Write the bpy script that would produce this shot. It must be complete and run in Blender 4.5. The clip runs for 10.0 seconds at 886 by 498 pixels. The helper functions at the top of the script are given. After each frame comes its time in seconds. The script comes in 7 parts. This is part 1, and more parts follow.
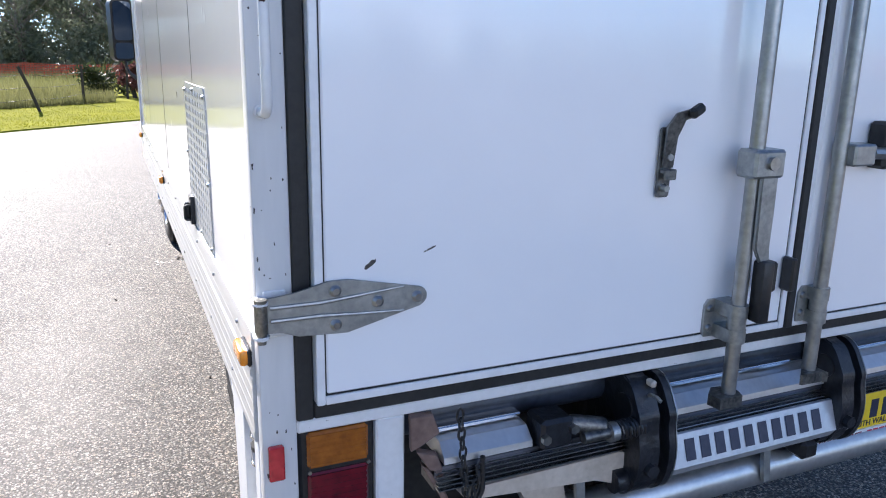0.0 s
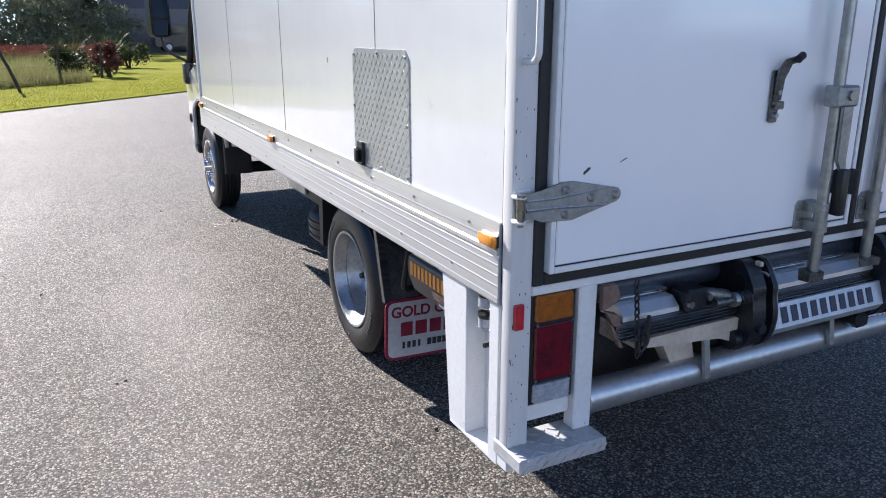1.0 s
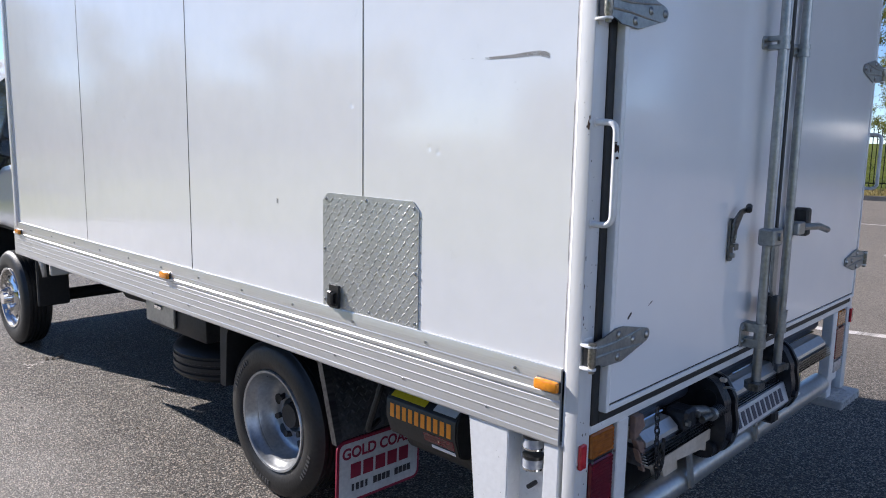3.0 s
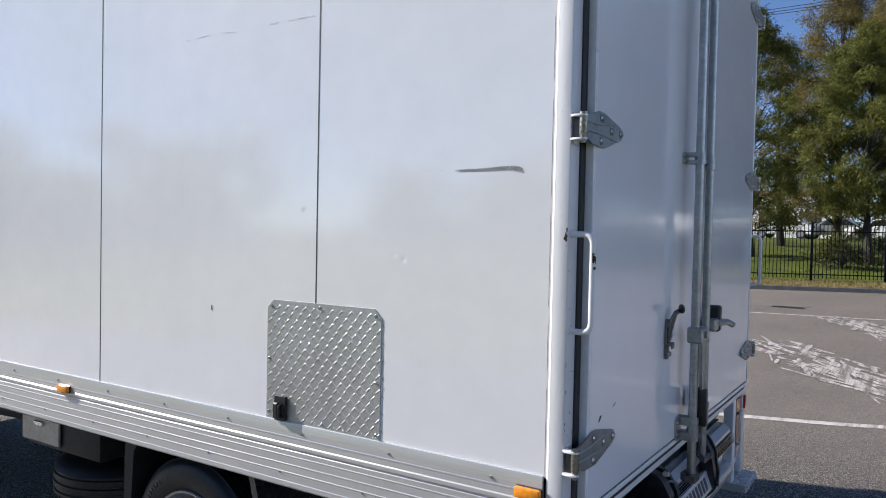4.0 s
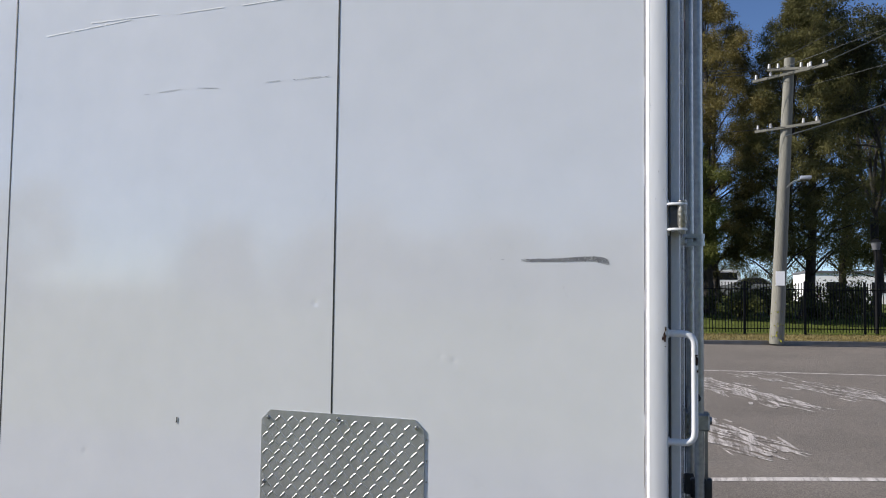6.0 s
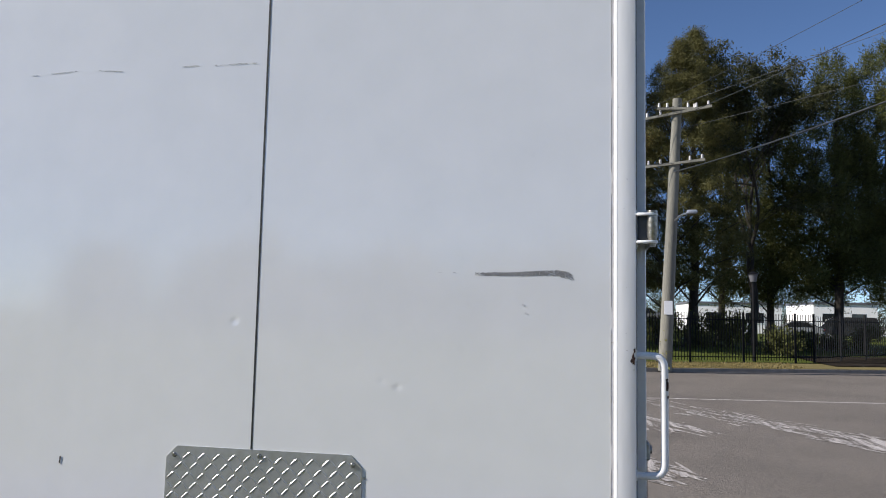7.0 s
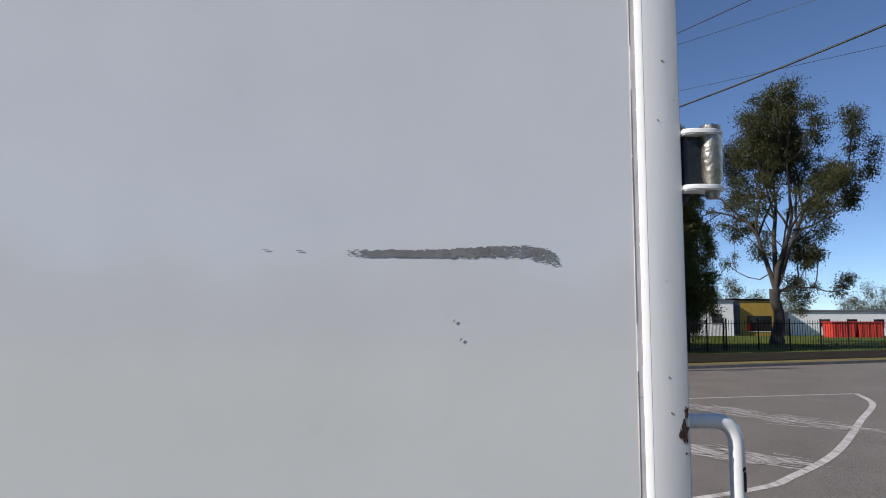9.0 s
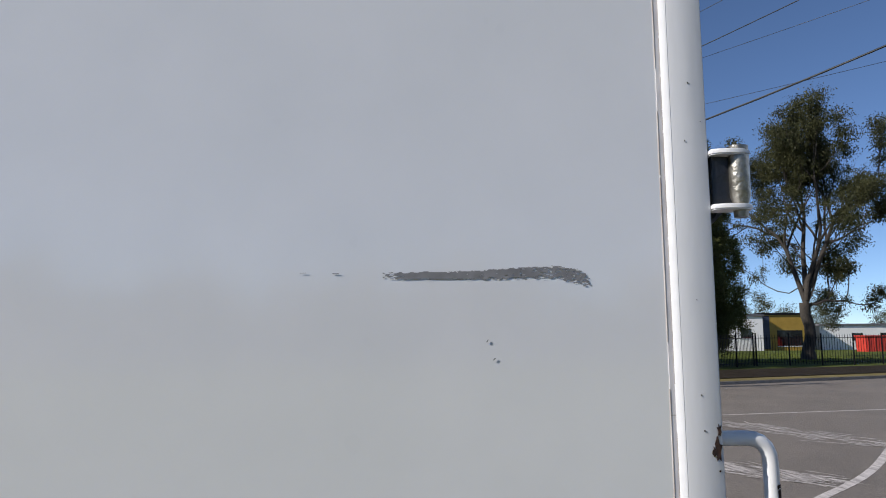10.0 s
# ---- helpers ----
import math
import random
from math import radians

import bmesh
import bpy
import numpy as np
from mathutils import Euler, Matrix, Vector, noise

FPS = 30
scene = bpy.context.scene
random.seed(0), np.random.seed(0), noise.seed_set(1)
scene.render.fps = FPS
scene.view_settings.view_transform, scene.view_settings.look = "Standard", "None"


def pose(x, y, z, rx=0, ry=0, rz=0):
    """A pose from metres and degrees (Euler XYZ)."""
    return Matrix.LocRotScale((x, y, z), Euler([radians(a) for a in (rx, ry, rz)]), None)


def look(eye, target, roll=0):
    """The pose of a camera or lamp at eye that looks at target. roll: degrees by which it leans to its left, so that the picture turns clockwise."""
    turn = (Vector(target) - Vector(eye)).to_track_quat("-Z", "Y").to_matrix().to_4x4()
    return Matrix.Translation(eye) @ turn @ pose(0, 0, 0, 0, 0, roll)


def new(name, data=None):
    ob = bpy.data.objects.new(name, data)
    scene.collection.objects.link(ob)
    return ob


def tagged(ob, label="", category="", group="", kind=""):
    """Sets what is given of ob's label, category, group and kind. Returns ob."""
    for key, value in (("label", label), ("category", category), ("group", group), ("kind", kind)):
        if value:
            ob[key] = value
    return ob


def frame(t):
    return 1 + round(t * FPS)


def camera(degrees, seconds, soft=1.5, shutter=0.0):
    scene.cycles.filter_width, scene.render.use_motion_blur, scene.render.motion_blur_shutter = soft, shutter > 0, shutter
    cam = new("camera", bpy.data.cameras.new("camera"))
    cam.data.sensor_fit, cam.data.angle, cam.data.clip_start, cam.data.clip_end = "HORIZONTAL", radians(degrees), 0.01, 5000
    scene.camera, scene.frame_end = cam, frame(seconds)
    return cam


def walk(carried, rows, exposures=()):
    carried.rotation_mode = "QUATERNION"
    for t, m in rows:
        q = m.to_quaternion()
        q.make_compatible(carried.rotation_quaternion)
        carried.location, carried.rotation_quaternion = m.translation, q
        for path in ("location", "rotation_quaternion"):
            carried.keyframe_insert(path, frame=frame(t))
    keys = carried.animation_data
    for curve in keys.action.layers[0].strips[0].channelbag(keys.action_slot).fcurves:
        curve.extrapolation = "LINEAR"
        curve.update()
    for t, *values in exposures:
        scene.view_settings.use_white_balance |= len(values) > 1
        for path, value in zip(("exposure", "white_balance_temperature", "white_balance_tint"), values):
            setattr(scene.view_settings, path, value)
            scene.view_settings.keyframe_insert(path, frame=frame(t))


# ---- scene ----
cam = camera(61.2, 10.0, soft=1.0, shutter=0.0)
PATH = [
    (0, (-0.211, -1.252, 1.525), (0.575, 0.519, 1.032), 1.0),
    (0.5, (-0.597, -1.464, 1.494), (0.188, 0.303, 0.987), 1.2),
    (1, (-0.963, -1.515, 1.501), (-0.099, 0.2, 0.944), -0.1),
    (1.5, (-1.289, -1.438, 1.555), (-0.319, 0.217, 0.991), -0.3),
    (2, (-1.41, -1.319, 1.552), (-0.304, 0.26, 1.021), 0.2),
    (2.5, (-1.521, -1.164, 1.582), (-0.257, 0.322, 1.141), 0.9),
    (3, (-1.646, -1.047, 1.654), (-0.213, 0.316, 1.355), 1.0),
    (3.2, (-1.702, -0.994, 1.681), (-0.207, 0.313, 1.439), 0.8),
    (4.3, (-1.88, -0.684, 1.715), (-0.142, 0.318, 1.705), 1.1),
    (4.5, (-1.889, -0.607, 1.73), (-0.127, 0.339, 1.733), 1.0),
    (5, (-1.919, -0.426, 1.75), (-0.098, 0.4, 1.806), 1.1),
    (5.2, (-1.909, -0.341, 1.772), (-0.074, 0.45, 1.838), 1.0),
    (6.3, (-1.865, 0.031, 1.801), (0.051, 0.591, 1.937), 0.9),
    (6.5, (-1.822, 0.072, 1.79), (0.104, 0.583, 1.956), 1.1),
    (7, (-1.709, 0.126, 1.773), (0.249, 0.489, 1.951), 1.2),
    (7.5, (-1.474, 0.244, 1.756), (0.509, 0.428, 1.94), 1.3),
    (8, (-1.189, 0.368, 1.784), (0.801, 0.369, 1.977), 1.0),
    (8.5, (-0.916, 0.381, 1.8), (1.069, 0.234, 2.002), 0.5),
    (9, (-0.771, 0.358, 1.797), (1.205, 0.126, 2.001), 0.0),
    (9.5, (-0.762, 0.348, 1.796), (1.212, 0.114, 2.012), -0.3),
    (10, (-0.789, 0.369, 1.8), (1.188, 0.201, 2.05), -0.5),
]
EXPOSURES = [(t, stops, 6330 if t < 4 else 6390, 14 if t < 4 else 12) for t, stops in ((0.0, 1.63), (0.3, 1.47), (0.6, 1.31), (1.0, 1.23), (1.5, 1.17), (2.0, 1.09), (2.5, 0.99), (3.0, 0.87), (3.2, 0.83), (4.5, 0.58), (5.2, 0.53), (6.5, 0.43), (7.5, 0.39), (8.2, 0.29), (9.0, 0.20), (10.0, 0.18))]
walk(cam, [(t, look(eye, target, roll)) for t, eye, target, roll in PATH], EXPOSURES)

# ---- light ----
SUN = Vector((-0.46, 1.571, 1.0)).normalized()
world = bpy.data.worlds.new("world")
scene.world = world
world.use_nodes = True
wn = world.node_tree.nodes
sky = wn.new("ShaderNodeTexSky")
sky.sky_type = "NISHITA"
sky.sun_disc = False
sky.sun_elevation = math.asin(SUN.z)
sky.sun_rotation = math.atan2(SUN.x, SUN.y) % (2 * math.pi)
sky.air_density, sky.dust_density, sky.ozone_density = 0.58, 0.0, 4.0
wl = world.node_tree.links
# soft broken cloud over the southern half of the sky, thinning to clear blue elsewhere
way = wn.new("ShaderNodeTexCoord")
axes = wn.new("ShaderNodeSeparateXYZ")
wl.new(way.outputs["Generated"], axes.inputs[0])
rise = wn.new("ShaderNodeMath")
rise.operation = "ADD"
rise.inputs[1].default_value = 0.22
wl.new(axes.outputs["Z"], rise.inputs[0])
flat_sky = wn.new("ShaderNodeVectorMath")
flat_sky.operation = "DIVIDE"
wl.new(way.outputs["Generated"], flat_sky.inputs[0])
wl.new(rise.outputs[0], flat_sky.inputs[1])
puff = wn.new("ShaderNodeTexNoise")
puff.inputs["Scale"].default_value, puff.inputs["Detail"].default_value, puff.inputs["Roughness"].default_value = 1.5, 6, 0.55
wl.new(flat_sky.outputs[0], puff.inputs["Vector"])
south = wn.new("ShaderNodeMapRange")
south.interpolation_type = "SMOOTHSTEP"
south.inputs["From Min"].default_value, south.inputs["From Max"].default_value = -0.50, -0.90
south.inputs["To Min"].default_value, south.inputs["To Max"].default_value = -0.32, 0.05
wl.new(axes.outputs["Y"], south.inputs["Value"])
cover = wn.new("ShaderNodeMath")
cover.operation = "ADD"
wl.new(puff.outputs["Fac"], cover.inputs[0])
wl.new(south.outputs[0], cover.inputs[1])
veil = wn.new("ShaderNodeMapRange")
veil.interpolation_type = "SMOOTHSTEP"
veil.inputs["From Min"].default_value, veil.inputs["From Max"].default_value = 0.47, 0.66
veil.inputs["To Max"].default_value = 0.85
wl.new(cover.outputs[0], veil.inputs["Value"])
heaven = wn.new("ShaderNodeMix")
heaven.data_type = "RGBA"
heaven.inputs["B"].default_value = (10.2, 10.9, 12.3, 1.0)
wl.new(veil.outputs[0], heaven.inputs["Factor"])
wl.new(sky.outputs[0], heaven.inputs["A"])
wl.new(heaven.outputs["Result"], wn["Background"].inputs[0])
wn["Background"].inputs[1].default_value = 0.100
sun = new("sun", bpy.data.lights.new("sun", "SUN"))
sun.data.energy, sun.data.angle, sun.data.color = 5.0, radians(0.53), (1.0, 0.95, 0.88)
sun.matrix_world = look(SUN * 50, (0, 0, 0))

# ---- materials ----
def rgb(c):
    return (*c, 1.0)


def surface(name, dark, light, scale=4.0, rough=0.5, metal=0.0, bump=0.0, bump_scale=80.0, fine=60.0, coat=0.0,
            rough_var=0.08, stretch=(1, 1, 1), specks=None, per_object=0.0, spec=0.5):
    """Two scales of variation in colour, gloss and relief, in metres."""
    m = bpy.data.materials.new(name)
    m.use_nodes = True
    n, l = m.node_tree.nodes, m.node_tree.links
    b = n["Principled BSDF"]
    tc = n.new("ShaderNodeTexCoord")
    mp = n.new("ShaderNodeMapping")
    mp.inputs["Scale"].default_value = stretch
    l.new(tc.outputs["Object"], mp.inputs["Vector"])
    big = n.new("ShaderNodeTexNoise")
    big.inputs["Scale"].default_value, big.inputs["Detail"].default_value = scale, 4
    small = n.new("ShaderNodeTexNoise")
    small.inputs["Scale"].default_value, small.inputs["Detail"].default_value = fine, 3
    for t in (big, small):
        l.new(mp.outputs[0], t.inputs["Vector"])
    mid = n.new("ShaderNodeMath")
    mid.operation = "MULTIPLY_ADD"
    l.new(small.outputs["Fac"], mid.inputs[0])
    mid.inputs[1].default_value = 0.5
    half = n.new("ShaderNodeMath")
    half.operation = "MULTIPLY"
    l.new(big.outputs["Fac"], half.inputs[0])
    half.inputs[1].default_value = 0.5
    l.new(half.outputs[0], mid.inputs[2])
    ramp = n.new("ShaderNodeValToRGB")
    ramp.color_ramp.elements[0].position, ramp.color_ramp.elements[1].position = 0.34, 0.66
    ramp.color_ramp.elements[0].color, ramp.color_ramp.elements[1].color = rgb(dark), rgb(light)
    l.new(mid.outputs[0], ramp.inputs[0])
    colour = ramp.outputs[0]
    if specks:
        spot = n.new("ShaderNodeTexNoise")
        spot.inputs["Scale"].default_value, spot.inputs["Detail"].default_value = specks[1], 2
        l.new(mp.outputs[0], spot.inputs["Vector"])
        cut = n.new("ShaderNodeValToRGB")
        cut.color_ramp.elements[0].position, cut.color_ramp.elements[1].position = specks[2], specks[2] + 0.04
        l.new(spot.outputs["Fac"], cut.inputs[0])
        mix = n.new("ShaderNodeMix")
        mix.data_type = "RGBA"
        l.new(cut.outputs[0], mix.inputs["Factor"])
        l.new(colour, mix.inputs["A"])
        mix.inputs["B"].default_value = rgb(specks[0])
        colour = mix.outputs["Result"]
    if per_object:
        info = n.new("ShaderNodeObjectInfo")
        hsv = n.new("ShaderNodeHueSaturation")
        mr = n.new("ShaderNodeMapRange")
        mr.inputs["To Min"].default_value, mr.inputs["To Max"].default_value = 1 - per_object, 1 + per_object
        l.new(info.outputs["Random"], mr.inputs["Value"])
        l.new(mr.outputs[0], hsv.inputs["Value"])
        l.new(colour, hsv.inputs["Color"])
        colour = hsv.outputs[0]
    l.new(colour, b.inputs["Base Color"])
    rr = n.new("ShaderNodeMapRange")
    rr.inputs["To Min"].default_value, rr.inputs["To Max"].default_value = max(rough - rough_var, 0.02), min(rough + rough_var, 1)
    l.new(mid.outputs[0], rr.inputs["Value"])
    l.new(rr.outputs[0], b.inputs["Roughness"])
    b.inputs["Metallic"].default_value = metal
    b.inputs["Coat Weight"].default_value = coat
    b.inputs["Coat Roughness"].default_value = 0.08
    b.inputs["Specular IOR Level"].default_value = spec
    if bump:
        bt = n.new("ShaderNodeTexNoise")
        bt.inputs["Scale"].default_value, bt.inputs["Detail"].default_value = bump_scale, 5
        l.new(mp.outputs[0], bt.inputs["Vector"])
        bp = n.new("ShaderNodeBump")
        bp.inputs["Strength"].default_value, bp.inputs["Distance"].default_value = min(bump, 1.0), 0.01
        l.new(bt.outputs["Fac"], bp.inputs["Height"])
        l.new(bp.outputs[0], b.inputs["Normal"])
    return m


M_PAINT = surface("white_panel_paint", (0.72, 0.73, 0.735), (0.77, 0.775, 0.78), 1.2, 0.30, bump=0.01, bump_scale=9, fine=9, coat=1.0)
M_PAINT.node_tree.nodes["Principled BSDF"].inputs["Specular IOR Level"].default_value = 0.12
M_PAINT.node_tree.nodes["Principled BSDF"].inputs["Coat IOR"].default_value = 1.85
M_PAINT.node_tree.nodes["Principled BSDF"].inputs["Coat Roughness"].default_value = 0.10
M_DOOR = surface("white_door_gelcoat", (0.865, 0.88, 0.91), (0.905, 0.915, 0.935), 1.0, 0.25, bump=0.012, bump_scale=5, fine=6, coat=1.0)
M_DOOR.node_tree.nodes["Principled BSDF"].inputs["Coat IOR"].default_value = 1.55
M_DOOR.node_tree.nodes["Principled BSDF"].inputs["Coat Roughness"].default_value = 0.09
M_FRAME = surface("white_frame_enamel", (0.68, 0.685, 0.69), (0.77, 0.775, 0.78), 3, 0.3, bump=0.05, bump_scale=40, coat=0.2, specks=((0.10, 0.08, 0.07), 90, 0.74))
M_ALU = surface("milled_aluminium", (0.62, 0.62, 0.62), (0.76, 0.76, 0.75), 2, 0.36, 0.8, bump=0.04, bump_scale=60, stretch=(1, 0.06, 1))
M_TREAD = surface("tread_plate_aluminium", (0.43, 0.44, 0.44), (0.54, 0.55, 0.55), 5, 0.40, 0.8, bump=0.05, bump_scale=140)
M_GALV = surface("galvanised_steel", (0.30, 0.31, 0.31), (0.46, 0.47, 0.46), 14, 0.38, 0.9, bump=0.1, bump_scale=70)
M_ZINC = surface("zinc_plated_steel", (0.26, 0.27, 0.27), (0.50, 0.50, 0.48), 20, 0.32, 1.0, bump=0.06, bump_scale=90)
M_CHROME = surface("bright_chrome", (0.72, 0.72, 0.73), (0.80, 0.80, 0.80), 4, 0.08, 1.0, rough_var=0.03)
M_RUBBER = surface("black_rubber", (0.008, 0.009, 0.010), (0.022, 0.022, 0.022), 10, 0.55, bump=0.1, bump_scale=90)
M_TYRE = surface("tyre_rubber", (0.007, 0.007, 0.008), (0.020, 0.020, 0.0195), 6, 0.46, bump=0.15, bump_scale=60)
M_BLACK = surface("black_plastic", (0.012, 0.012, 0.013), (0.03, 0.03, 0.03), 8, 0.38, bump=0.05)
M_STEEL_BLK = surface("black_chassis_paint", (0.010, 0.010, 0.011), (0.035, 0.033, 0.03), 5, 0.5, bump=0.1)
M_RIM = surface("silver_wheel_paint", (0.28, 0.30, 0.32), (0.46, 0.47, 0.48), 6, 0.3, 0.7, bump=0.03, coat=0.3)
M_AMBER = surface("amber_lens", (0.75, 0.22, 0.01), (0.95, 0.36, 0.02), 30, 0.22, coat=0.6)
M_REDLENS = surface("red_lens", (0.075, 0.002, 0.008), (0.17, 0.004, 0.014), 14, 0.2, coat=0.7)
M_REFLECTOR = surface("red_reflector", (0.42, 0.015, 0.025), (0.55, 0.03, 0.04), 60, 0.2, coat=0.7)
M_AMBERDARK = surface("dull_amber_lens", (0.23, 0.065, 0.007), (0.38, 0.12, 0.012), 40, 0.25, coat=0.6)
M_CLEARLENS = surface("clear_lens", (0.26, 0.28, 0.32), (0.44, 0.46, 0.50), 50, 0.15, coat=0.7)
M_SCRAPE = surface("bare_scraped_metal", (0.17, 0.17, 0.175), (0.24, 0.24, 0.245), 60, 0.6)
M_RUST = surface("rust", (0.010, 0.006, 0.005), (0.050, 0.020, 0.011), 120, 0.9, bump=0.3)
M_MAROON = surface("maroon_print", (0.20, 0.008, 0.03), (0.26, 0.012, 0.04), 30, 0.5)
M_FLAPWHITE = surface("white_flap_rubber", (0.44, 0.44, 0.46), (0.60, 0.60, 0.61), 9, 0.5)
M_YELLOW = surface("yellow_sticker", (0.78, 0.56, 0.02), (0.85, 0.63, 0.04), 30, 0.4)
M_ORANGE_PRINT = surface("orange_print", (0.85, 0.27, 0.01), (0.92, 0.33, 0.02), 30, 0.45)
M_NAVY_PRINT = surface("dark_blue_print", (0.015, 0.02, 0.05), (0.03, 0.035, 0.07), 30, 0.45)
M_WHITE_PRINT = surface("white_print", (0.72, 0.72, 0.72), (0.8, 0.8, 0.8), 30, 0.45)
M_CABWHITE = surface("white_cab_paint", (0.74, 0.75, 0.76), (0.80, 0.80, 0.80), 2, 0.15, coat=0.8)


def asphalt(name, stone_dark, stone_light, binder, road, dusty, rough=0.68):
    """Exposed aggregate: pebbles of about 1 cm in a dark binder, with broad worn patches and pale dusty tracks."""
    m = bpy.data.materials.new(name)
    m.use_nodes = True
    n, l = m.node_tree.nodes, m.node_tree.links
    b = n["Principled BSDF"]
    tc = n.new("ShaderNodeTexCoord")
    v = n.new("ShaderNodeTexVoronoi")
    v.inputs["Scale"].default_value = 112
    warp = n.new("ShaderNodeTexNoise")
    warp.inputs["Scale"].default_value, warp.inputs["Detail"].default_value = 70, 2
    l.new(tc.outputs["Object"], warp.inputs["Vector"])
    push = n.new("ShaderNodeVectorMath")
    push.operation = "MULTIPLY_ADD"
    push.inputs[1].default_value = (0.014, 0.014, 0.0)
    l.new(warp.outputs["Color"], push.inputs[0])
    l.new(tc.outputs["Object"], push.inputs[2])
    l.new(push.outputs[0], v.inputs["Vector"])
    sep = n.new("ShaderNodeSeparateColor")
    l.new(v.outputs["Color"], sep.inputs[0])
    stone = n.new("ShaderNodeValToRGB")
    stone.color_ramp.elements[0].position, stone.color_ramp.elements[1].position = 0.10, 1.0
    stone.color_ramp.elements[0].color, stone.color_ramp.elements[1].color = rgb(stone_dark), rgb(stone_light)
    half = stone.color_ramp.elements.new(0.62)
    half.color = rgb([0.62 * p + 0.38 * q for p, q in zip(stone_dark, stone_light)])
    l.new(sep.outputs[0], stone.inputs[0])
    hue = n.new("ShaderNodeMix")
    hue.data_type, hue.blend_type = "RGBA", "MULTIPLY"
    hue.inputs["Factor"].default_value = 1.0
    tint = n.new("ShaderNodeValToRGB")
    tint.color_ramp.elements[0].color, tint.color_ramp.elements[1].color = (1.0, 0.90, 0.82, 1), (0.95, 1.0, 1.02, 1)
    l.new(sep.outputs[2], tint.inputs[0])
    l.new(stone.outputs[0], hue.inputs["A"])
    l.new(tint.outputs[0], hue.inputs["B"])
    gap = n.new("ShaderNodeValToRGB")
    gap.color_ramp.elements[0].position, gap.color_ramp.elements[1].position = 0.40, 0.64
    l.new(v.outputs["Distance"], gap.inputs[0])
    mix = n.new("ShaderNodeMix")
    mix.data_type = "RGBA"
    l.new(gap.outputs[0], mix.inputs["Factor"])
    l.new(hue.outputs["Result"], mix.inputs["A"])
    mix.inputs["B"].default_value = rgb(binder)
    # the public road beyond the yard has an older, paler, browner surface
    place = n.new("ShaderNodeSeparateXYZ")
    l.new(tc.outputs["Object"], place.inputs[0])
    across = n.new("ShaderNodeMapRange")
    across.inputs["From Min"].default_value, across.inputs["From Max"].default_value = 3.6, 5.2
    l.new(place.outputs["X"], across.inputs["Value"])
    older = n.new("ShaderNodeMix")
    older.data_type = "RGBA"
    worn = n.new("ShaderNodeValToRGB")
    worn.color_ramp.elements[0].color, worn.color_ramp.elements[1].color = rgb(road[0]), rgb(road[1])
    l.new(sep.outputs[0], worn.inputs[0])
    l.new(worn.outputs[0], older.inputs["B"])
    l.new(across.outputs[0], older.inputs["Factor"])
    l.new(mix.outputs["Result"], older.inputs["A"])
    mix = older
    big = n.new("ShaderNodeTexNoise")
    big.inputs["Scale"].default_value, big.inputs["Detail"].default_value, big.inputs["Roughness"].default_value = 0.45, 6, 0.65
    l.new(tc.outputs["Object"], big.inputs["Vector"])
    mr = n.new("ShaderNodeMapRange")
    mr.inputs["From Min"].default_value, mr.inputs["From Max"].default_value = 0.3, 0.7
    mr.inputs["To Min"].default_value, mr.inputs["To Max"].default_value = 0.86, 1.14
    l.new(big.outputs["Fac"], mr.inputs["Value"])
    hsv = n.new("ShaderNodeHueSaturation")
    l.new(mr.outputs[0], hsv.inputs["Value"])
    l.new(mix.outputs["Result"], hsv.inputs["Color"])
    colour = hsv.outputs[0]
    for cx, cy, rx, ry, turn, amount in dusty:
        mp = n.new("ShaderNodeMapping")
        mp.vector_type = "TEXTURE"
        mp.inputs["Location"].default_value, mp.inputs["Rotation"].default_value, mp.inputs["Scale"].default_value = (cx, cy, 0), (0, 0, radians(turn)), (rx, ry, 1)
        l.new(tc.outputs["Object"], mp.inputs["Vector"])
        ln = n.new("ShaderNodeVectorMath")
        ln.operation = "LENGTH"
        l.new(mp.outputs[0], ln.inputs[0])
        rag = n.new("ShaderNodeTexNoise")
        rag.inputs["Scale"].default_value, rag.inputs["Detail"].default_value, rag.inputs["Roughness"].default_value = 1.6, 7, 0.7
        l.new(tc.outputs["Object"], rag.inputs["Vector"])
        sub = n.new("ShaderNodeMath")
        sub.operation = "MULTIPLY_ADD"
        sub.inputs[1].default_value = 2.4
        l.new(rag.outputs["Fac"], sub.inputs[0])
        l.new(ln.outputs["Value"], sub.inputs[2])
        cover = n.new("ShaderNodeMapRange")
        cover.inputs["From Min"].default_value, cover.inputs["From Max"].default_value = 1.25, 2.5
        cover.inputs["To Min"].default_value, cover.inputs["To Max"].default_value = amount, 0.0
        l.new(sub.outputs[0], cover.inputs["Value"])
        dust = n.new("ShaderNodeMix")
        dust.data_type = "RGBA"
        l.new(cover.outputs[0], dust.inputs["Factor"])
        l.new(colour, dust.inputs["A"])
        lift = n.new("ShaderNodeMix")
        lift.data_type = "RGBA"
        lift.inputs["Factor"].default_value = 0.45
        l.new(colour, lift.inputs["A"])
        lift.inputs["B"].default_value = (0.62, 0.575, 0.53, 1)
        l.new(lift.outputs["Result"], dust.inputs["B"])
        colour = dust.outputs["Result"]
    l.new(colour, b.inputs["Base Color"])
    rr = n.new("ShaderNodeMapRange")
    rr.inputs["To Min"].default_value, rr.inputs["To Max"].default_value = rough - 0.14, rough + 0.14
    l.new(sep.outputs[1], rr.inputs["Value"])
    l.new(rr.outputs[0], b.inputs["Roughness"])
    b.inputs["Specular IOR Level"].default_value = 0.27
    fine = n.new("ShaderNodeTexNoise")
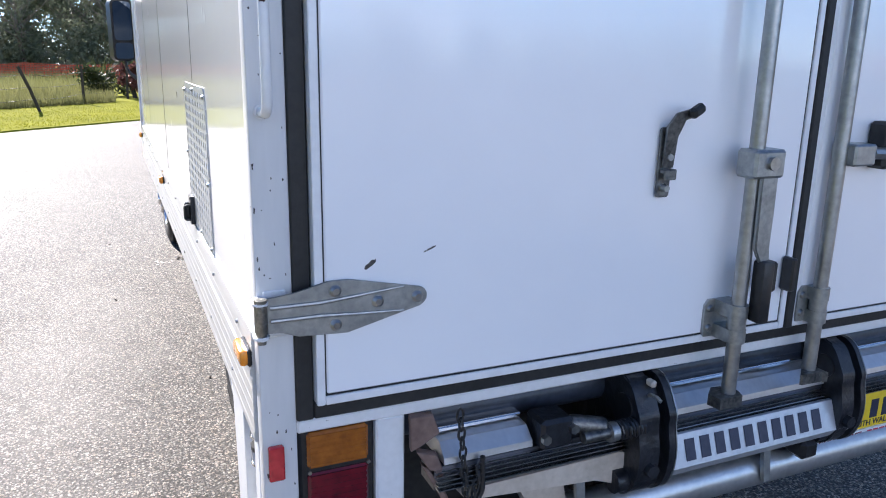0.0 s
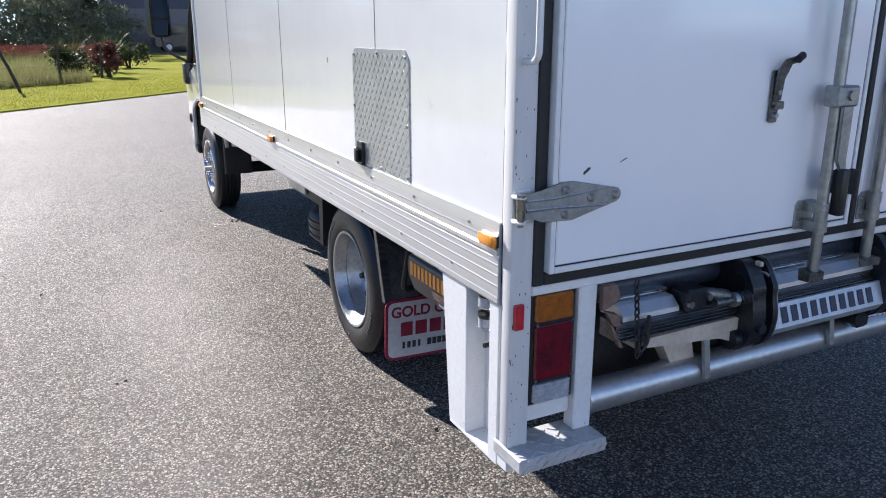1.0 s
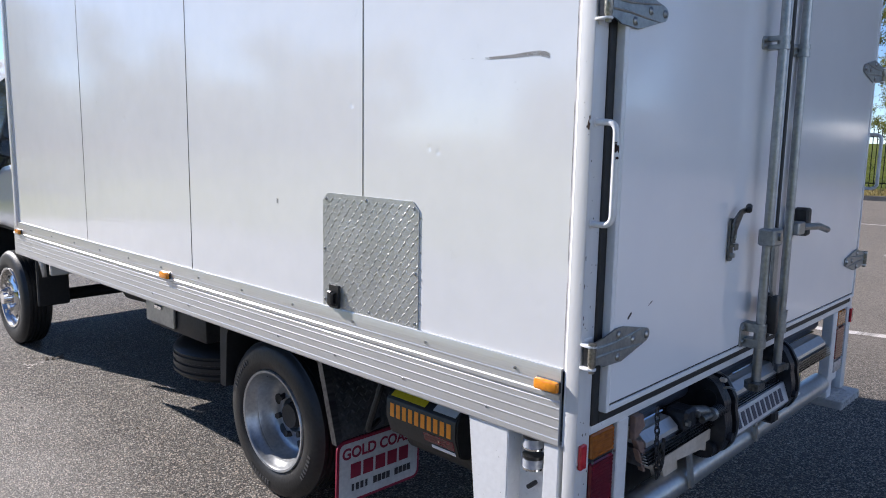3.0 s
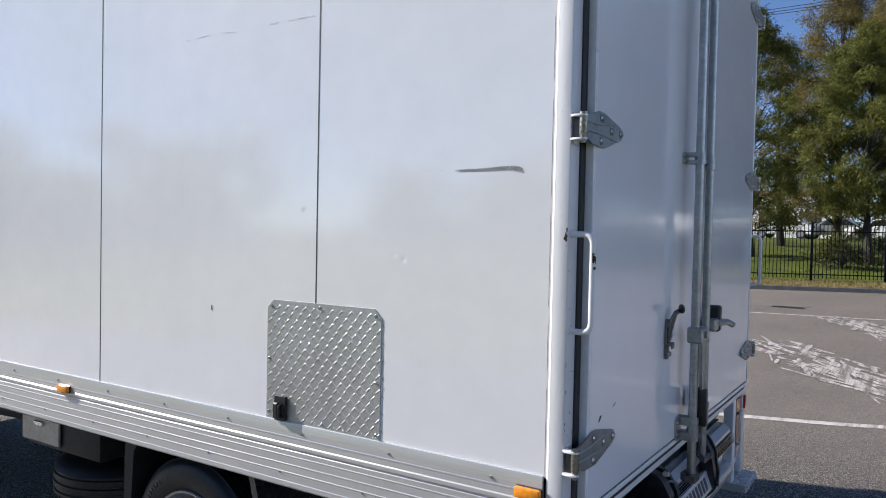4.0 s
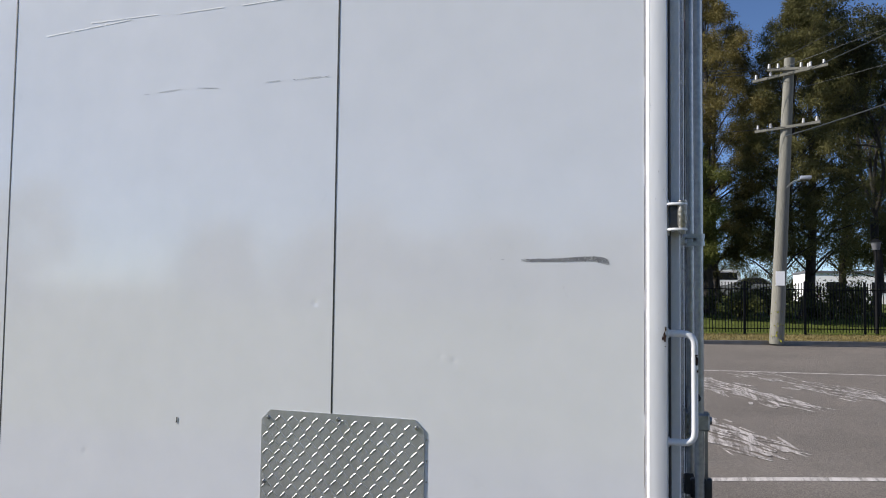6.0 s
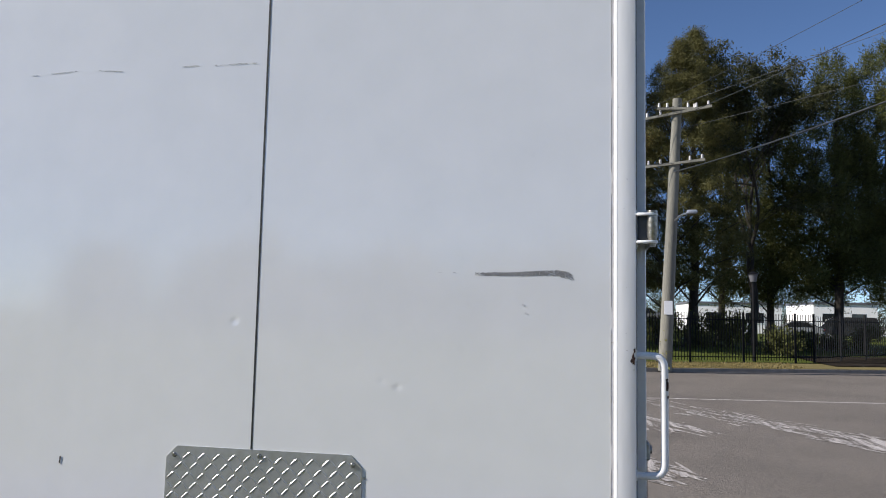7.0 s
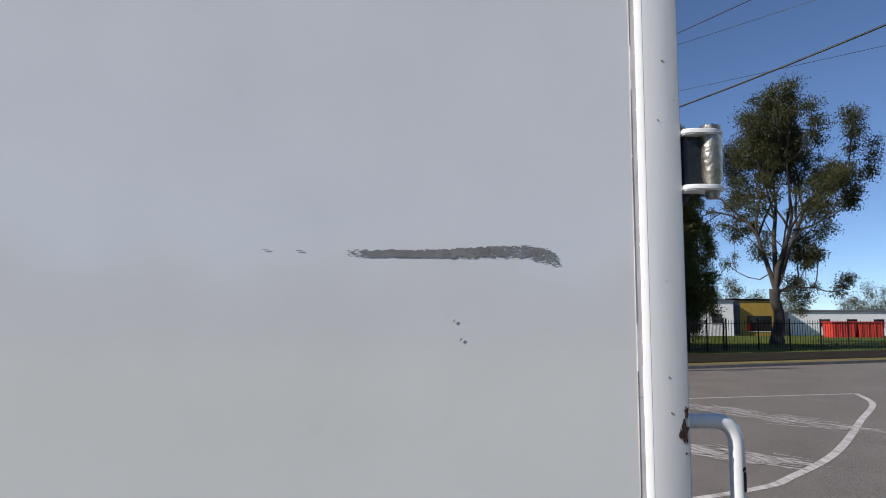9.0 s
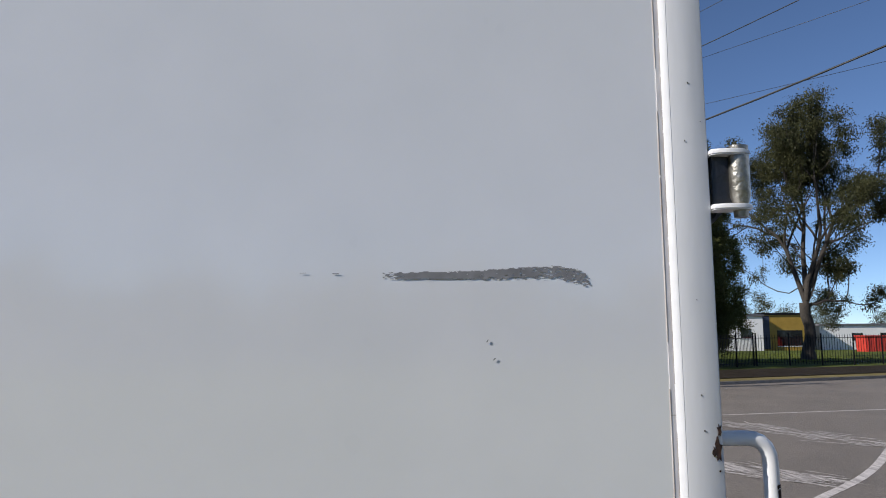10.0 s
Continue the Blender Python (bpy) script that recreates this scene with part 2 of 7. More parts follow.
    fine.inputs["Scale"].default_value, fine.inputs["Detail"].default_value = 260, 4
    l.new(tc.outputs["Object"], fine.inputs["Vector"])
    hgt = n.new("ShaderNodeMath")
    hgt.operation = "SUBTRACT"
    l.new(fine.outputs["Fac"], hgt.inputs[0])
    l.new(v.outputs["Distance"], hgt.inputs[1])
    bp = n.new("ShaderNodeBump")
    bp.inputs["Strength"].default_value, bp.inputs["Distance"].default_value = 1.0, 0.0052
    l.new(hgt.outputs[0], bp.inputs["Height"])
    l.new(bp.outputs[0], b.inputs["Normal"])
    return m


M_ASPHALT = asphalt("asphalt", (0.080, 0.073, 0.066), (0.48, 0.44, 0.39), (0.040, 0.037, 0.034), ((0.112, 0.097, 0.082), (0.275, 0.241, 0.205)), ((-0.56, 2.5, 0.42, 2.0, -4, 0.42), (-1.9, 4.4, 0.5, 3.0, -10, 0.25)))
M_CONCRETE = surface("kerb_concrete", (0.17, 0.15, 0.125), (0.30, 0.27, 0.23), 3, 0.85, bump=0.3)
M_GRASS_SOIL = surface("mown_grass_ground", (0.14, 0.15, 0.010), (0.27, 0.265, 0.024), 0.8, 0.95, bump=0.8, bump_scale=30, fine=14, spec=0.03)
M_DRY_SOIL = surface("dry_grass_ground", (0.12, 0.10, 0.045), (0.24, 0.20, 0.09), 0.6, 0.95, bump=0.8, bump_scale=30, fine=10, spec=0.05)
M_BARK = surface("grey_bark", (0.020, 0.017, 0.014), (0.070, 0.058, 0.046), 3, 0.9, bump=0.8, bump_scale=14, fine=18, stretch=(1, 1, 0.25))
M_GUMBARK = surface("pale_gum_bark", (0.10, 0.08, 0.06), (0.34, 0.29, 0.23), 2, 0.8, bump=0.4, bump_scale=10, fine=10, stretch=(1, 1, 0.35))
M_POLE = surface("weathered_pole_timber", (0.11, 0.108, 0.09), (0.24, 0.228, 0.185), 3, 0.85, bump=0.5, bump_scale=40, fine=50, stretch=(1, 1, 0.08))
M_FENCE = surface("black_powder_coat", (0.005, 0.005, 0.006), (0.010, 0.010, 0.011), 10, 0.6, spec=0.15)
M_WIRE = surface("overhead_wire", (0.015, 0.017, 0.018), (0.045, 0.048, 0.05), 2, 0.5)


def leaf_mat(name, dark, light, rough=0.55):
    m = bpy.data.materials.new(name)
    m.use_nodes = True
    n, l = m.node_tree.nodes, m.node_tree.links
    b = n["Principled BSDF"]
    geo = n.new("ShaderNodeNewGeometry")
    tc = n.new("ShaderNodeTexCoord")
    big = n.new("ShaderNodeTexNoise")
    big.inputs["Scale"].default_value = 0.5
    l.new(tc.outputs["Object"], big.inputs["Vector"])
    add = n.new("ShaderNodeMath")
    add.operation = "MULTIPLY_ADD"
    add.inputs[1].default_value = 0.38
    l.new(geo.outputs["Random Per Island"], add.inputs[0])
    half = n.new("ShaderNodeMath")
    half.operation = "MULTIPLY"
    half.inputs[1].default_value = 0.62
    l.new(big.outputs["Fac"], half.inputs[0])
    l.new(half.outputs[0], add.inputs[2])
    mix = n.new("ShaderNodeMix")
    mix.data_type = "RGBA"
    l.new(add.outputs[0], mix.inputs["Factor"])
    mix.inputs["A"].default_value, mix.inputs["B"].default_value = rgb(dark), rgb(light)
    l.new(mix.outputs["Result"], b.inputs["Base Color"])
    b.inputs["Roughness"].default_value = rough
    b.inputs["Specular IOR Level"].default_value = 0.12
    thin = n.new("ShaderNodeBsdfTranslucent")
    l.new(mix.outputs["Result"], thin.inputs["Color"])
    both = n.new("ShaderNodeMixShader")
    both.inputs[0].default_value = 0.38
    l.new(b.outputs[0], both.inputs[1])
    l.new(thin.outputs[0], both.inputs[2])
    l.new(both.outputs[0], n["Material Output"].inputs["Surface"])
    return m


M_SHEOAK = leaf_mat("sheoak_foliage", (0.012, 0.014, 0.006), (0.33, 0.265, 0.090))
# darker copy of the she-oak leaves, imitating shade from neighbouring crowns
M_SHADEOAK = leaf_mat("shade_darkened_sheoak_foliage", (0.008, 0.011, 0.005), (0.235, 0.215, 0.078))
M_GREENOAK = leaf_mat("green_sheoak_foliage", (0.012, 0.024, 0.006), (0.270, 0.275, 0.070))
M_CONIFER = leaf_mat("dark_conifer_foliage", (0.006, 0.011, 0.005), (0.205, 0.212, 0.070))
M_GUMLEAF = leaf_mat("gum_foliage", (0.008, 0.016, 0.008), (0.125, 0.122, 0.055), 0.4)
M_BUSH = leaf_mat("bush_foliage", (0.016, 0.026, 0.012), (0.085, 0.10, 0.042))
M_YARDTREE = leaf_mat("yard_tree_foliage", (0.02, 0.035, 0.012), (0.075, 0.105, 0.034))
# leaf colours lifted pale to imitate glare haze over the distant wood
M_HAZEWOOD = leaf_mat("haze_tinted_wood_foliage", (0.095, 0.115, 0.085), (0.30, 0.32, 0.20))
M_GRASSBLADE = leaf_mat("grass_blades", (0.15, 0.165, 0.010), (0.32, 0.31, 0.030))
M_TALLGRASS = leaf_mat("tall_dry_grass", (0.10, 0.115, 0.045), (0.32, 0.30, 0.13))
M_DRYBLADE = leaf_mat("dry_grass_blades", (0.16, 0.13, 0.05), (0.36, 0.29, 0.13))
M_BEAD = surface("pale_sealant", (0.60, 0.575, 0.575), (0.70, 0.675, 0.675), 30, 0.6, bump=0.1, bump_scale=90)
M_SEALANT = surface("cracked_sealant", (0.20, 0.15, 0.12), (0.5, 0.46, 0.42), 40, 0.8, stretch=(1, 1, 0.3))
M_HANDLE = surface("white_powder_coat", (0.70, 0.70, 0.70), (0.80, 0.80, 0.80), 8, 0.3, coat=0.3, specks=((0.08, 0.05, 0.04), 70, 0.78))
M_CHIP = surface("dark_bare_chip", (0.030, 0.027, 0.026), (0.09, 0.085, 0.08), 90, 0.7)
M_PALE = surface("pale_scuff", (0.95, 0.95, 0.95), (0.97, 0.97, 0.97), 90, 0.8)
M_FOOT = surface("white_painted_tread", (0.40, 0.41, 0.42), (0.56, 0.56, 0.56), 12, 0.42, 0.15, bump=0.08)
M_SKIRT = surface("ribbed_rail_aluminium", (0.565, 0.565, 0.56), (0.675, 0.675, 0.665), 2, 0.30, 0.55, bump=0.05, bump_scale=260, fine=200, stretch=(1, 0.008, 1), rough_var=0.05)
# lawn colour darkened to stand in for the shade of trees
M_PARKSOIL = surface("lawn_ground_painted_shade", (0.045, 0.060, 0.014), (0.12, 0.14, 0.034), 0.4, 0.95, bump=0.8, bump_scale=30, fine=10, spec=0.05)
M_TYRE_MARK = surface("tyre_lettering", (0.05, 0.05, 0.05), (0.10, 0.10, 0.10), 20, 0.3)
M_CHROMERIM = surface("polished_rim", (0.55, 0.56, 0.57), (0.75, 0.75, 0.75), 6, 0.14, 1.0)
# tread plate in a darker grey than the hatch
M_DARKTREAD = surface("dark_tread_plate", (0.10, 0.105, 0.11), (0.25, 0.255, 0.26), 7, 0.4, 0.8, bump=0.08)
M_DARKPRINT = surface("dark_print", (0.02, 0.015, 0.02), (0.05, 0.04, 0.045), 30, 0.5)
M_REDPRINT = surface("red_print", (0.45, 0.02, 0.03), (0.55, 0.035, 0.05), 30, 0.5)
M_NAVY_STEEL = surface("dark_blue_steel_paint", (0.015, 0.02, 0.03), (0.04, 0.05, 0.07), 6, 0.35, bump=0.05)
M_DARKALU = surface("dark_ribbed_aluminium", (0.06, 0.06, 0.065), (0.22, 0.22, 0.23), 8, 0.35, 0.9, stretch=(0.1, 1, 1))
M_SILVERBAR = surface("silver_sticker", (0.42, 0.44, 0.48), (0.55, 0.57, 0.60), 14, 0.35, 0.4)
M_TAN = surface("tan_primer", (0.42, 0.36, 0.29), (0.58, 0.51, 0.43), 9, 0.6, bump=0.1)
M_COPPER = surface("pink_primer", (0.13, 0.08, 0.065), (0.24, 0.16, 0.13), 12, 0.6, bump=0.1)
M_GLASS_DARK = surface("tinted_glass", (0.012, 0.014, 0.016), (0.02, 0.022, 0.024), 3, 0.04, coat=1.0, rough_var=0.01)
M_MIRROR = surface("mirror_glass", (0.22, 0.24, 0.26), (0.26, 0.28, 0.30), 2, 0.03, 1.0, rough_var=0.01)
M_GREYTRIM = surface("grey_trim", (0.10, 0.10, 0.11), (0.16, 0.16, 0.17), 8, 0.5)
M_PURPLE = leaf_mat("purple_shrub_foliage", (0.06, 0.025, 0.025), (0.16, 0.07, 0.06))
M_CERAMIC = surface("glazed_ceramic", (0.26, 0.25, 0.24), (0.42, 0.41, 0.39), 20, 0.3)
M_GRIT = surface("grit", (0.02, 0.018, 0.015), (0.14, 0.11, 0.08), 3, 0.9)
M_SILVERCAR = surface("silver_car_paint", (0.36, 0.38, 0.40), (0.44, 0.46, 0.48), 2, 0.25, 0.6, coat=0.8)
M_DARKCAR = surface("dark_car_paint", (0.02, 0.022, 0.026), (0.035, 0.037, 0.04), 2, 0.2, 0.2, coat=0.9)
M_RENDER = surface("white_render", (0.80, 0.79, 0.77), (0.90, 0.89, 0.87), 1.5, 0.8, bump=0.1)
M_YELLOWWALL = surface("yellow_cladding", (0.30, 0.19, 0.03), (0.40, 0.26, 0.045), 1.5, 0.6)
M_NAVYWALL = surface("dark_blue_cladding", (0.03, 0.04, 0.07), (0.05, 0.06, 0.10), 1.5, 0.5)
M_REDROOF = surface("terracotta_roof", (0.25, 0.10, 0.06), (0.36, 0.16, 0.10), 2, 0.8)
M_REDSKIP = surface("red_skip_paint", (0.42, 0.03, 0.02), (0.60, 0.055, 0.035), 2, 0.5)
M_BARRIER = surface("orange_barrier_plastic", (0.50, 0.065, 0.03), (0.72, 0.12, 0.05), 2, 0.6)
M_SIGNYELLOW = surface("fluorescent_sign_face", (0.70, 0.68, 0.02), (0.80, 0.78, 0.04), 5, 0.4)


def worn_paint(name, cover):
    """Road paint rubbed through to the asphalt in streaks."""
    m = surface(name, (0.46, 0.42, 0.39), (0.70, 0.65, 0.61), 4, 0.65, bump=0.5, bump_scale=130, fine=90)
    n, l = m.node_tree.nodes, m.node_tree.links
    b = n["Principled BSDF"]
    old = b.inputs["Base Color"].links[0].from_socket
    tc = n.new("ShaderNodeTexCoord")
    mp = n.new("ShaderNodeMapping")
    mp.inputs["Rotation"].default_value = (0, 0, radians(-30))
    mp.inputs["Scale"].default_value = (0.55, 9.0, 1)
    l.new(tc.outputs["Object"], mp.inputs["Vector"])
    t = n.new("ShaderNodeTexNoise")
    t.inputs["Scale"].default_value, t.inputs["Detail"].default_value, t.inputs["Roughness"].default_value = 1.0, 12, 0.80
    l.new(mp.outputs[0], t.inputs["Vector"])
    r = n.new("ShaderNodeValToRGB")
    r.color_ramp.elements[0].position, r.color_ramp.elements[1].position = cover, cover + 0.14
    l.new(t.outputs["Fac"], r.inputs[0])
    mix = n.new("ShaderNodeMix")
    mix.data_type = "RGBA"
    l.new(r.outputs[0], mix.inputs["Factor"])
    mix.inputs["A"].default_value = (0.185, 0.163, 0.140, 1)
    l.new(old, mix.inputs["B"])
    l.new(mix.outputs["Result"], b.inputs["Base Color"])
    return m


# park blades darker than the verge's, with tree shade put into the colour
M_PARKBLADE = leaf_mat("park_grass_blades", (0.06, 0.085, 0.016), (0.22, 0.25, 0.05))
M_HATCH = worn_paint("rubbed_hatch_paint", 0.42)
M_LINE = worn_paint("worn_line_paint", 0.38)
# sun on the folded strip put into colour: strip whiter, post greyer
M_STRIP = surface("sun_whitened_strip", (0.80, 0.80, 0.80), (0.88, 0.88, 0.875), 3, 0.4)
M_POST = surface("dimmed_white_post_enamel", (0.60, 0.61, 0.62), (0.68, 0.685, 0.69), 3, 0.35, bump=0.06, bump_scale=25, coat=0.2, stretch=(1, 1, 0.15))
M_BAR = surface("galvanised_round_bar", (0.50, 0.51, 0.51), (0.66, 0.66, 0.65), 10, 0.34, 0.8, bump=0.06, bump_scale=60)
M_PIN = surface("worn_dark_pin_steel", (0.14, 0.135, 0.12), (0.42, 0.40, 0.35), 60, 0.36, 0.9, bump=0.2, bump_scale=160, fine=130)
M_OLDSTEEL = surface("dark_worn_steel", (0.07, 0.075, 0.075), (0.24, 0.24, 0.23), 35, 0.42, 0.85, bump=0.12, bump_scale=120, fine=110)
M_HINGESTEEL = surface("dull_hinge_steel", (0.27, 0.29, 0.29), (0.44, 0.45, 0.44), 18, 0.40, 0.85, bump=0.08, bump_scale=110, fine=90)
M_DARKGROUND = surface("dark_strip_ground", (0.012, 0.010, 0.008), (0.045, 0.036, 0.026), 2, 0.95, bump=0.9, bump_scale=40, fine=25, spec=0.05)
M_GREASE = surface("greasy_black_casting", (0.006, 0.007, 0.009), (0.028, 0.03, 0.036), 14, 0.34, bump=0.25, bump_scale=55, fine=40)
M_WHITETRIM = surface("white_edge_trim", (0.72, 0.73, 0.75), (0.82, 0.83, 0.84), 3, 0.3, coat=0.4)

# ---- mesh tools ----
def thing(name, at, label, category, group="", kind=""):
    e = new(name)
    e.empty_display_size = 0.2
    e.location = at
    return tagged(e, label, category, group, kind)


def finish(bm, name, smooth=None):
    bmesh.ops.recalc_face_normals(bm, faces=bm.faces)
    me = bpy.data.meshes.new(name)
    bm.to_mesh(me)
    bm.free()
    if smooth is not None:
        me.polygons.foreach_set("use_smooth", [True] * len(me.polygons))
        me.set_sharp_from_angle(angle=radians(smooth))
    return me


def part(name, bm, material, parent, label="", smooth=35):
    me = finish(bm, name, smooth)
    me.materials.append(material)
    ob = new(name, me)
    if parent is not None:
        up = parent
        shift = Vector((0, 0, 0))
        while up is not None:
            shift += up.location
            up = up.parent
        ob.parent = parent
        ob.location = -shift
    return tagged(ob, label)


def setting(name, bm, material, label, category, smooth=None):
    ob = part(name, bm, material, None, label, smooth)
    return tagged(ob, label, category, kind="structure")


def box(bm, x0, x1, y0, y1, z0, z1, bevel=0.0, seg=1):
    r = bmesh.ops.create_cube(bm, size=1.0, matrix=Matrix.LocRotScale(((x0 + x1) / 2, (y0 + y1) / 2, (z0 + z1) / 2), None, (abs(x1 - x0), abs(y1 - y0), abs(z1 - z0))))
    if bevel:
        es = {e for v in r["verts"] for e in v.link_edges}
        bmesh.ops.bevel(bm, geom=list(es), offset=bevel, segments=seg, affect="EDGES", profile=0.5)
    return bm


def obox(bm, m, sx, sy, sz, bevel=0.0):
    """A box of that size, centred, at the pose m."""
    r = bmesh.ops.create_cube(bm, size=1.0, matrix=m @ Matrix.Diagonal((sx, sy, sz, 1)))
    if bevel:
        es = {e for v in r["verts"] for e in v.link_edges}
        bmesh.ops.bevel(bm, geom=list(es), offset=bevel, segments=1, affect="EDGES")
    return bm


def cyl(bm, p, q, r, seg=16, r2=None):
    p, q = Vector(p), Vector(q)
    d = q - p
    m = Matrix.Translation((p + q) / 2) @ d.to_track_quat("Z", "Y").to_matrix().to_4x4()
    bmesh.ops.create_cone(bm, cap_ends=True, segments=seg, radius1=r, radius2=r if r2 is None else r2, depth=d.length, matrix=m)
    return bm


def tube(bm, pts, r, seg=10, radii=None):
    """A round bar along points, with closed ends."""
    pts = [Vector(p) for p in pts]
    rings = []
    side = None
    for i, p in enumerate(pts):
        d = (pts[min(i + 1, len(pts) - 1)] - pts[max(i - 1, 0)]).normalized()
        if side is None:
            side = d.orthogonal().normalized()
        else:
            side = (side - d * side.dot(d)).normalized()
        up = d.cross(side)
        rr = radii[i] if radii else r
        rings.append([bm.verts.new(p + (side * math.cos(a) + up * math.sin(a)) * rr) for a in [2 * math.pi * k / seg for k in range(seg)]])
    for a, b in zip(rings, rings[1:]):
        for k in range(seg):
            bm.faces.new((a[k], a[(k + 1) % seg], b[(k + 1) % seg], b[k]))
    bm.faces.new(rings[0][::-1])
    bm.faces.new(rings[-1])
    return bm


def arc(pts, radius, steps=5):
    """Points with rounded corners."""
    pts = [Vector(p) for p in pts]
    out = [pts[0]]
    for a, b, c in zip(pts, pts[1:], pts[2:]):
        p, q = b + (a - b).normalized() * radius, b + (c - b).normalized() * radius
        for k in range(steps + 1):
            t = k / steps
            out.append(p * (1 - t) ** 2 + b * 2 * t * (1 - t) + q * t * t)
    out.append(pts[-1])
    return out


def prism(bm, outline, depth):
    """A flat outline (3D points) given thickness along the vector depth."""
    depth = Vector(depth)
    a = [bm.verts.new(Vector(p)) for p in outline]
    b = [bm.verts.new(Vector(p) + depth) for p in outline]
    bm.faces.new(a)
    bm.faces.new(b[::-1])
    for i in range(len(a)):
        j = (i + 1) % len(a)
        bm.faces.new((a[i], b[i], b[j], a[j]))
    return bm


def lathe(bm, profile, centre, axis="x", seg=40):
    """Turns a profile of (along, radius) round an axis through centre. Closed where the profile is a loop."""
    cx, cy, cz = centre
    rings = []
    for k in range(seg):
        a = 2 * math.pi * k / seg
        rings.append([bm.verts.new((cx + u, cy + r * math.cos(a), cz + r * math.sin(a)) if axis == "x" else (cx + r * math.cos(a), cy + r * math.sin(a), cz + u)) for u, r in profile])
    for k in range(seg):
        a, b = rings[k], rings[(k + 1) % seg]
        for i in range(len(profile) - 1):
            bm.faces.new((a[i], a[i + 1], b[i + 1], b[i]))
    return bm


def rounded(y0, y1, z0, z1, r, n=4):
    """A rounded rectangle as 2D points."""
    out = []
    for cy, cz, a0 in ((y1 - r, z1 - r, 0), (y0 + r, z1 - r, 90), (y0 + r, z0 + r, 180), (y1 - r, z0 + r, 270)):
        for k in range(n + 1):
            a = radians(a0 + 90 * k / n)
            out.append((cy + r * math.cos(a), cz + r * math.sin(a)))
    return out


def sheet(bm, outline, z=0.0):
    bm.faces.new([bm.verts.new((x, y, z)) for x, y in outline])
    return bm


def lettering(name, body, size, m, material, parent, depth=0.0006, label="", bold=0.0):
    """Words with the built-in font, as a mesh, centred at the pose m (x along the words, y up)."""
    cu = bpy.data.curves.new(name, "FONT")
    cu.offset = bold
    cu.body, cu.size, cu.extrude, cu.align_x, cu.align_y = body, size, depth, "CENTER", "CENTER"
    tmp = bpy.data.objects.new(name, cu)
    scene.collection.objects.link(tmp)
    me = bpy.data.meshes.new_from_object(tmp.evaluated_get(bpy.context.evaluated_depsgraph_get()))
    bpy.data.objects.remove(tmp)
    me.transform(m)
    me.name = name
    me.materials.clear()
    bm = bmesh.new()
    bm.from_mesh(me)
    return part(name, bm, material, parent, label, None)

# ---- ground and setting ----
def kerb_x(y):
    return 24.5 - 0.36 * y


def verge_y(x):
    return 17.4 + 0.95 * x


bm = bmesh.new()
sheet(bm, [(-1500, -1500), (1500, -1500), (1500, 1500), (-1500, 1500)], 0.0)
ground = setting("ground", bm, M_ASPHALT, "grey weathered asphalt yard and road surface", "asphalt")

# far roadside: kerb, strip of dry grass, then rising lawn behind the fence, tree shade in its colour
FAR = [(y, kerb_x(y)) for y in (60, 40, 25, 15, 8, 3, 0, -3, -7, -11, -16, -22, -30, -45, -70)]


def far_height(x, y):
    d = max(x - (kerb_x(y) + 3.6), 0.0)
    rise = 0.045 if y > -3 else max(0.012, 0.045 + (y + 3) * 0.0035)
    return 0.14 + min(d, 30) * rise


bm = bmesh.new()
for (ya, xa), (yb, xb) in zip(FAR, FAR[1:]):
    prism(bm, [(xa, ya, -0.05), (xa + 0.16, ya, -0.05), (xa + 0.15, ya, 0.13), (xa + 0.02, ya, 0.13)], (xb - xa, yb - ya, 0))
setting("kerb", bm, M_CONCRETE, "weathered grey concrete road kerb", "kerb", 30)
bm = bmesh.new()
STEPS = (0.155, 1.2, 2.4, 3.6)
rows = [[bm.verts.new((x + s, y, far_height(x + s, y))) for s in STEPS] for y, x in FAR]
for a, b in zip(rows, rows[1:]):
    for i in range(len(STEPS) - 1):
        bm.faces.new((a[i], a[i + 1], b[i + 1], b[i]))
setting("grass_strip", bm, M_DRY_SOIL, "patchy dry grass strip behind the kerb", "grass")
bm = bmesh.new()
STEPS = (3.6, 8, 14, 22, 34, 60, 200, 1200)
rows = [[bm.verts.new((x + s, y, far_height(x + s, y) + 0.002)) for s in STEPS] for y, x in FAR]
for a, b in zip(rows, rows[1:]):
    for i in range(len(STEPS) - 1):
        bm.faces.new((a[i], a[i + 1], b[i + 1], b[i]))
setting("lawn", bm, M_PARKSOIL, "green lawn rising behind the fence, tree shade in its colour", "grass")

# very dark strip laid just above the grass strip and the lawn
bm = bmesh.new()
DARK_ROWS = [(y, kerb_x(y)) for y in (-9.5, -11, -16, -22, -30, -45)]
rows = [[bm.verts.new((x + d, y, far_height(x + d, y) + 0.03)) for d in (1.7, 3.0, 3.6, 5.0, 6.5, 8.2)] for y, x in DARK_ROWS]
for a, b in zip(rows, rows[1:]):
    for i in range(5):
        bm.faces.new((a[i], a[i + 1], b[i + 1], b[i]))
setting("garden_bed", bm, M_DARKGROUND, "very dark strip of ground along the fence", "mulch")

# verge that runs in front of the truck and round the yard's open side
VERGE = [(-9, -60), (-7, -24), (-6.2, -6.5), (-6.0, 4.1), (-5.0, 11.7), (-2, 15.5), (1, 18.3), (4, 21.2), (9, 26.5), (13, 35), (15, 48), (16, 70)]
bm = bmesh.new()
inner = [bm.verts.new((x, y, 0.03)) for x, y in VERGE]
lip = [bm.verts.new((x + 0.05, y - 0.05, -0.02)) for x, y in VERGE]
outer = [bm.verts.new((x - 900, y + 1000 if y > 5 else y, 0.03)) for x, y in VERGE]
back = [bm.verts.new((x - 7, y + 8 if y > 5 else y, 0.06)) for x, y in VERGE]
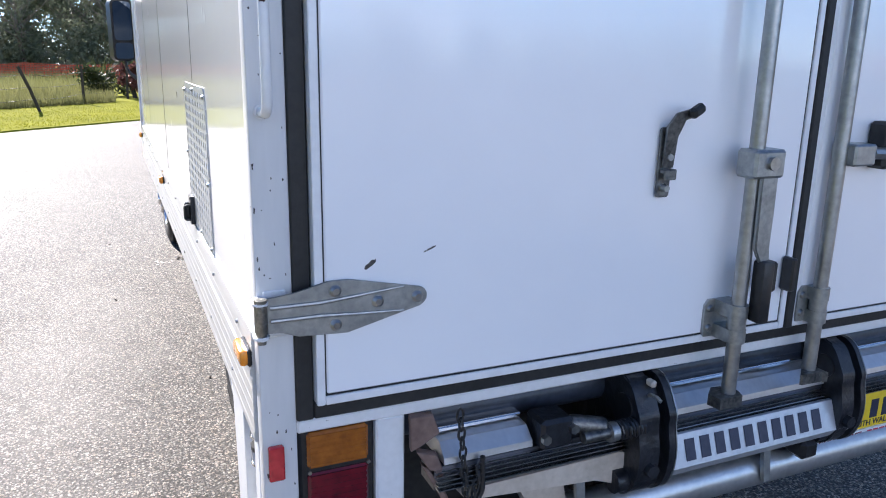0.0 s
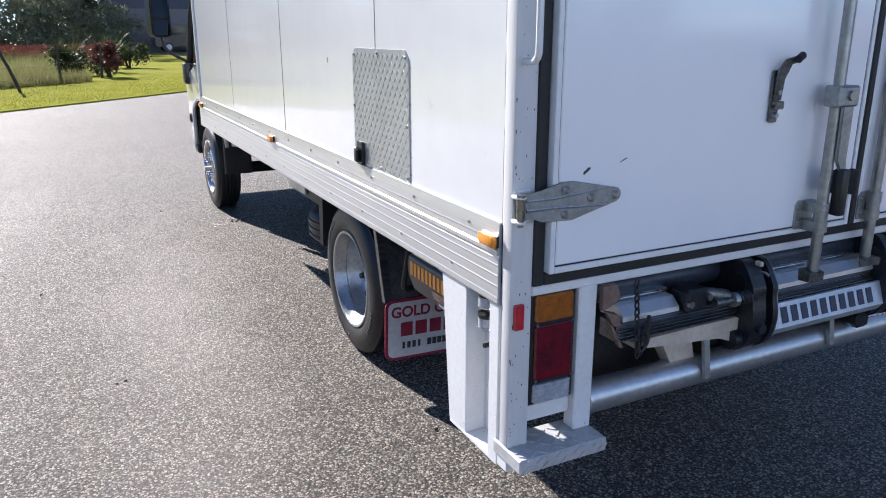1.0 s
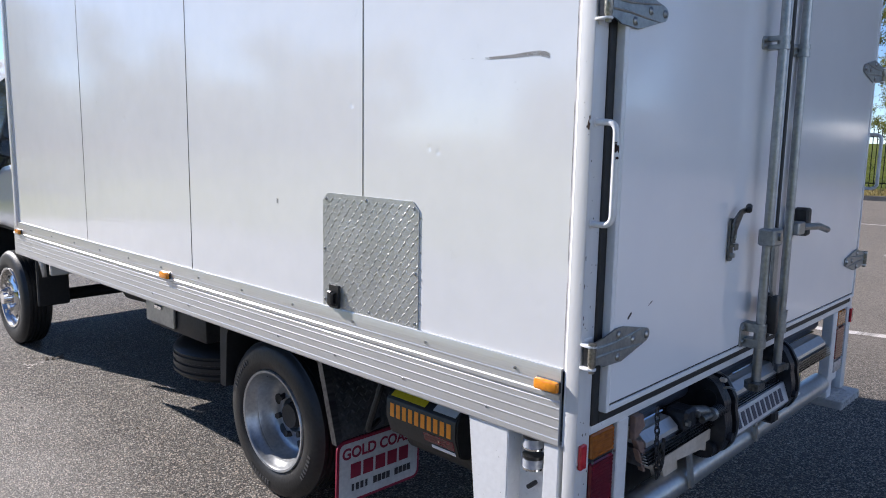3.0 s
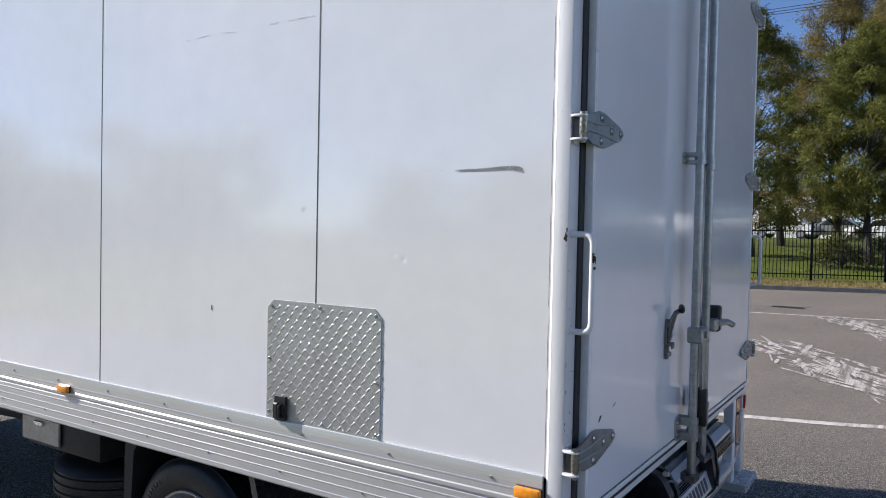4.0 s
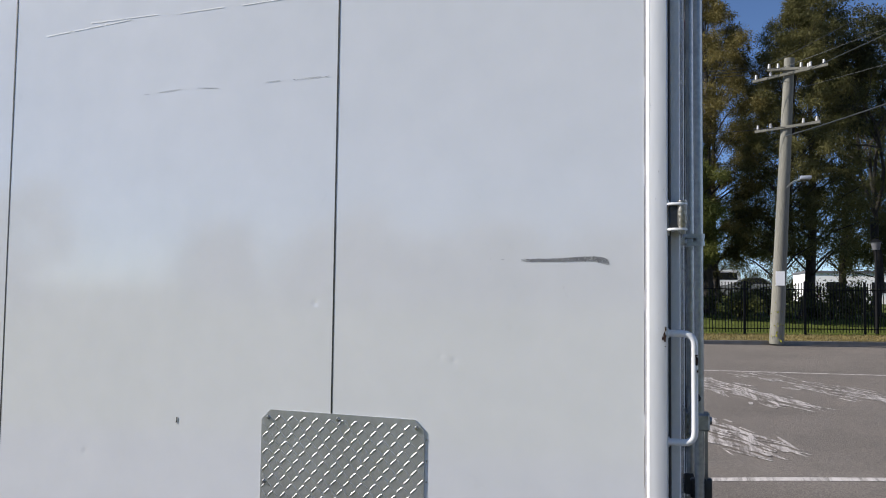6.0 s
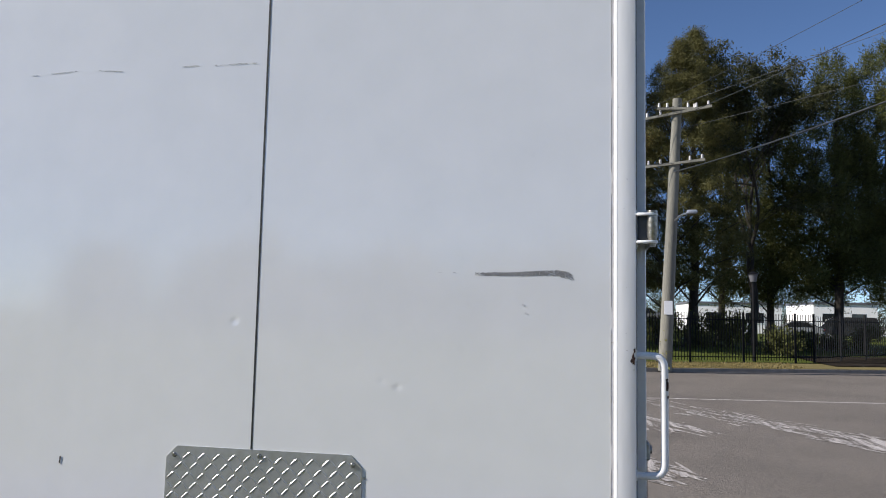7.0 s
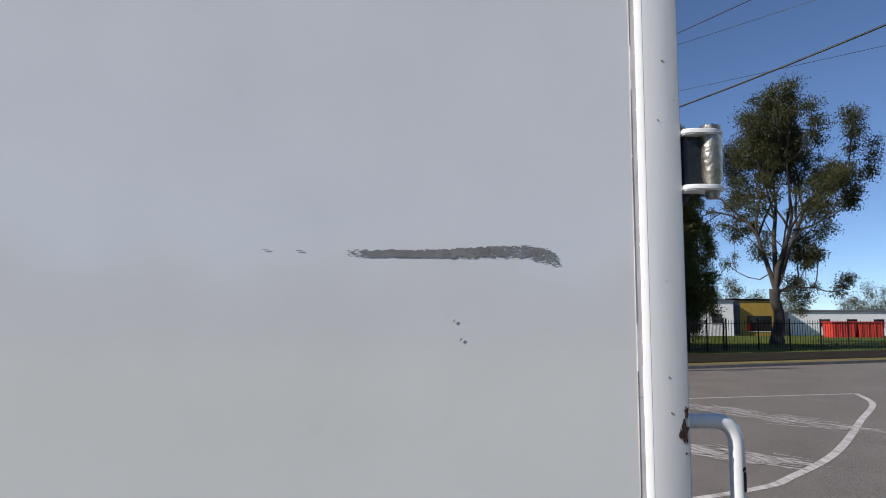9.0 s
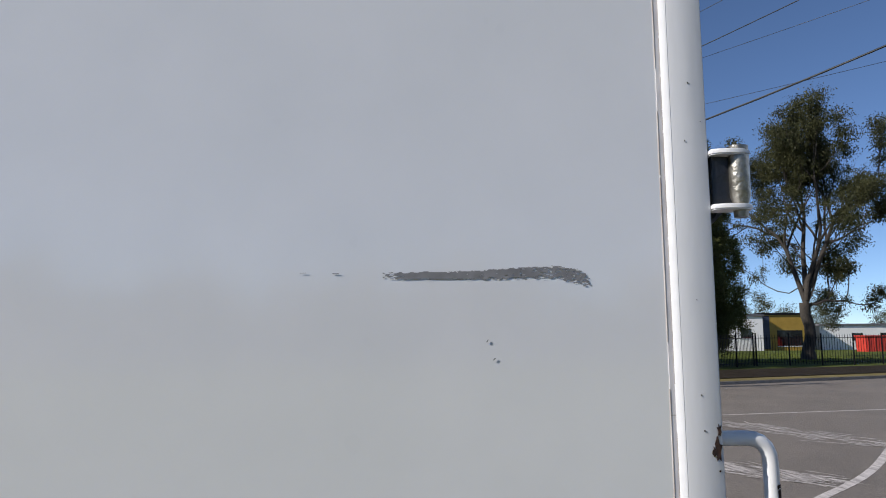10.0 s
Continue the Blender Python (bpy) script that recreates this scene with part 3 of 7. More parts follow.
for i in range(len(VERGE) - 1):
    bm.faces.new((lip[i], lip[i + 1], inner[i + 1], inner[i]))
    bm.faces.new((inner[i], inner[i + 1], back[i + 1], back[i]))
    bm.faces.new((back[i], back[i + 1], outer[i + 1], outer[i]))
setting("grass_verge", bm, M_GRASS_SOIL, "bright mown green grass verge beside the asphalt", "grass")

# ---- truck ----
W, LEN, TOP = 2.46, 4.47, 3.20
SEAMS = (0.0585, 0.897, 2.09, 3.28, 4.43)
truck = thing("box_truck", (1.23, 2.3, 0), "white pantech box truck with tail lift parked on asphalt", "truck")


def panel(x, out, y0, y1, z0, z1, dents):
    """A sandwich panel with a faintly wavy skin and small dents."""
    bm = bmesh.new()
    ys, zs = set(np.linspace(y0, y1, 26)), set(np.linspace(z0, z1, 34))
    for dy, dz, r, _ in dents:
        if y0 < dy < y1:
            for k in range(-8, 9):
                ys.add(min(max(dy + k * r * 0.3, y0), y1))
                zs.add(min(max(dz + k * r * 0.3, z0), z1))
    ys, zs = sorted(ys), sorted(zs)
    grid = []
    for y in ys:
        col = []
        for z in zs:
            d = 0.0007 * noise.noise(Vector((y * 1.7, z * 1.3, x + 4)))
            for dy, dz, r, h in dents:
                d -= 0.65 * h * math.exp(-((y - dy) ** 2 + (z - dz) ** 2) / (r * r))
            col.append(bm.verts.new((x + out * d, y, z)))
        grid.append(col)
    for a, b in zip(grid, grid[1:]):
        for i in range(len(zs) - 1):
            bm.faces.new((a[i], a[i + 1], b[i + 1], b[i]))
    back = [bm.verts.new((x - out * 0.05, y, z)) for y, z in ((y0, z0), (y1, z0), (y1, z1), (y0, z1))]
    bm.faces.new(back)
    for p, q, r, s in ((grid[0][0], grid[-1][0], back[1], back[0]), (grid[-1][0], grid[-1][-1], back[2], back[1]), (grid[-1][-1], grid[0][-1], back[3], back[2]), (grid[0][-1], grid[0][0], back[0], back[3])):
        bm.faces.new((p, q, r, s))
    return bm


DENTS = [(0.145, 1.196, 0.012, 0.0008), (0.475, 1.227, 0.014, 0.0009), (1.743, 1.275, 0.012, 0.0015), (2.74, 1.71, 0.014, 0.0020),
         (2.692, 1.15, 0.07, 0.0012), (2.92, 1.165, 0.05, 0.0010), (2.38, 1.14, 0.06, 0.0008), (0.581, 1.618, 0.009, 0.0008), (0.544, 1.606, 0.009, 0.0012), (0.955, 1.752, 0.010, 0.0015)]
for a, b in zip(SEAMS, SEAMS[1:]):
    part("side_panel", panel(0.0, -1, a + 0.002, b - 0.002, 1.03, TOP - 0.06, DENTS), M_PAINT, truck, smooth=60)
    part("side_panel", panel(W, 1, a + 0.002, b - 0.002, 1.03, TOP - 0.06, []), M_PAINT, truck, smooth=60)
for s in SEAMS[1:-1]:
    part("panel_joint", box(bmesh.new(), -0.0008, 0.03, s - 0.0022, s + 0.0022, 1.037, TOP - 0.06), M_RUBBER, truck)
part("roof_panel", box(bmesh.new(), 0.03, W - 0.03, 0.03, LEN, TOP - 0.05, TOP, 0.01), M_PAINT, truck)
part("front_panel", box(bmesh.new(), 0.03, W - 0.03, LEN - 0.05, LEN, 0.9, TOP - 0.05, 0.01), M_PAINT, truck)
part("box_floor", box(bmesh.new(), 0.05, W - 0.05, 0.03, LEN - 0.06, 0.93, 1.02), M_STEEL_BLK, truck)
part("roof_rail", box(bmesh.new(), -0.02, 0.05, 0.06, LEN + 0.01, TOP - 0.06, TOP + 0.02, 0.012, 2), M_ALU, truck)
part("roof_rail", box(bmesh.new(), W - 0.05, W + 0.02, 0.06, LEN + 0.01, TOP - 0.06, TOP + 0.02, 0.012, 2), M_ALU, truck)
part("front_corner_trim", box(bmesh.new(), -0.012, 0.05, LEN - 0.04, LEN + 0.015, 1.0, TOP, 0.01, 2), M_FRAME, truck)


# skirt extrusion with raised ribs, swept along the side
def skirt(x, s):
    prof = [(0.0, 1.036), (0.015, 1.036), (0.017, 1.033), (0.017, 0.990), (0.0176, 0.988), (0.0176, 0.984), (0.017, 0.982), (0.0175, 0.966), (0.0205, 0.9625), (0.0210, 0.957), (0.0205, 0.951), (0.018, 0.949), (0.0166, 0.947), (0.0166, 0.943), (0.018, 0.941), (0.018, 0.925), (0.0187, 0.9235), (0.0187, 0.9205), (0.018, 0.919),
            (0.018, 0.896), (0.0187, 0.8945), (0.0187, 0.8915), (0.018, 0.890), (0.018, 0.868), (0.0187, 0.8665), (0.0187, 0.8635), (0.018, 0.862), (0.018, 0.836), (0.0188, 0.834), (0.0188, 0.819), (0.015, 0.814), (0.0, 0.816)]
    bm = bmesh.new()
    prof = [(u * 0.5 if u < 0.0171 else 0.0085 + (u - 0.017) * 1.25, z) for u, z in prof]
    return prism(bm, [(x - s * u, 0.062, z) for u, z in prof], (0, LEN - 0.06 + 0.04, 0))


side_rail = part("side_rail", skirt(0.0, 1), M_SKIRT, truck, "ribbed aluminium side rail", 20)
part("side_rail", skirt(W, -1), M_ALU, truck, "ribbed aluminium side rail", 20)
for y in np.arange(0.22, 4.4, 0.36):
    for z in (1.005, 0.862):
        part("rivet", cyl(bmesh.new(), (-0.004, y + (0.1 if z < 0.9 else 0), z), (-0.0130, y + (0.1 if z < 0.9 else 0), z), 0.006, 8, 0.004), M_ZINC, side_rail)


def marker_lamp(y, z, r=None):
    lamp = part("marker_lamp", box(bmesh.new(), -0.017, -0.007, y - 0.042, y + 0.042, z - 0.018, z + 0.018, 0.005), M_BLACK, truck)
    part("lens", box(bmesh.new(), -0.031, -0.013, y - 0.040, y + 0.040, z - 0.016, z + 0.017, 0.008, 2), M_AMBER, lamp, "amber plastic lens")
    if y < 1:
        lamp = part("marker_lamp", box(bmesh.new(), W + 0.007, W + 0.017, y - 0.042, y + 0.042, z - 0.018, z + 0.018, 0.005), M_BLACK, truck)
        part("lens", box(bmesh.new(), W + 0.013, W + 0.031, y - 0.040, y + 0.040, z - 0.016, z + 0.017, 0.008, 2), M_AMBER, lamp, "amber plastic lens")


for y in (0.100, 2.325, 4.40):
    marker_lamp(y, 0.985 if y < 1 else 0.975)

# rear frame
bm = box(bmesh.new(), -0.005, 0.058, 0.006, 0.0476, 0.42, TOP, 0.0022, 2)
post = part("corner_post", bm, M_POST, truck, "chipped white steel corner post")
part("corner_post", box(bmesh.new(), W - 0.058, W + 0.005, 0.006, 0.053, 0.42, TOP, 0.006, 2), M_FRAME, truck, "white steel corner post")
part("top_beam", box(bmesh.new(), 0.052, W - 0.052, -0.004, 0.06, TOP - 0.10, TOP, 0.006, 2), M_FRAME, truck)
part("sill_beam", box(bmesh.new(), 0.058, W - 0.058, 0.004, 0.06, 0.845, 0.872, 0.004), M_FRAME, truck)
def seal(*b):
    part("door_seal", box(bmesh.new(), *b, 0.003), M_RUBBER, truck)


seal(0.058, 0.0905, 0.0, 0.03, 0.872, TOP - 0.1)
seal(W - 0.0905, W - 0.058, 0.0, 0.03, 0.872, TOP - 0.1)
seal(0.0905, W - 0.0905, 0.0, 0.03, 0.872, 0.906)
seal(1.239, 1.263, -0.027, 0.02, 0.907, TOP - 0.1)
for x0, x1 in ((0.0905, 1.239), (1.263, W - 0.0905)):
    door = part("rear_door", box(bmesh.new(), x0 + 0.020, x1 - 0.020, -0.020, 0.022, 0.928, TOP - 0.13, 0.003), M_DOOR, truck, "glossy white panel door")
    part("inner_seal", box(bmesh.new(), x0 + 0.003, x1 - 0.003, -0.017, 0.012, 0.908, TOP - 0.11), M_RUBBER, door)
    for a, b, c, d in ((x0 + 0.001, x0 + 0.0165, 0.9075, TOP - 0.112), (x1 - 0.0165, x1 - 0.001, 0.9075, TOP - 0.112), (x0 + 0.017, x1 - 0.017, 0.9075, 0.924)):
        part("edge_trim", box(bmesh.new(), a, b, -0.0225, 0.01, c, d, 0.002), M_WHITETRIM, door)

# clearance lamp box on the roof corner
hood = part("clearance_lamp_box", box(bmesh.new(), W - 0.10, W + 0.03, -0.075, 0.06, TOP - 0.03, TOP + 0.13, 0.012, 2), M_BEAD, truck, "cream clearance lamp box on the roof corner")
part("red_lens", lathe(bmesh.new(), [(0.0, 0.0), (0.0, 0.030), (-0.012, 0.027), (-0.018, 0.0)], (W - 0.098, -0.010, TOP + 0.05), "x", 20), M_REDLENS, hood, "dark red round lens")

# edge strip between the panel and the post: thin folded trim with a cracked sealant line
part("edge_strip", prism(bmesh.new(), [(0.02, 0.0472, 0.818), (-0.0047, 0.0472, 0.818), (-0.0042, 0.0500, 0.818), (-0.0014, 0.0548, 0.818), (0.02, 0.0548, 0.818)], (0, 0, TOP - 0.06 - 0.818)), M_STRIP, truck)
part("sealant_bead", box(bmesh.new(), -0.0009, 0.01, 0.0549, 0.0604, 1.03, TOP - 0.06), M_BEAD, truck, "pale cracked sealant bead")
rnd = random.Random(21)
for y in (0.0551, 0.0606):
    z = 1.04
    while z < TOP - 0.1:
        ln = rnd.uniform(0.02, 0.16)
        part("sealant_crack", box(bmesh.new(), -0.0013, 0.004, y - 0.0003 + rnd.uniform(-0.0002, 0.0002), y + 0.0002, z, z + ln), M_SEALANT, truck)
        z += ln + rnd.choice((0.001, 0.003, 0.05))
part("sealant_crack", box(bmesh.new(), -0.0013, 0.004, 0.0550, 0.0606, 1.722, 1.7226), M_SEALANT, truck)


# strap hinges on the doors
def hinge(side, z, label="galvanised strap hinge"):
    """side 1: left corner of the body, -1: right corner."""
    def X(u):
        return u if side == 1 else W - u
    tip = [(0.283 + 0.019 * math.cos(q), 0.004 + 0.019 * math.sin(q)) for q in [radians(d) for d in range(-75, 91, 15)]]
    outline = [(0.006, -0.034), (0.034, -0.034), (0.060, -0.046), (0.150, -0.050)] + tip + [(0.150, 0.050), (0.115, 0.050), (0.055, 0.033), (0.006, 0.030)]
    bm = prism(bmesh.new(), [(X(u), -0.0225, z + v) for u, v in outline], (0, -0.005, 0))
    bmesh.ops.bevel(bm, geom=list(bm.edges), offset=0.0015, segments=1, affect="EDGES")
    h = part("hinge", bm, M_HINGESTEEL, truck, label, 30)
    for k in (1, -1):
        line = [(X(0.012), -0.0275, z + k * 0.012), (X(0.10), -0.0275, z + k * 0.012), (X(0.17), -0.0275, z + k * 0.017 + 0.001), (X(0.255), -0.0275, z + k * 0.023 + 0.003)]
        part("raised_rib", tube(bmesh.new(), line, 0.0036, 8, [0.0042, 0.0042, 0.0036, 0.0026]), M_HINGESTEEL, h)
    for u, v in ((0.127, 0.031), (0.127, -0.032), (0.205, 0.003), (0.282, 0.004)):
        bolt = cyl(bmesh.new(), (X(u), -0.0265, z + v), (X(u), -0.0300, z + v), 0.0115, 14)
        cyl(bolt, (X(u), -0.0300, z + v), (X(u), -0.0345, z + v), 0.0108, 14, 0.006)
        part("bolt", bolt, M_ZINC, h)
    px = X(-0.004)
    part("hinge_pin", tube(bmesh.new(), [(px, -0.0285, z - 0.050), (px, -0.0285, z - 0.043), (px, -0.0285, z - 0.034), (px, -0.0285, z - 0.026), (px, -0.0285, z + 0.018), (px, -0.0285, z + 0.030)], 0.011, 16, [0.0075, 0.0082, 0.009, 0.0112, 0.0115, 0.0112]), M_PIN, h, "worn steel hinge pin", 40)
    part("knuckle", box(bmesh.new(), min(X(-0.002), X(0.020)), max(X(-0.002), X(0.020)), -0.022, 0.002, z - 0.036, z + 0.0195, 0.001), M_GREASE, h, "dark strap knuckle")
    for v in (-0.0425, 0.019):
        bm = prism(bmesh.new(), [(X(-0.010), 0.006, z + v), (X(-0.016), -0.004, z + v), (X(-0.018), -0.028, z + v), (X(-0.013), -0.038, z + v), (X(-0.004), -0.041, z + v), (X(0.006), -0.037, z + v), (X(0.010), -0.028, z + v), (X(0.012), 0.006, z + v)], (0, 0, 0.0062))
        bmesh.ops.bevel(bm, geom=list(bm.edges), offset=0.0014, segments=2, affect="EDGES")
        part("bracket", bm, M_HANDLE, h, "white-painted hinge bracket")
    part("back_plate", box(bmesh.new(), min(X(0.006), X(0.046)), max(X(0.006), X(0.046)), 0.002, 0.0065, z - 0.052, z + 0.034, 0.002), M_FRAME, h)


for z in (1.095, 1.985, 2.85):
    hinge(1, z)
    hinge(-1, z)


# grab handles beside the doors
def grab_handle(x):
    pts = arc([(x, 0.008, 1.695), (x, -0.055, 1.695), (x, -0.055, 1.435), (x, 0.008, 1.435)], 0.028)
    h = part("grab_handle", tube(bmesh.new(), pts, 0.0084, 14), M_HANDLE, truck, "white-coated steel grab handle", 60)
    for z in (1.695, 1.435):
        part("foot_plate", cyl(bmesh.new(), (x, 0.006, z), (x, 0.003, z), 0.012, 14), M_HANDLE, h)
    return h


gh = grab_handle(0.016)
grab_handle(W - 0.016)


def chip(y_or_x, z, w, h, seed, face, mat, name="paint_chip", parent=None):
    """A small ragged flake. face 'side': on the post's side, 'rear': on a rear-facing surface at that y."""
    rnd = random.Random(seed)
    n = 15
    pts = []
    for k in range(n):
        a = 2 * math.pi * k / n
        r = 0.4 + 0.6 * rnd.random()
        pts.append((math.cos(a) * w * r / 2, math.sin(a) * h * r / 2))
    bm = bmesh.new()
    if face[0] == "side":
        prism(bm, [(face[1], y_or_x + p, z + q) for p, q in pts], (-0.0006, 0, 0))
    else:
        prism(bm, [(y_or_x + p, face[1], z + q) for p, q in pts], (0, -0.0006, 0))
    return part(name, bm, mat, parent or truck, smooth=None)


chip(0.0125, 1.688, 0.011, 0.032, 3, ("side", -0.0052), M_RUST, "rust_patch")
chip(0.0105, 1.706, 0.006, 0.018, 8, ("side", -0.0053), M_RUST, "rust_patch")
chip(0.0165, 1.684, 0.008, 0.014, 9, ("side", -0.0054), M_RUST, "rust_patch")
chip(0.012, 1.664, 0.003, 0.004, 4, ("side", -0.0052), M_RUST, "rust_patch")


def bar_flake(z, height, a0, a1, seed):
    """A ragged bare patch that wraps part of the way round the grab handle."""
    rr = random.Random(seed)
    bm = bmesh.new()
    prev = None
    for k in range(9):
        q = radians(a0 + (a1 - a0) * k / 8)
        lo, hi = z - height * rr.uniform(0.2, 0.6), z + height * rr.uniform(0.2, 0.6)
        x, y = 0.016 + 0.0088 * math.cos(q), -0.055 + 0.0088 * math.sin(q)
        pair = (bm.verts.new((x, y, lo)), bm.verts.new((x, y, hi)))
        if prev:
            bm.faces.new((prev[0], pair[0], pair[1], prev[1]))
        prev = pair
    part("rust_patch", bm, M_RUST, gh, "rusty bare patch", None)


bar_flake(1.630, 0.020, 195, 320, 5)
bar_flake(1.606, 0.008, 215, 280, 6)
bar_flake(1.644, 0.006, 190, 235, 7)
rnd = random.Random(11)
for k in range(9):
    chip(rnd.uniform(0.010, 0.046), rnd.uniform(0.95, 2.3), rnd.uniform(0.001, 0.002), rnd.uniform(0.001, 0.004), 20 + k, ("side", -0.0052), M_CHIP)
for k in range(34):
    chip(rnd.uniform(0.0, 0.052), rnd.choice((rnd.uniform(0.45, 0.9), rnd.uniform(1.15, 1.6))), rnd.uniform(0.002, 0.005), rnd.uniform(0.003, 0.010), 60 + k, ("rear", 0.0058), M_CHIP)
for k in range(10):
    chip(rnd.uniform(-0.003, 0.004), rnd.uniform(0.45, 1.6), 0.004, rnd.uniform(0.006, 0.02), 160 + k, ("rear", 0.0058), M_CHIP)

# long scrape, scratches and nicks in the paint of the side
bm = bmesh.new()
CELL = 0.0007
Y0, Y1 = 0.143, 0.366
ny = int((Y1 - Y0) / CELL)
cache = {}


def corner(i, j):
    if (i, j) not in cache:
        cache[(i, j)] = bm.verts.new((-0.0007, Y1 - i * CELL, 1.845 + j * CELL))
    return cache[(i, j)]


def ramp_at(u, stops):
    for (a, va), (b, vb) in zip(stops, stops[1:]):
        if u <= b:
            return va + (vb - va) * (u - a) / (b - a)
    return stops[-1][1]


for i in range(ny):
    u = i / ny
    mid_z = 1.8720 + ramp_at(u, [(0, -0.001), (0.4, -0.0005), (0.68, 0.002), (0.86, 0.002), (0.94, -0.0025), (1, -0.008)])
    half = ramp_at(u, [(0, 0.0042), (0.09, 0.0036), (0.45, 0.0044), (0.66, 0.0068), (0.85, 0.0080), (1, 0.0092)])
    worn = ramp_at(u, [(0, 0.66), (0.07, 0.42), (0.12, 0.12), (0.55, 0.14), (0.66, 0.27), (0.80, 0.40), (0.88, 0.28), (0.94, 0.36), (1, 0.56)])
    for j in range(63):
        z = 1.845 + (j + 0.5) * CELL
        y = Y1 - (i + 0.5) * CELL
        d = (z - mid_z) / half + 0.22 * noise.noise(Vector((y * 110, 5.0, z * 30))) + 0.12 * noise.noise(Vector((y * 480, 9.0, z * 200)))
        if abs(d) > 1:
            continue
        g = noise.noise(Vector((y * 190, z * 760, 2.0))) * 0.6 + 0.5
        edge = 0.48 * (abs(d) ** 3) * (1.0 if d < 0 and u > 0.5 else 0.4)
        if g < worn * 0.9 + 0.03 + edge:
            continue
        bm.faces.new((corner(i, j), corner(i, j + 1), corner(i + 1, j + 1), corner(i + 1, j)))
part("paint_scrape", bm, M_SCRAPE, truck, "long grey scrape through white paint", None)


def scratch(y0, y1, z0, z1, h, seed, mat, gap=0.0):
    bm = bmesh.new()
    rnd = random.Random(seed)
    n = max(int(abs(y1 - y0) / 0.006), 1)
    for k in range(n):
        a, b = k / n, (k + 1) / n
        w = h * rnd.uniform(0.5, 1.2)
        jit = rnd.uniform(-0.0006, 0.0006)
        if rnd.random() < gap:
            continue
        prism(bm, [(-0.0008, y0 + (y1 - y0) * a, z0 + (z1 - z0) * a + jit - w / 2), (-0.0008, y0 + (y1 - y0) * b, z0 + (z1 - z0) * b + jit - w / 2), (-0.0008, y0 + (y1 - y0) * b, z0 + (z1 - z0) * b + jit + w / 2), (-0.0008, y0 + (y1 - y0) * a, z0 + (z1 - z0) * a + jit + w / 2)], (-0.0003, 0, 0))
    if len(bm.verts):
        return part("scratch", bm, mat, truck, smooth=None)


scratch(0.452, 0.405, 1.8735, 1.8738, 0.0008, 1, M_SCRAPE, 0.5)
for y0, y1, z0, z1 in ((1.504, 1.428, 2.387, 2.392), (1.363, 1.295, 2.391, 2.386), (1.129, 1.084, 2.391, 2.393), (1.039, 0.925, 2.392, 2.394), (1.56, 1.53, 2.384, 2.386)):
    scratch(y0, y1, z0, z1, 0.0011, int(y0 * 100), M_SCRAPE, 0.15)
for y0, y1, z0, z1 in ((1.96, 1.62, 2.606, 2.628), (1.78, 1.52, 2.632, 2.634), (1.44, 1.28, 2.628, 2.632), (1.22, 1.08, 2.63, 2.634)):
    scratch(y0, y1, z0, z1, 0.0025, int(y0 * 100), M_PALE, 0.12)
for y, z, r in ((0.256, 1.802, 40), (0.249, 1.783, 45)):
    bm = obox(bmesh.new(), pose(-0.0012, y, z, r, 0, 0), 0.0006, 0.0008, 0.0032)
    part("nick", bm, M_CHIP, truck)
part("nick", obox(bmesh.new(), pose(-0.0012, 1.405, 1.396, 6, 0, 0), 0.001, 0.003, 0.017), M_CHIP, truck)
def sliver(x, z, ln, w, tilt):
    c, q = math.cos(radians(tilt)), math.sin(radians(tilt))
    ol = [(-0.5, -0.15), (-0.34, 0.30), (-0.05, 0.36), (0.22, 0.62), (0.40, 0.30), (0.5, 0.42), (0.42, -0.10), (0.1, -0.36), (-0.25, -0.42), (-0.42, -0.5)]
    part("paint_chip", prism(bmesh.new(), [(x + u * ln * c - v * w * q, -0.0203, z + u * ln * q + v * w * c) for u, v in ol], (0, -0.0006, 0)), M_CHIP, truck, smooth=None)


sliver(0.194, 1.166, 0.027, 0.010, 27)
sliver(0.312, 1.186, 0.020, 0.004, 18)
sliver(0.300, 1.181, 0.006, 0.003, 5)


# locking bars, guides and levers on the doors
def lock_bar(x, yb):
    bar = part("lock_bar", tube(bmesh.new(), arc([(x, yb, TOP - 0.10), (x, yb, 0.95), (x, yb, 0.785)], 0.02), 0.0165, 14), M_GALV, truck, "grey steel door locking bar", 60)
    part("cam_foot", prism(bmesh.new(), [(x - 0.046, yb - 0.026, 0.772), (x + 0.016, yb - 0.028, 0.772), (x + 0.026, -0.08, 0.772), (x + 0.026, -0.045, 0.772), (x - 0.02, -0.04, 0.772), (x - 0.05, -0.065, 0.772)], (0, 0, 0.026)), M_OLDSTEEL, bar)
    for z, hh in ((0.965, 0.044), (1.985, 0.022)):
        bm = prism(bmesh.new(), [(x - 0.046, -0.020, z - hh), (x - 0.050, -0.020, z - hh + 0.010), (x - 0.050, -0.020, z + hh - 0.014), (x - 0.040, -0.020, z + hh), (x + 0.024, -0.020, z + hh), (x + 0.024, -0.020, z - hh)], (0, -0.007, 0))
        for v in ((-hh, -0.3 * hh), (0.3 * hh, hh)):
            cyl(bm, (x, yb, z + v[0]), (x, yb, z + v[1]), 0.0225, 16)
            box(bm, x - 0.0225, x + 0.0225, yb, -0.026, z + v[0], z + v[1])
        cyl(bm, (x, yb, z - 0.3 * hh), (x, yb, z + 0.3 * hh), 0.0205, 16)
        part("bar_guide", bm, M_HINGESTEEL, bar, "zinc-plated bar guide", 35)
        for k in (-0.52, 0.52):
            part("bolt", cyl(bmesh.new(), (x - 0.035, -0.027, z + k * hh), (x - 0.035, -0.033, z + k * hh), 0.0095, 12, 0.006), M_ZINC, bar)
    return bar


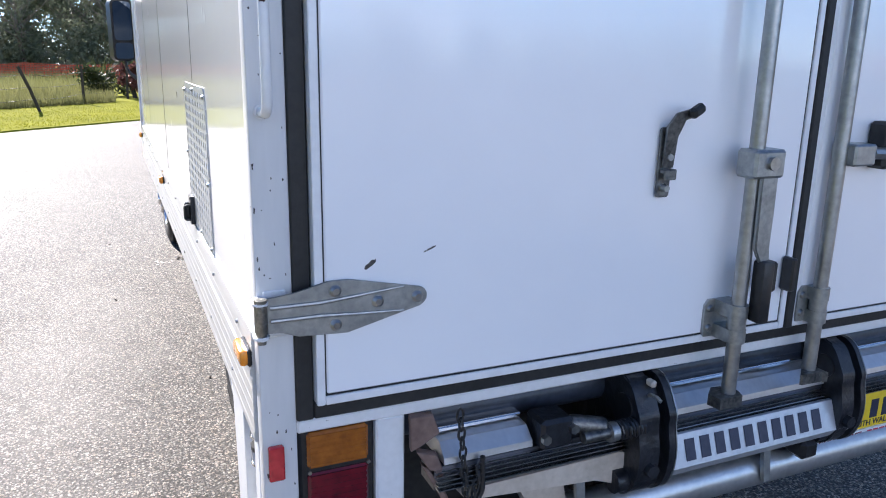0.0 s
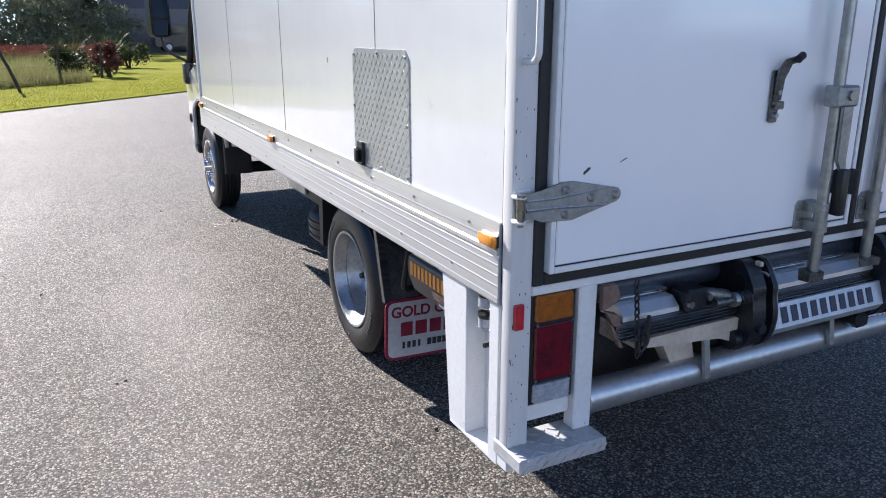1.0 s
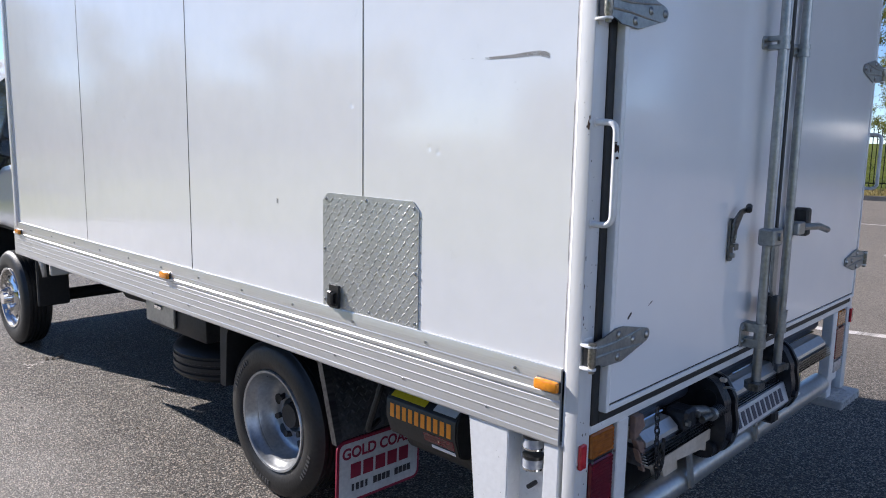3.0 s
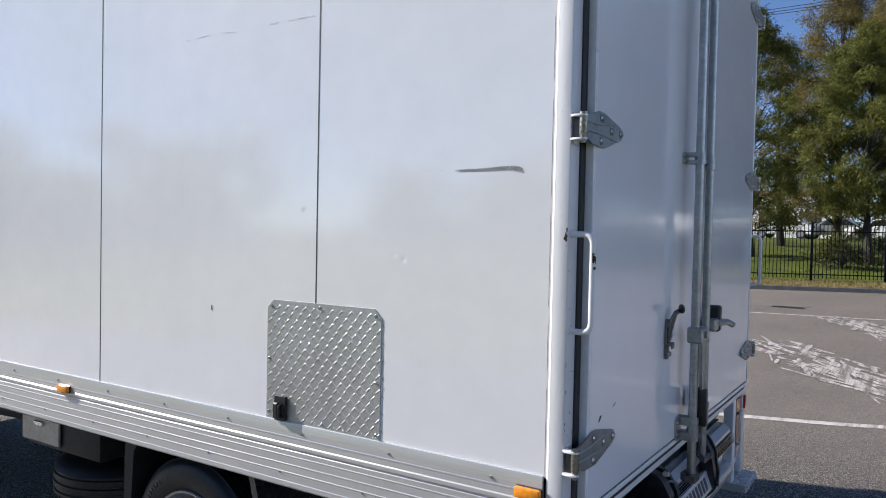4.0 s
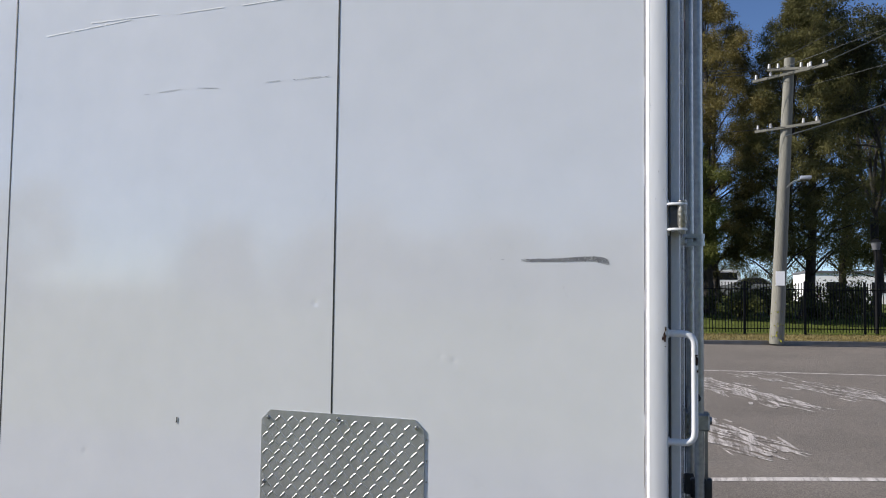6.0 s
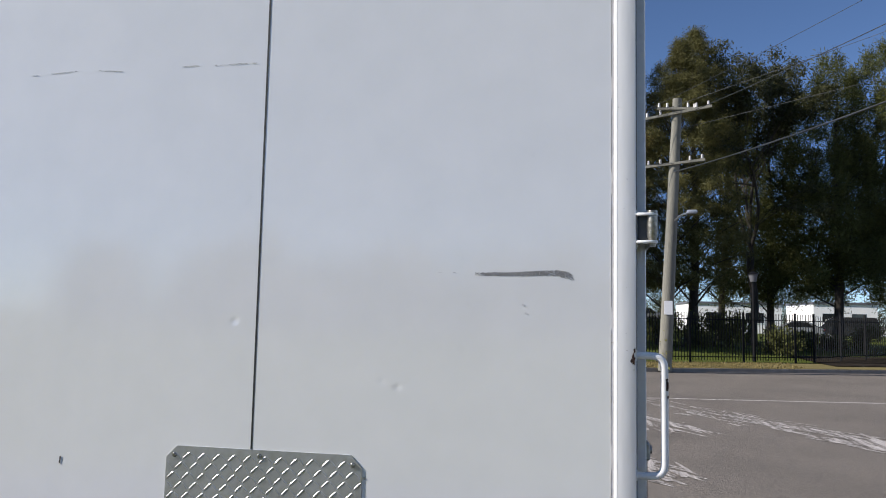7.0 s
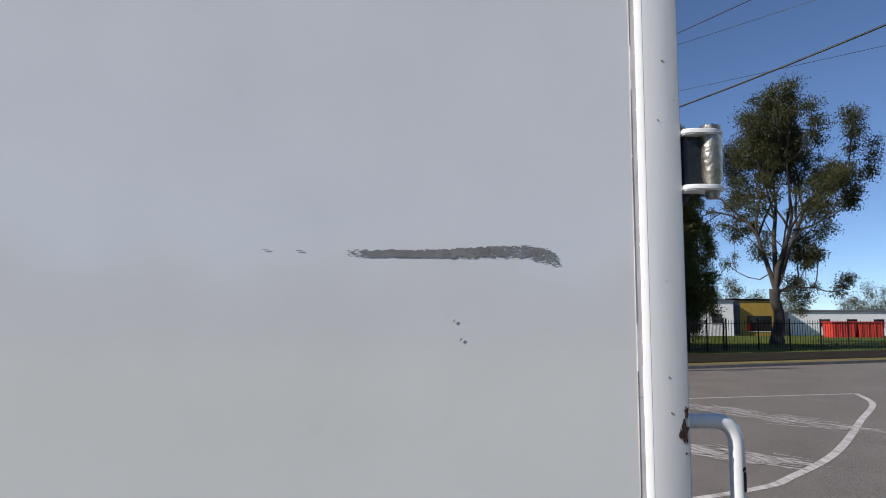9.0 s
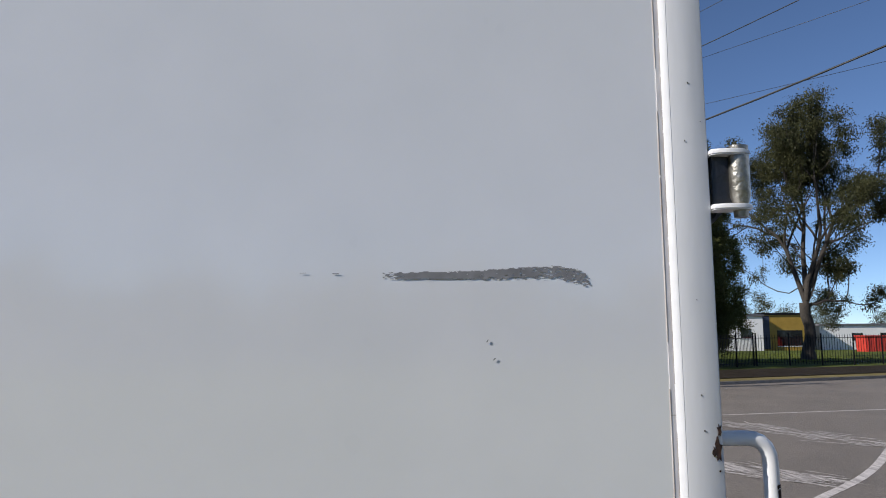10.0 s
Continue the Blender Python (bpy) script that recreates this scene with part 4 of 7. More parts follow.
lock_bar(1.030, -0.074)
lock_bar(1.318, -0.044)
lever = part("lock_lever", box(bmesh.new(), 1.040, 1.125, -0.088, -0.030, 1.265, 1.325, 0.006), M_HINGESTEEL, truck, "grey steel door lock lever", 35)
bm = prism(bmesh.new(), [(1.070, -0.070, 1.275), (1.116, -0.070, 1.275), (1.114, -0.070, 1.19), (1.110, -0.070, 1.115), (1.120, -0.070, 1.085), (1.094, -0.070, 1.078), (1.074, -0.070, 1.112)], (0, -0.011, 0))
bmesh.ops.bevel(bm, geom=list(bm.edges), offset=0.003, segments=2, affect="EDGES")
part("lever_arm", bm, M_HINGESTEEL, lever)
part("lever_grip", box(bmesh.new(), 1.092, 1.124, -0.096, -0.062, 0.945, 1.085, 0.006, 2), M_BLACK, lever, "black plastic lever grip")
part("keeper", box(bmesh.new(), 1.135, 1.175, -0.06, -0.020, 1.00, 1.07, 0.005), M_STEEL_BLK, lever)
part("bolt", cyl(bmesh.new(), (1.085, -0.088, 1.297), (1.085, -0.096, 1.297), 0.014, 12), M_ZINC, lever)
part("keeper", box(bmesh.new(), 1.205, 1.222, -0.055, -0.020, 1.01, 1.09, 0.004), M_BLACK, truck)
for ob in [lever] + list(lever.children):
    ob.data.transform(Matrix.Translation((-0.045, -0.022, 0.028)))
lever2 = part("lock_lever", box(bmesh.new(), 1.325, 1.395, -0.080, -0.030, 1.302, 1.352, 0.005), M_GALV, truck, "grey steel door lock lever", 35)
part("lever_arm", tube(bmesh.new(), [(1.39, -0.07, 1.33), (1.45, -0.075, 1.328), (1.56, -0.078, 1.322), (1.66, -0.08, 1.30)], 0.014, 8), M_GALV, lever2)
part("keeper", box(bmesh.new(), 1.43, 1.475, -0.075, -0.020, 1.29, 1.40, 0.008), M_STEEL_BLK, lever2)


# hold-back catches
def catch(x, side, z):
    bm = prism(bmesh.new(), [(x + u, -0.0205, z + v) for u, v in rounded(-0.021, 0.010, -0.032, 0.112, 0.007)], (0, -0.006, 0))
    box(bm, x - 0.019, x + 0.012, -0.045, -0.026, z + 0.018, z + 0.028, 0.002)
    box(bm, x - 0.019, x + 0.012, -0.045, -0.040, z + 0.006, z + 0.022, 0.002)
    prism(bm, [(x - 0.016, -0.027, z + 0.03), (x + 0.010, -0.027, z + 0.03), (x + 0.012, -0.034, z + 0.11), (x + 0.018 * side, -0.045, z + 0.128), (x + 0.036 * side, -0.058, z + 0.137), (x + 0.030 * side, -0.058, z + 0.154), (x - 0.004, -0.045, z + 0.142), (x - 0.016, -0.034, z + 0.115)], (0, -0.006, 0))
    h = part("holdback_catch", bm, M_OLDSTEEL, truck, "dark worn steel hold-back catch")
    for u, v in ((-0.006, -0.012), (-0.003, 0.052), (-0.002, 0.090)):
        part("bolt", cyl(bmesh.new(), (x + u, -0.026, z + v), (x + u, -0.040, z + v), 0.0095, 10, 0.007), M_HINGESTEEL, h)
    tip = obox(bmesh.new(), pose(x + 0.034 * side, -0.061, z + 0.147, 0, -18 * side, 20), 0.042, 0.020, 0.022, 0.006)
    part("rubber_tip", tip, M_RUBBER, h)
    for ob in [h] + list(h.children):
        ob.data.transform(Matrix.Translation((-0.012, -0.004, 0)))


catch(0.845, 1, 1.285)

# tail lamps between the rear legs, tread-plate foot
LAMP_PARTS = ((0.762, 0.842, M_AMBERDARK, "amber_section"), (0.594, 0.757, M_REDLENS, "red_section"), (0.527, 0.589, M_CLEARLENS, "clear_section"))


def rear_leg(side):
    def X(u):
        return u if side == 1 else W - u

    def bx(bm, a, b, *rest):
        return box(bm, min(X(a), X(b)), max(X(a), X(b)), *rest)
    leg = part("rear_leg", bx(bmesh.new(), 0.212, 0.272, 0.006, 0.055, 0.42, 0.846, 0.004), M_FRAME, truck, "white steel leg beside the tail lamp")
    part("cross_strip", bx(bmesh.new(), 0.058, 0.212, 0.030, 0.055, 0.470, 0.520, 0.004), M_FRAME, leg)
    foot = bx(bmesh.new(), -0.008, 0.276, -0.066, 0.075, 0.378, 0.420, 0.004)
    foot = part("foot_step", foot, M_FOOT, truck, "white-painted tread-plate foot step")
    bm = bmesh.new()
    for k in range(9):
        for row in range(2):
            x = 0.012 + k * 0.03 + row * 0.012
            obox(bm, pose(X(x), -0.0670, 0.391 + row * 0.017, 0, 38 if (k + row) % 2 else -38, 0), 0.025, 0.005, 0.0055)
        for row in range(4):
            obox(bm, pose(X(0.012 + k * 0.03), -0.05 + row * 0.03, 0.4205, 0, 0, 42 if (k + row) % 2 else -42), 0.025, 0.006, 0.005)
    tagged(part("tread_lozenge", bm, M_FOOT, foot, smooth=20), kind="stuff")
    lamp = part("tail_lamp", bx(bmesh.new(), 0.062, 0.2115, 0.018, 0.05, 0.522, 0.848, 0.006), M_BLACK, truck, "dusty amber, red and clear tail lamp")
    for z0, z1, mat, nm in LAMP_PARTS:
        bm = bx(bmesh.new(), 0.077, 0.198, 0.008, 0.03, z0 + 0.003, z1 - 0.003, 0.006)
        part(nm, bm, mat, lamp)
        for k in range(int((z1 - z0) / 0.012)):
            part("lens_rib", bx(bmesh.new(), 0.082, 0.193, 0.0070, 0.012, z0 + 0.006 + k * 0.012, z0 + 0.012 + k * 0.012), mat, lamp)
    for z in (0.60, 0.76):
        for u in (0.08, 0.196):
            part("screw", cyl(bmesh.new(), (X(u), 0.008, z), (X(u), 0.004, z), 0.004, 8), M_ZINC, lamp)
    part("reflector", bx(bmesh.new(), 0.003, 0.032, -0.006, 0.007, 0.762, 0.832, 0.003), M_REFLECTOR, truck, "red rectangular reflector")


rear_leg(1)
rear_leg(-1)

# side face of the rear leg: flat outer panel, recessed channel with two small lamps
part("leg_panel", prism(bmesh.new(), [(-0.004, 0.243, 0.816), (-0.004, 0.392, 0.816), (-0.004, 0.345, 0.350), (-0.004, 0.243, 0.350)], (0.04, 0, 0)), M_FRAME, truck, "white steel leg side panel")
part("leg_strip", box(bmesh.new(), -0.004, 0.03, 0.062, 0.113, 0.345, 0.816, 0.003), M_FRAME, truck)
part("leg_post", box(bmesh.new(), -0.0045, 0.05, 0.008, 0.0605, 0.345, 0.4195, 0.003), M_FRAME, truck)
part("leg_channel", box(bmesh.new(), 0.058, 0.066, 0.113, 0.243, 0.350, 0.83, 0.001), M_FRAME, truck)
part("leg_channel", box(bmesh.new(), -0.003, 0.058, 0.239, 0.2425, 0.352, 0.83), M_FRAME, truck)
part("leg_base", box(bmesh.new(), -0.0042, 0.066, 0.062, 0.345, 0.338, 0.3495, 0.002), M_FRAME, truck)
for z in (0.795, 0.734):
    lamp = part("side_lamp", cyl(bmesh.new(), (0.030, 0.172, z - 0.022), (0.030, 0.172, z + 0.006), 0.031, 20), M_CLEARLENS, truck, "small round clear side lamp")
    part("cap", cyl(bmesh.new(), (0.030, 0.172, z + 0.006), (0.030, 0.172, z + 0.016), 0.032, 20), M_BLACK, lamp)
    part("chrome_ring", cyl(bmesh.new(), (0.030, 0.172, z - 0.026), (0.030, 0.172, z - 0.020), 0.033, 20), M_CHROME, lamp)
part("bolt", tube(bmesh.new(), [(0.058, 0.180, 0.650), (0.03, 0.178, 0.650), (0.018, 0.178, 0.650)], 0.007, 8), M_STEEL_BLK, truck)

# tread-plate hatch on the side with a black latch
PY0, PY1, PZ0, PZ1 = 0.622, 1.115, 1.036, 1.447
bm = prism(bmesh.new(), [(0.002, PY0, PZ0), (0.002, PY1, PZ0), (0.002, PY1, PZ1 - 0.028), (0.002, PY1 - 0.028, PZ1), (0.002, PY0 + 0.028, PZ1), (0.002, PY0, PZ1 - 0.028)], (-0.005, 0, 0))
hatch = part("tread_plate_hatch", bm, M_TREAD, truck, "aluminium tread-plate hatch cover")
bm = bmesh.new()
PY_STEP, PZ_STEP = 0.0196, 0.0235
for i in range(int((PY1 - PY0) / PY_STEP) + 1):
    for j in range(int((PZ1 - PZ0) / PZ_STEP) + 1):
        y, z = PY0 + 0.010 + i * PY_STEP, PZ0 + 0.012 + j * PZ_STEP
        if y > PY1 - 0.008 or z > PZ1 - 0.008 or min(y - PY0, PY1 - y) + (PZ1 - z) < 0.036:
            continue
        a = radians(44 if (i + j) % 2 == 0 else 136)
        c, s = math.cos(a), math.sin(a)
        bold = (i + j) % 2 == 0
        ln, wd = (0.0128, 0.0023) if bold else (0.0108, 0.0017)
        ring = [(ln, 0), (0.58 * ln, wd), (-0.58 * ln, wd), (-ln, 0), (-0.58 * ln, -wd), (0.58 * ln, -wd)]
        lo = [bm.verts.new((-0.003, y - (p * c - q * s), z + p * s + q * c)) for p, q in ring]
        hi = [bm.verts.new((-0.0042 if bold else -0.0036, y - (p * 0.78 * c - q * 0.40 * s), z + p * 0.78 * s + q * 0.40 * c)) for p, q in ring]
        bm.faces.new(hi)
        for k in range(6):
            bm.faces.new((lo[k], lo[(k + 1) % 6], hi[(k + 1) % 6], hi[k]))
tagged(part("tread_lozenge", bm, M_TREAD, hatch, smooth=None), kind="stuff")
for y, z in ((PY0 + 0.022, PZ1 - 0.022), (0.875, PZ1 - 0.014), (PY1 - 0.022, PZ1 - 0.022), (PY0 + 0.014, 1.215), (PY1 - 0.012, 1.245), (PY0 + 0.014, 1.052), (0.86, 1.050), (PY1 - 0.012, 1.060)):
    part("rivet", cyl(bmesh.new(), (-0.003, y, z), (-0.008, y, z), 0.0062, 10, 0.0035), M_ZINC, hatch)
for k in range(7):
    part("rivet", cyl(bmesh.new(), (-0.0002, PY0 - 0.006, PZ0 + 0.03 + k * 0.055), (-0.0018, PY0 - 0.006, PZ0 + 0.03 + k * 0.055), 0.003, 8, 0.002), M_ZINC, hatch)
plate = prism(bmesh.new(), [(-0.0125, y, z) for y, z in rounded(1.024, 1.058, 1.104, 1.118, 0.004)], (-0.002, 0, 0))
latch = part("hatch_latch", prism(bmesh.new(), [(-0.003, y, z) for y, z in rounded(1.016, 1.066, 1.037, 1.120, 0.006)], (-0.012, 0, 0)), M_BLACK, hatch, "black folding hatch latch")
part("latch_hasp", plate, M_ZINC, latch, "bright hasp plate")
for y in (1.033, 1.049):
    part("latch_screw", cyl(bmesh.new(), (-0.0140, y, 1.111), (-0.0158, y, 1.111), 0.0032, 10), M_BLACK, latch)
part("latch_grip", tube(bmesh.new(), arc([(-0.012, 1.030, 1.094), (-0.030, 1.030, 1.092), (-0.030, 1.030, 1.052), (-0.012, 1.030, 1.05)], 0.006), 0.0045, 8), M_BLACK, latch)
part("latch_grip", box(bmesh.new(), -0.030, -0.014, 1.038, 1.061, 1.046, 1.100, 0.004), M_BLACK, latch)

# ---- wheels ----
TR = 0.362


def tyre_mesh(x0, x1, y, zc=TR, groove=5, ribs=True):
    """A tyre with bulged walls and tread grooves, between x0 (outer) and x1."""
    w = x1 - x0
    prof = [(0.018, 0.232), (0.004, 0.250), (0.0, 0.285), (0.006, 0.325), (0.018, 0.348), (0.030, TR - 0.008)]
    g = []
    for k in range(groove):
        a = 0.034 + (w - 0.068) * k / groove
        b = 0.034 + (w - 0.068) * (k + 1) / groove
        g += [(a, TR), (b - 0.010, TR), (b - 0.008, TR - 0.009), (b - 0.002, TR - 0.009)]
    prof += g + [(w - 0.030, TR - 0.004), (w - 0.018, 0.348), (w - 0.006, 0.325), (w, 0.285), (w - 0.004, 0.250), (w - 0.018, 0.232), (0.018, 0.232)]
    return lathe(bmesh.new(), prof, (x0, y, zc), "x", 64)


def sidewall_marks(parent, x, y, n, r, span, start):
    """Raised blocks where the moulded words run round the wall."""
    bm = bmesh.new()
    for k in range(n):
        a = radians(start + span * k / n)
        obox(bm, Matrix.Translation((x, y + r * math.cos(a), TR + r * math.sin(a))) @ pose(0, 0, 0, math.degrees(a), 0, 0), 0.003, 0.020, 0.009)
    part("moulded_marks", bm, M_TYRE_MARK, parent)


def rear_wheel(x, side):
    def X(u):
        return x + side * u
    y = 1.735
    wheel = part("rear_wheel", tyre_mesh(min(X(0), X(0.20)), max(X(0), X(0.20)), y), M_TYRE, truck, "black ribbed outer dual tyre", 40)
    part("inner_tyre", tyre_mesh(min(X(0.235), X(0.435)), max(X(0.235), X(0.435)), y), M_TYRE, wheel, "", 40)
    prof = [(0.012, 0.236), (0.004, 0.232), (0.006, 0.222), (0.016, 0.216), (0.03, 0.214), (0.045, 0.200), (0.060, 0.196), (0.064, 0.200), (0.085, 0.192), (0.125, 0.186), (0.140, 0.172), (0.146, 0.150), (0.136, 0.120), (0.124, 0.098), (0.124, 0.080), (0.160, 0.075), (0.16, 0.0)]
    part("rim", lathe(bmesh.new(), [(side * u, r) for u, r in prof], (x, y, TR), "x", 56), M_RIM, wheel, "silver deep-dish steel rim", 40)
    for k in range(6):
        a = radians(60 * k + 15)
        part("hand_hole", cyl(bmesh.new(), (X(0.137), y + 0.143 * math.cos(a), TR + 0.143 * math.sin(a)), (X(0.150), y + 0.143 * math.cos(a), TR + 0.143 * math.sin(a)), 0.026, 16), M_BLACK, wheel)
        a = radians(60 * k + 45)
        part("wheel_nut", cyl(bmesh.new(), (X(0.098), y + 0.096 * math.cos(a), TR + 0.096 * math.sin(a)), (X(0.130), y + 0.105 * math.cos(a), TR + 0.105 * math.sin(a)), 0.015, 6), M_STEEL_BLK, wheel)
    part("hub", cyl(bmesh.new(), (X(0.10), y, TR), (X(0.16), y, TR), 0.055, 24, 0.065), M_STEEL_BLK, wheel)
    if side == 1:
        sidewall_marks(wheel, x - 0.0005, y, 7, 0.300, 28, 195)
        sidewall_marks(wheel, x - 0.0005, y, 9, 0.300, 36, 20)
        sidewall_marks(wheel, x - 0.0005, y, 8, 0.300, 32, 275)


def front_wheel(x, side):
    y = 5.27

    def X(u):
        return x + side * u
    wheel = part("front_wheel", tyre_mesh(min(X(0), X(0.21)), max(X(0), X(0.21)), y), M_TYRE, truck, "black ribbed front tyre", 40)
    prof = [(0.012, 0.236), (0.002, 0.232), (0.004, 0.218), (0.02, 0.208), (0.045, 0.202), (0.05, 0.190), (0.030, 0.165), (0.012, 0.13), (0.004, 0.105), (0.006, 0.075), (0.03, 0.07), (0.03, 0.0)]
    part("rim", lathe(bmesh.new(), [(side * u, r) for u, r in prof], (x, y, TR), "x", 56), M_CHROMERIM, wheel, "bright polished front rim", 40)
    for k in range(6):
        a = radians(60 * k)
        part("hand_hole", cyl(bmesh.new(), (X(0.022), y + 0.155 * math.cos(a), TR + 0.155 * math.sin(a)), (X(0.05), y + 0.155 * math.cos(a), TR + 0.155 * math.sin(a)), 0.022, 16), M_BLACK, wheel)
        a = radians(60 * k + 30)
        part("wheel_nut", cyl(bmesh.new(), (X(-0.028), y + 0.100 * math.cos(a), TR + 0.100 * math.sin(a)), (X(0.01), y + 0.100 * math.cos(a), TR + 0.100 * math.sin(a)), 0.015, 6), M_CHROME, wheel)
    part("hub", cyl(bmesh.new(), (X(-0.045), y, TR), (X(0.03), y, TR), 0.045, 20, 0.058), M_CHROME, wheel)


rear_wheel(0.165, 1)
rear_wheel(W - 0.165, -1)
front_wheel(0.145, 1)
front_wheel(W - 0.145, -1)

# ---- chassis ----
for x in (0.80, 1.58):
    part("chassis_rail", box(bmesh.new(), x, x + 0.08, 0.15, 6.0, 0.60, 0.80, 0.006), M_STEEL_BLK, truck)
for y in (0.5, 1.0, 1.6, 2.4, 3.2, 4.0):
    part("cross_member", box(bmesh.new(), 0.08, W - 0.08, y, y + 0.06, 0.83, 0.93, 0.004), M_STEEL_BLK, truck)
part("rear_axle", cyl(bmesh.new(), (0.4, 1.735, TR), (W - 0.4, 1.735, TR), 0.07, 16), M_STEEL_BLK, truck)
part("differential", bmesh.ops.create_uvsphere(b := bmesh.new(), u_segments=20, v_segments=12, radius=0.19, matrix=Matrix.Translation((1.2, 1.735, TR)))and b, M_STEEL_BLK, truck)
part("front_axle", cyl(bmesh.new(), (0.35, 5.27, 0.33), (W - 0.35, 5.27, 0.33), 0.05, 12), M_STEEL_BLK, truck)
part("prop_shaft", cyl(bmesh.new(), (1.23, 1.9, 0.48), (1.23, 4.9, 0.58), 0.045, 12), M_STEEL_BLK, truck)
part("gearbox", box(bmesh.new(), 1.0, 1.45, 4.6, 5.6, 0.42, 0.85, 0.05, 2), M_STEEL_BLK, truck)
for x in (0.78, 1.60):
    part("leaf_spring", tube(bmesh.new(), [(x + 0.04, 1.15, 0.60), (x + 0.04, 1.45, 0.50), (x + 0.04, 1.765, 0.46), (x + 0.04, 2.1, 0.50), (x + 0.04, 2.4, 0.60)], 0.035, 6), M_STEEL_BLK, truck)
tank = part("battery_box", box(bmesh.new(), 0.345, 0.84, 2.62, 3.29, 0.50, 0.66, 0.012, 2), M_STEEL_BLK, truck, "black battery box with a grey steel cover plate")
part("cover_plate", box(bmesh.new(), 0.326, 0.3445, 2.95, 3.30, 0.525, 0.655, 0.005), M_GALV, tank, "grey steel cover plate")
part("latch", box(bmesh.new(), 0.316, 0.3255, 3.09, 3.17, 0.615, 0.640, 0.003), M_CHROME, tank, "bright toggle latch")
part("lid", box(bmesh.new(), 0.322, 0.85, 2.61, 3.31, 0.661, 0.69, 0.008), M_STEEL_BLK, tank)
part("hanger", box(bmesh.new(), 0.36, 0.40, 3.08, 3.14, 0.68, 0.93), M_STEEL_BLK, tank)
spare = part("spare_wheel", lathe(bmesh.new(), [(u, r) for u, r in [(0.0, 0.21), (0.0, 0.30), (0.02, 0.345), (0.04, 0.365), (0.055, 0.365), (0.06, 0.357), (0.07, 0.357), (0.075, 0.366), (0.10, 0.366), (0.105, 0.357), (0.115, 0.357), (0.12, 0.366), (0.145, 0.366), (0.15, 0.357), (0.16, 0.357), (0.165, 0.362), (0.19, 0.345), (0.21, 0.30), (0.21, 0.21), (0.0, 0.21)]], (0.72, 2.95, 0.215), "z", 48), M_TYRE, truck, "spare tyre slung flat under the body", 40)
part("rim", cyl(bmesh.new(), (0.72, 2.95, 0.28), (0.72, 2.95, 0.35), 0.21, 32), M_STEEL_BLK, spare)
part("hanger", cyl(bmesh.new(), (0.72, 2.95, 0.35), (0.72, 2.95, 0.86), 0.02, 8), M_STEEL_BLK, spare)
part("exhaust", tube(bmesh.new(), [(1.75, 5.2, 0.45), (1.78, 4.4, 0.45), (1.78, 3.4, 0.45), (1.78, 3.0, 0.5)], 0.05, 12), M_GALV, truck)
part("fuel_tank", box(bmesh.new(), 1.72, 2.25, 2.5, 3.5, 0.42, 0.78, 0.06, 3), M_STEEL_BLK, truck)
for y in (3.9, 4.25):
    part("outrigger", prism(bmesh.new(), [(0.12, y, 0.93), (0.80, y, 0.93), (0.80, y, 0.66), (0.70, y, 0.64), (0.12, y, 0.84)], (0, 0.05, 0)), M_STEEL_BLK, truck)
part("air_duct", tube(bmesh.new(), [(0.75, 4.9, 0.62), (0.7, 4.4, 0.60), (0.55, 4.0, 0.56), (0.6, 3.6, 0.56)], 0.06, 10), M_STEEL_BLK, truck)
# front mudguard of the rear wheel and the tread-plate guard behind it
part("mudguard", prism(bmesh.new(), [(0.17, 2.16, 0.80), (0.17, 2.17, 0.43), (0.17, 2.12, 0.43), (0.17, 2.10, 0.70), (0.17, 2.02, 0.80)], (0.46, 0, 0)), M_RUBBER, truck, "black rubber mudguard")
part("mudguard_top", box(bmesh.new(), 0.19, 0.62, 1.40, 2.08, 0.80, 0.815), M_RUBBER, truck)
mg = part("tread_guard", prism(bmesh.new(), [(0.150, 1.385, 0.82), (0.150, 1.265, 0.405), (0.150, 1.235, 0.405), (0.150, 1.355, 0.82)], (0.035, 0, 0)), M_DARKALU, truck, "aluminium edge of the wheel guard")
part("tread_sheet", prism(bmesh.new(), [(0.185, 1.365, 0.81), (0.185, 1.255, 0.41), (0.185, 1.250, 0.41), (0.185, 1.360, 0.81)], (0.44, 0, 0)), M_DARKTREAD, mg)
bm = bmesh.new()
for i in range(15):
    for j in range(14):
        t = (j + 0.5) / 14
        yy = 1.250 + 0.110 * t
        obox(bm, pose(0.20 + i * 0.028 + (j % 2) * 0.014, yy - 0.001, 0.41 + 0.40 * t, 15, 45 if (i + j) % 2 else -45, 0), 0.018, 0.004, 0.005)
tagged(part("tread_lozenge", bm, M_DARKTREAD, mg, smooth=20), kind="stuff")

# printed mud flap
bm = prism(bmesh.new(), [(x, 1.232, z) for x, z in rounded(0.150, 0.620, 0.140, 0.415, 0.035)], (0, 0.008, 0))
flap = part("mud_flap", bm, M_MAROON, truck, "white mud flap with maroon border and dealer print")
bm = prism(bmesh.new(), [(x, 1.2315, z) for x, z in rounded(0.163, 0.607, 0.153, 0.402, 0.026)], (0, -0.0010, 0))
part("face", bm, M_FLAPWHITE, flap)
lettering("dealer_print", "GOLD COAST", 0.066, pose(0.385, 1.2298, 0.355, 90, 0, 0), M_MAROON, flap, bold=0.0018)


def word_blocks(name, n, m, width, height, material, parent, kind="slab"):
    """A brand word as a row of plain blocks, one for each letter: along x, upright in y, thin in z."""
    step = width / n
    word = None
    for k in range(n):
        u = -width / 2 + (k + 0.5) * step
        bm = obox(bmesh.new(), m @ Matrix.Translation((u, 0, 0)), step * (0.62 if kind == "slab" else 0.80), height, 0.0012)
        part("print_block", bm, material, parent, smooth=None)


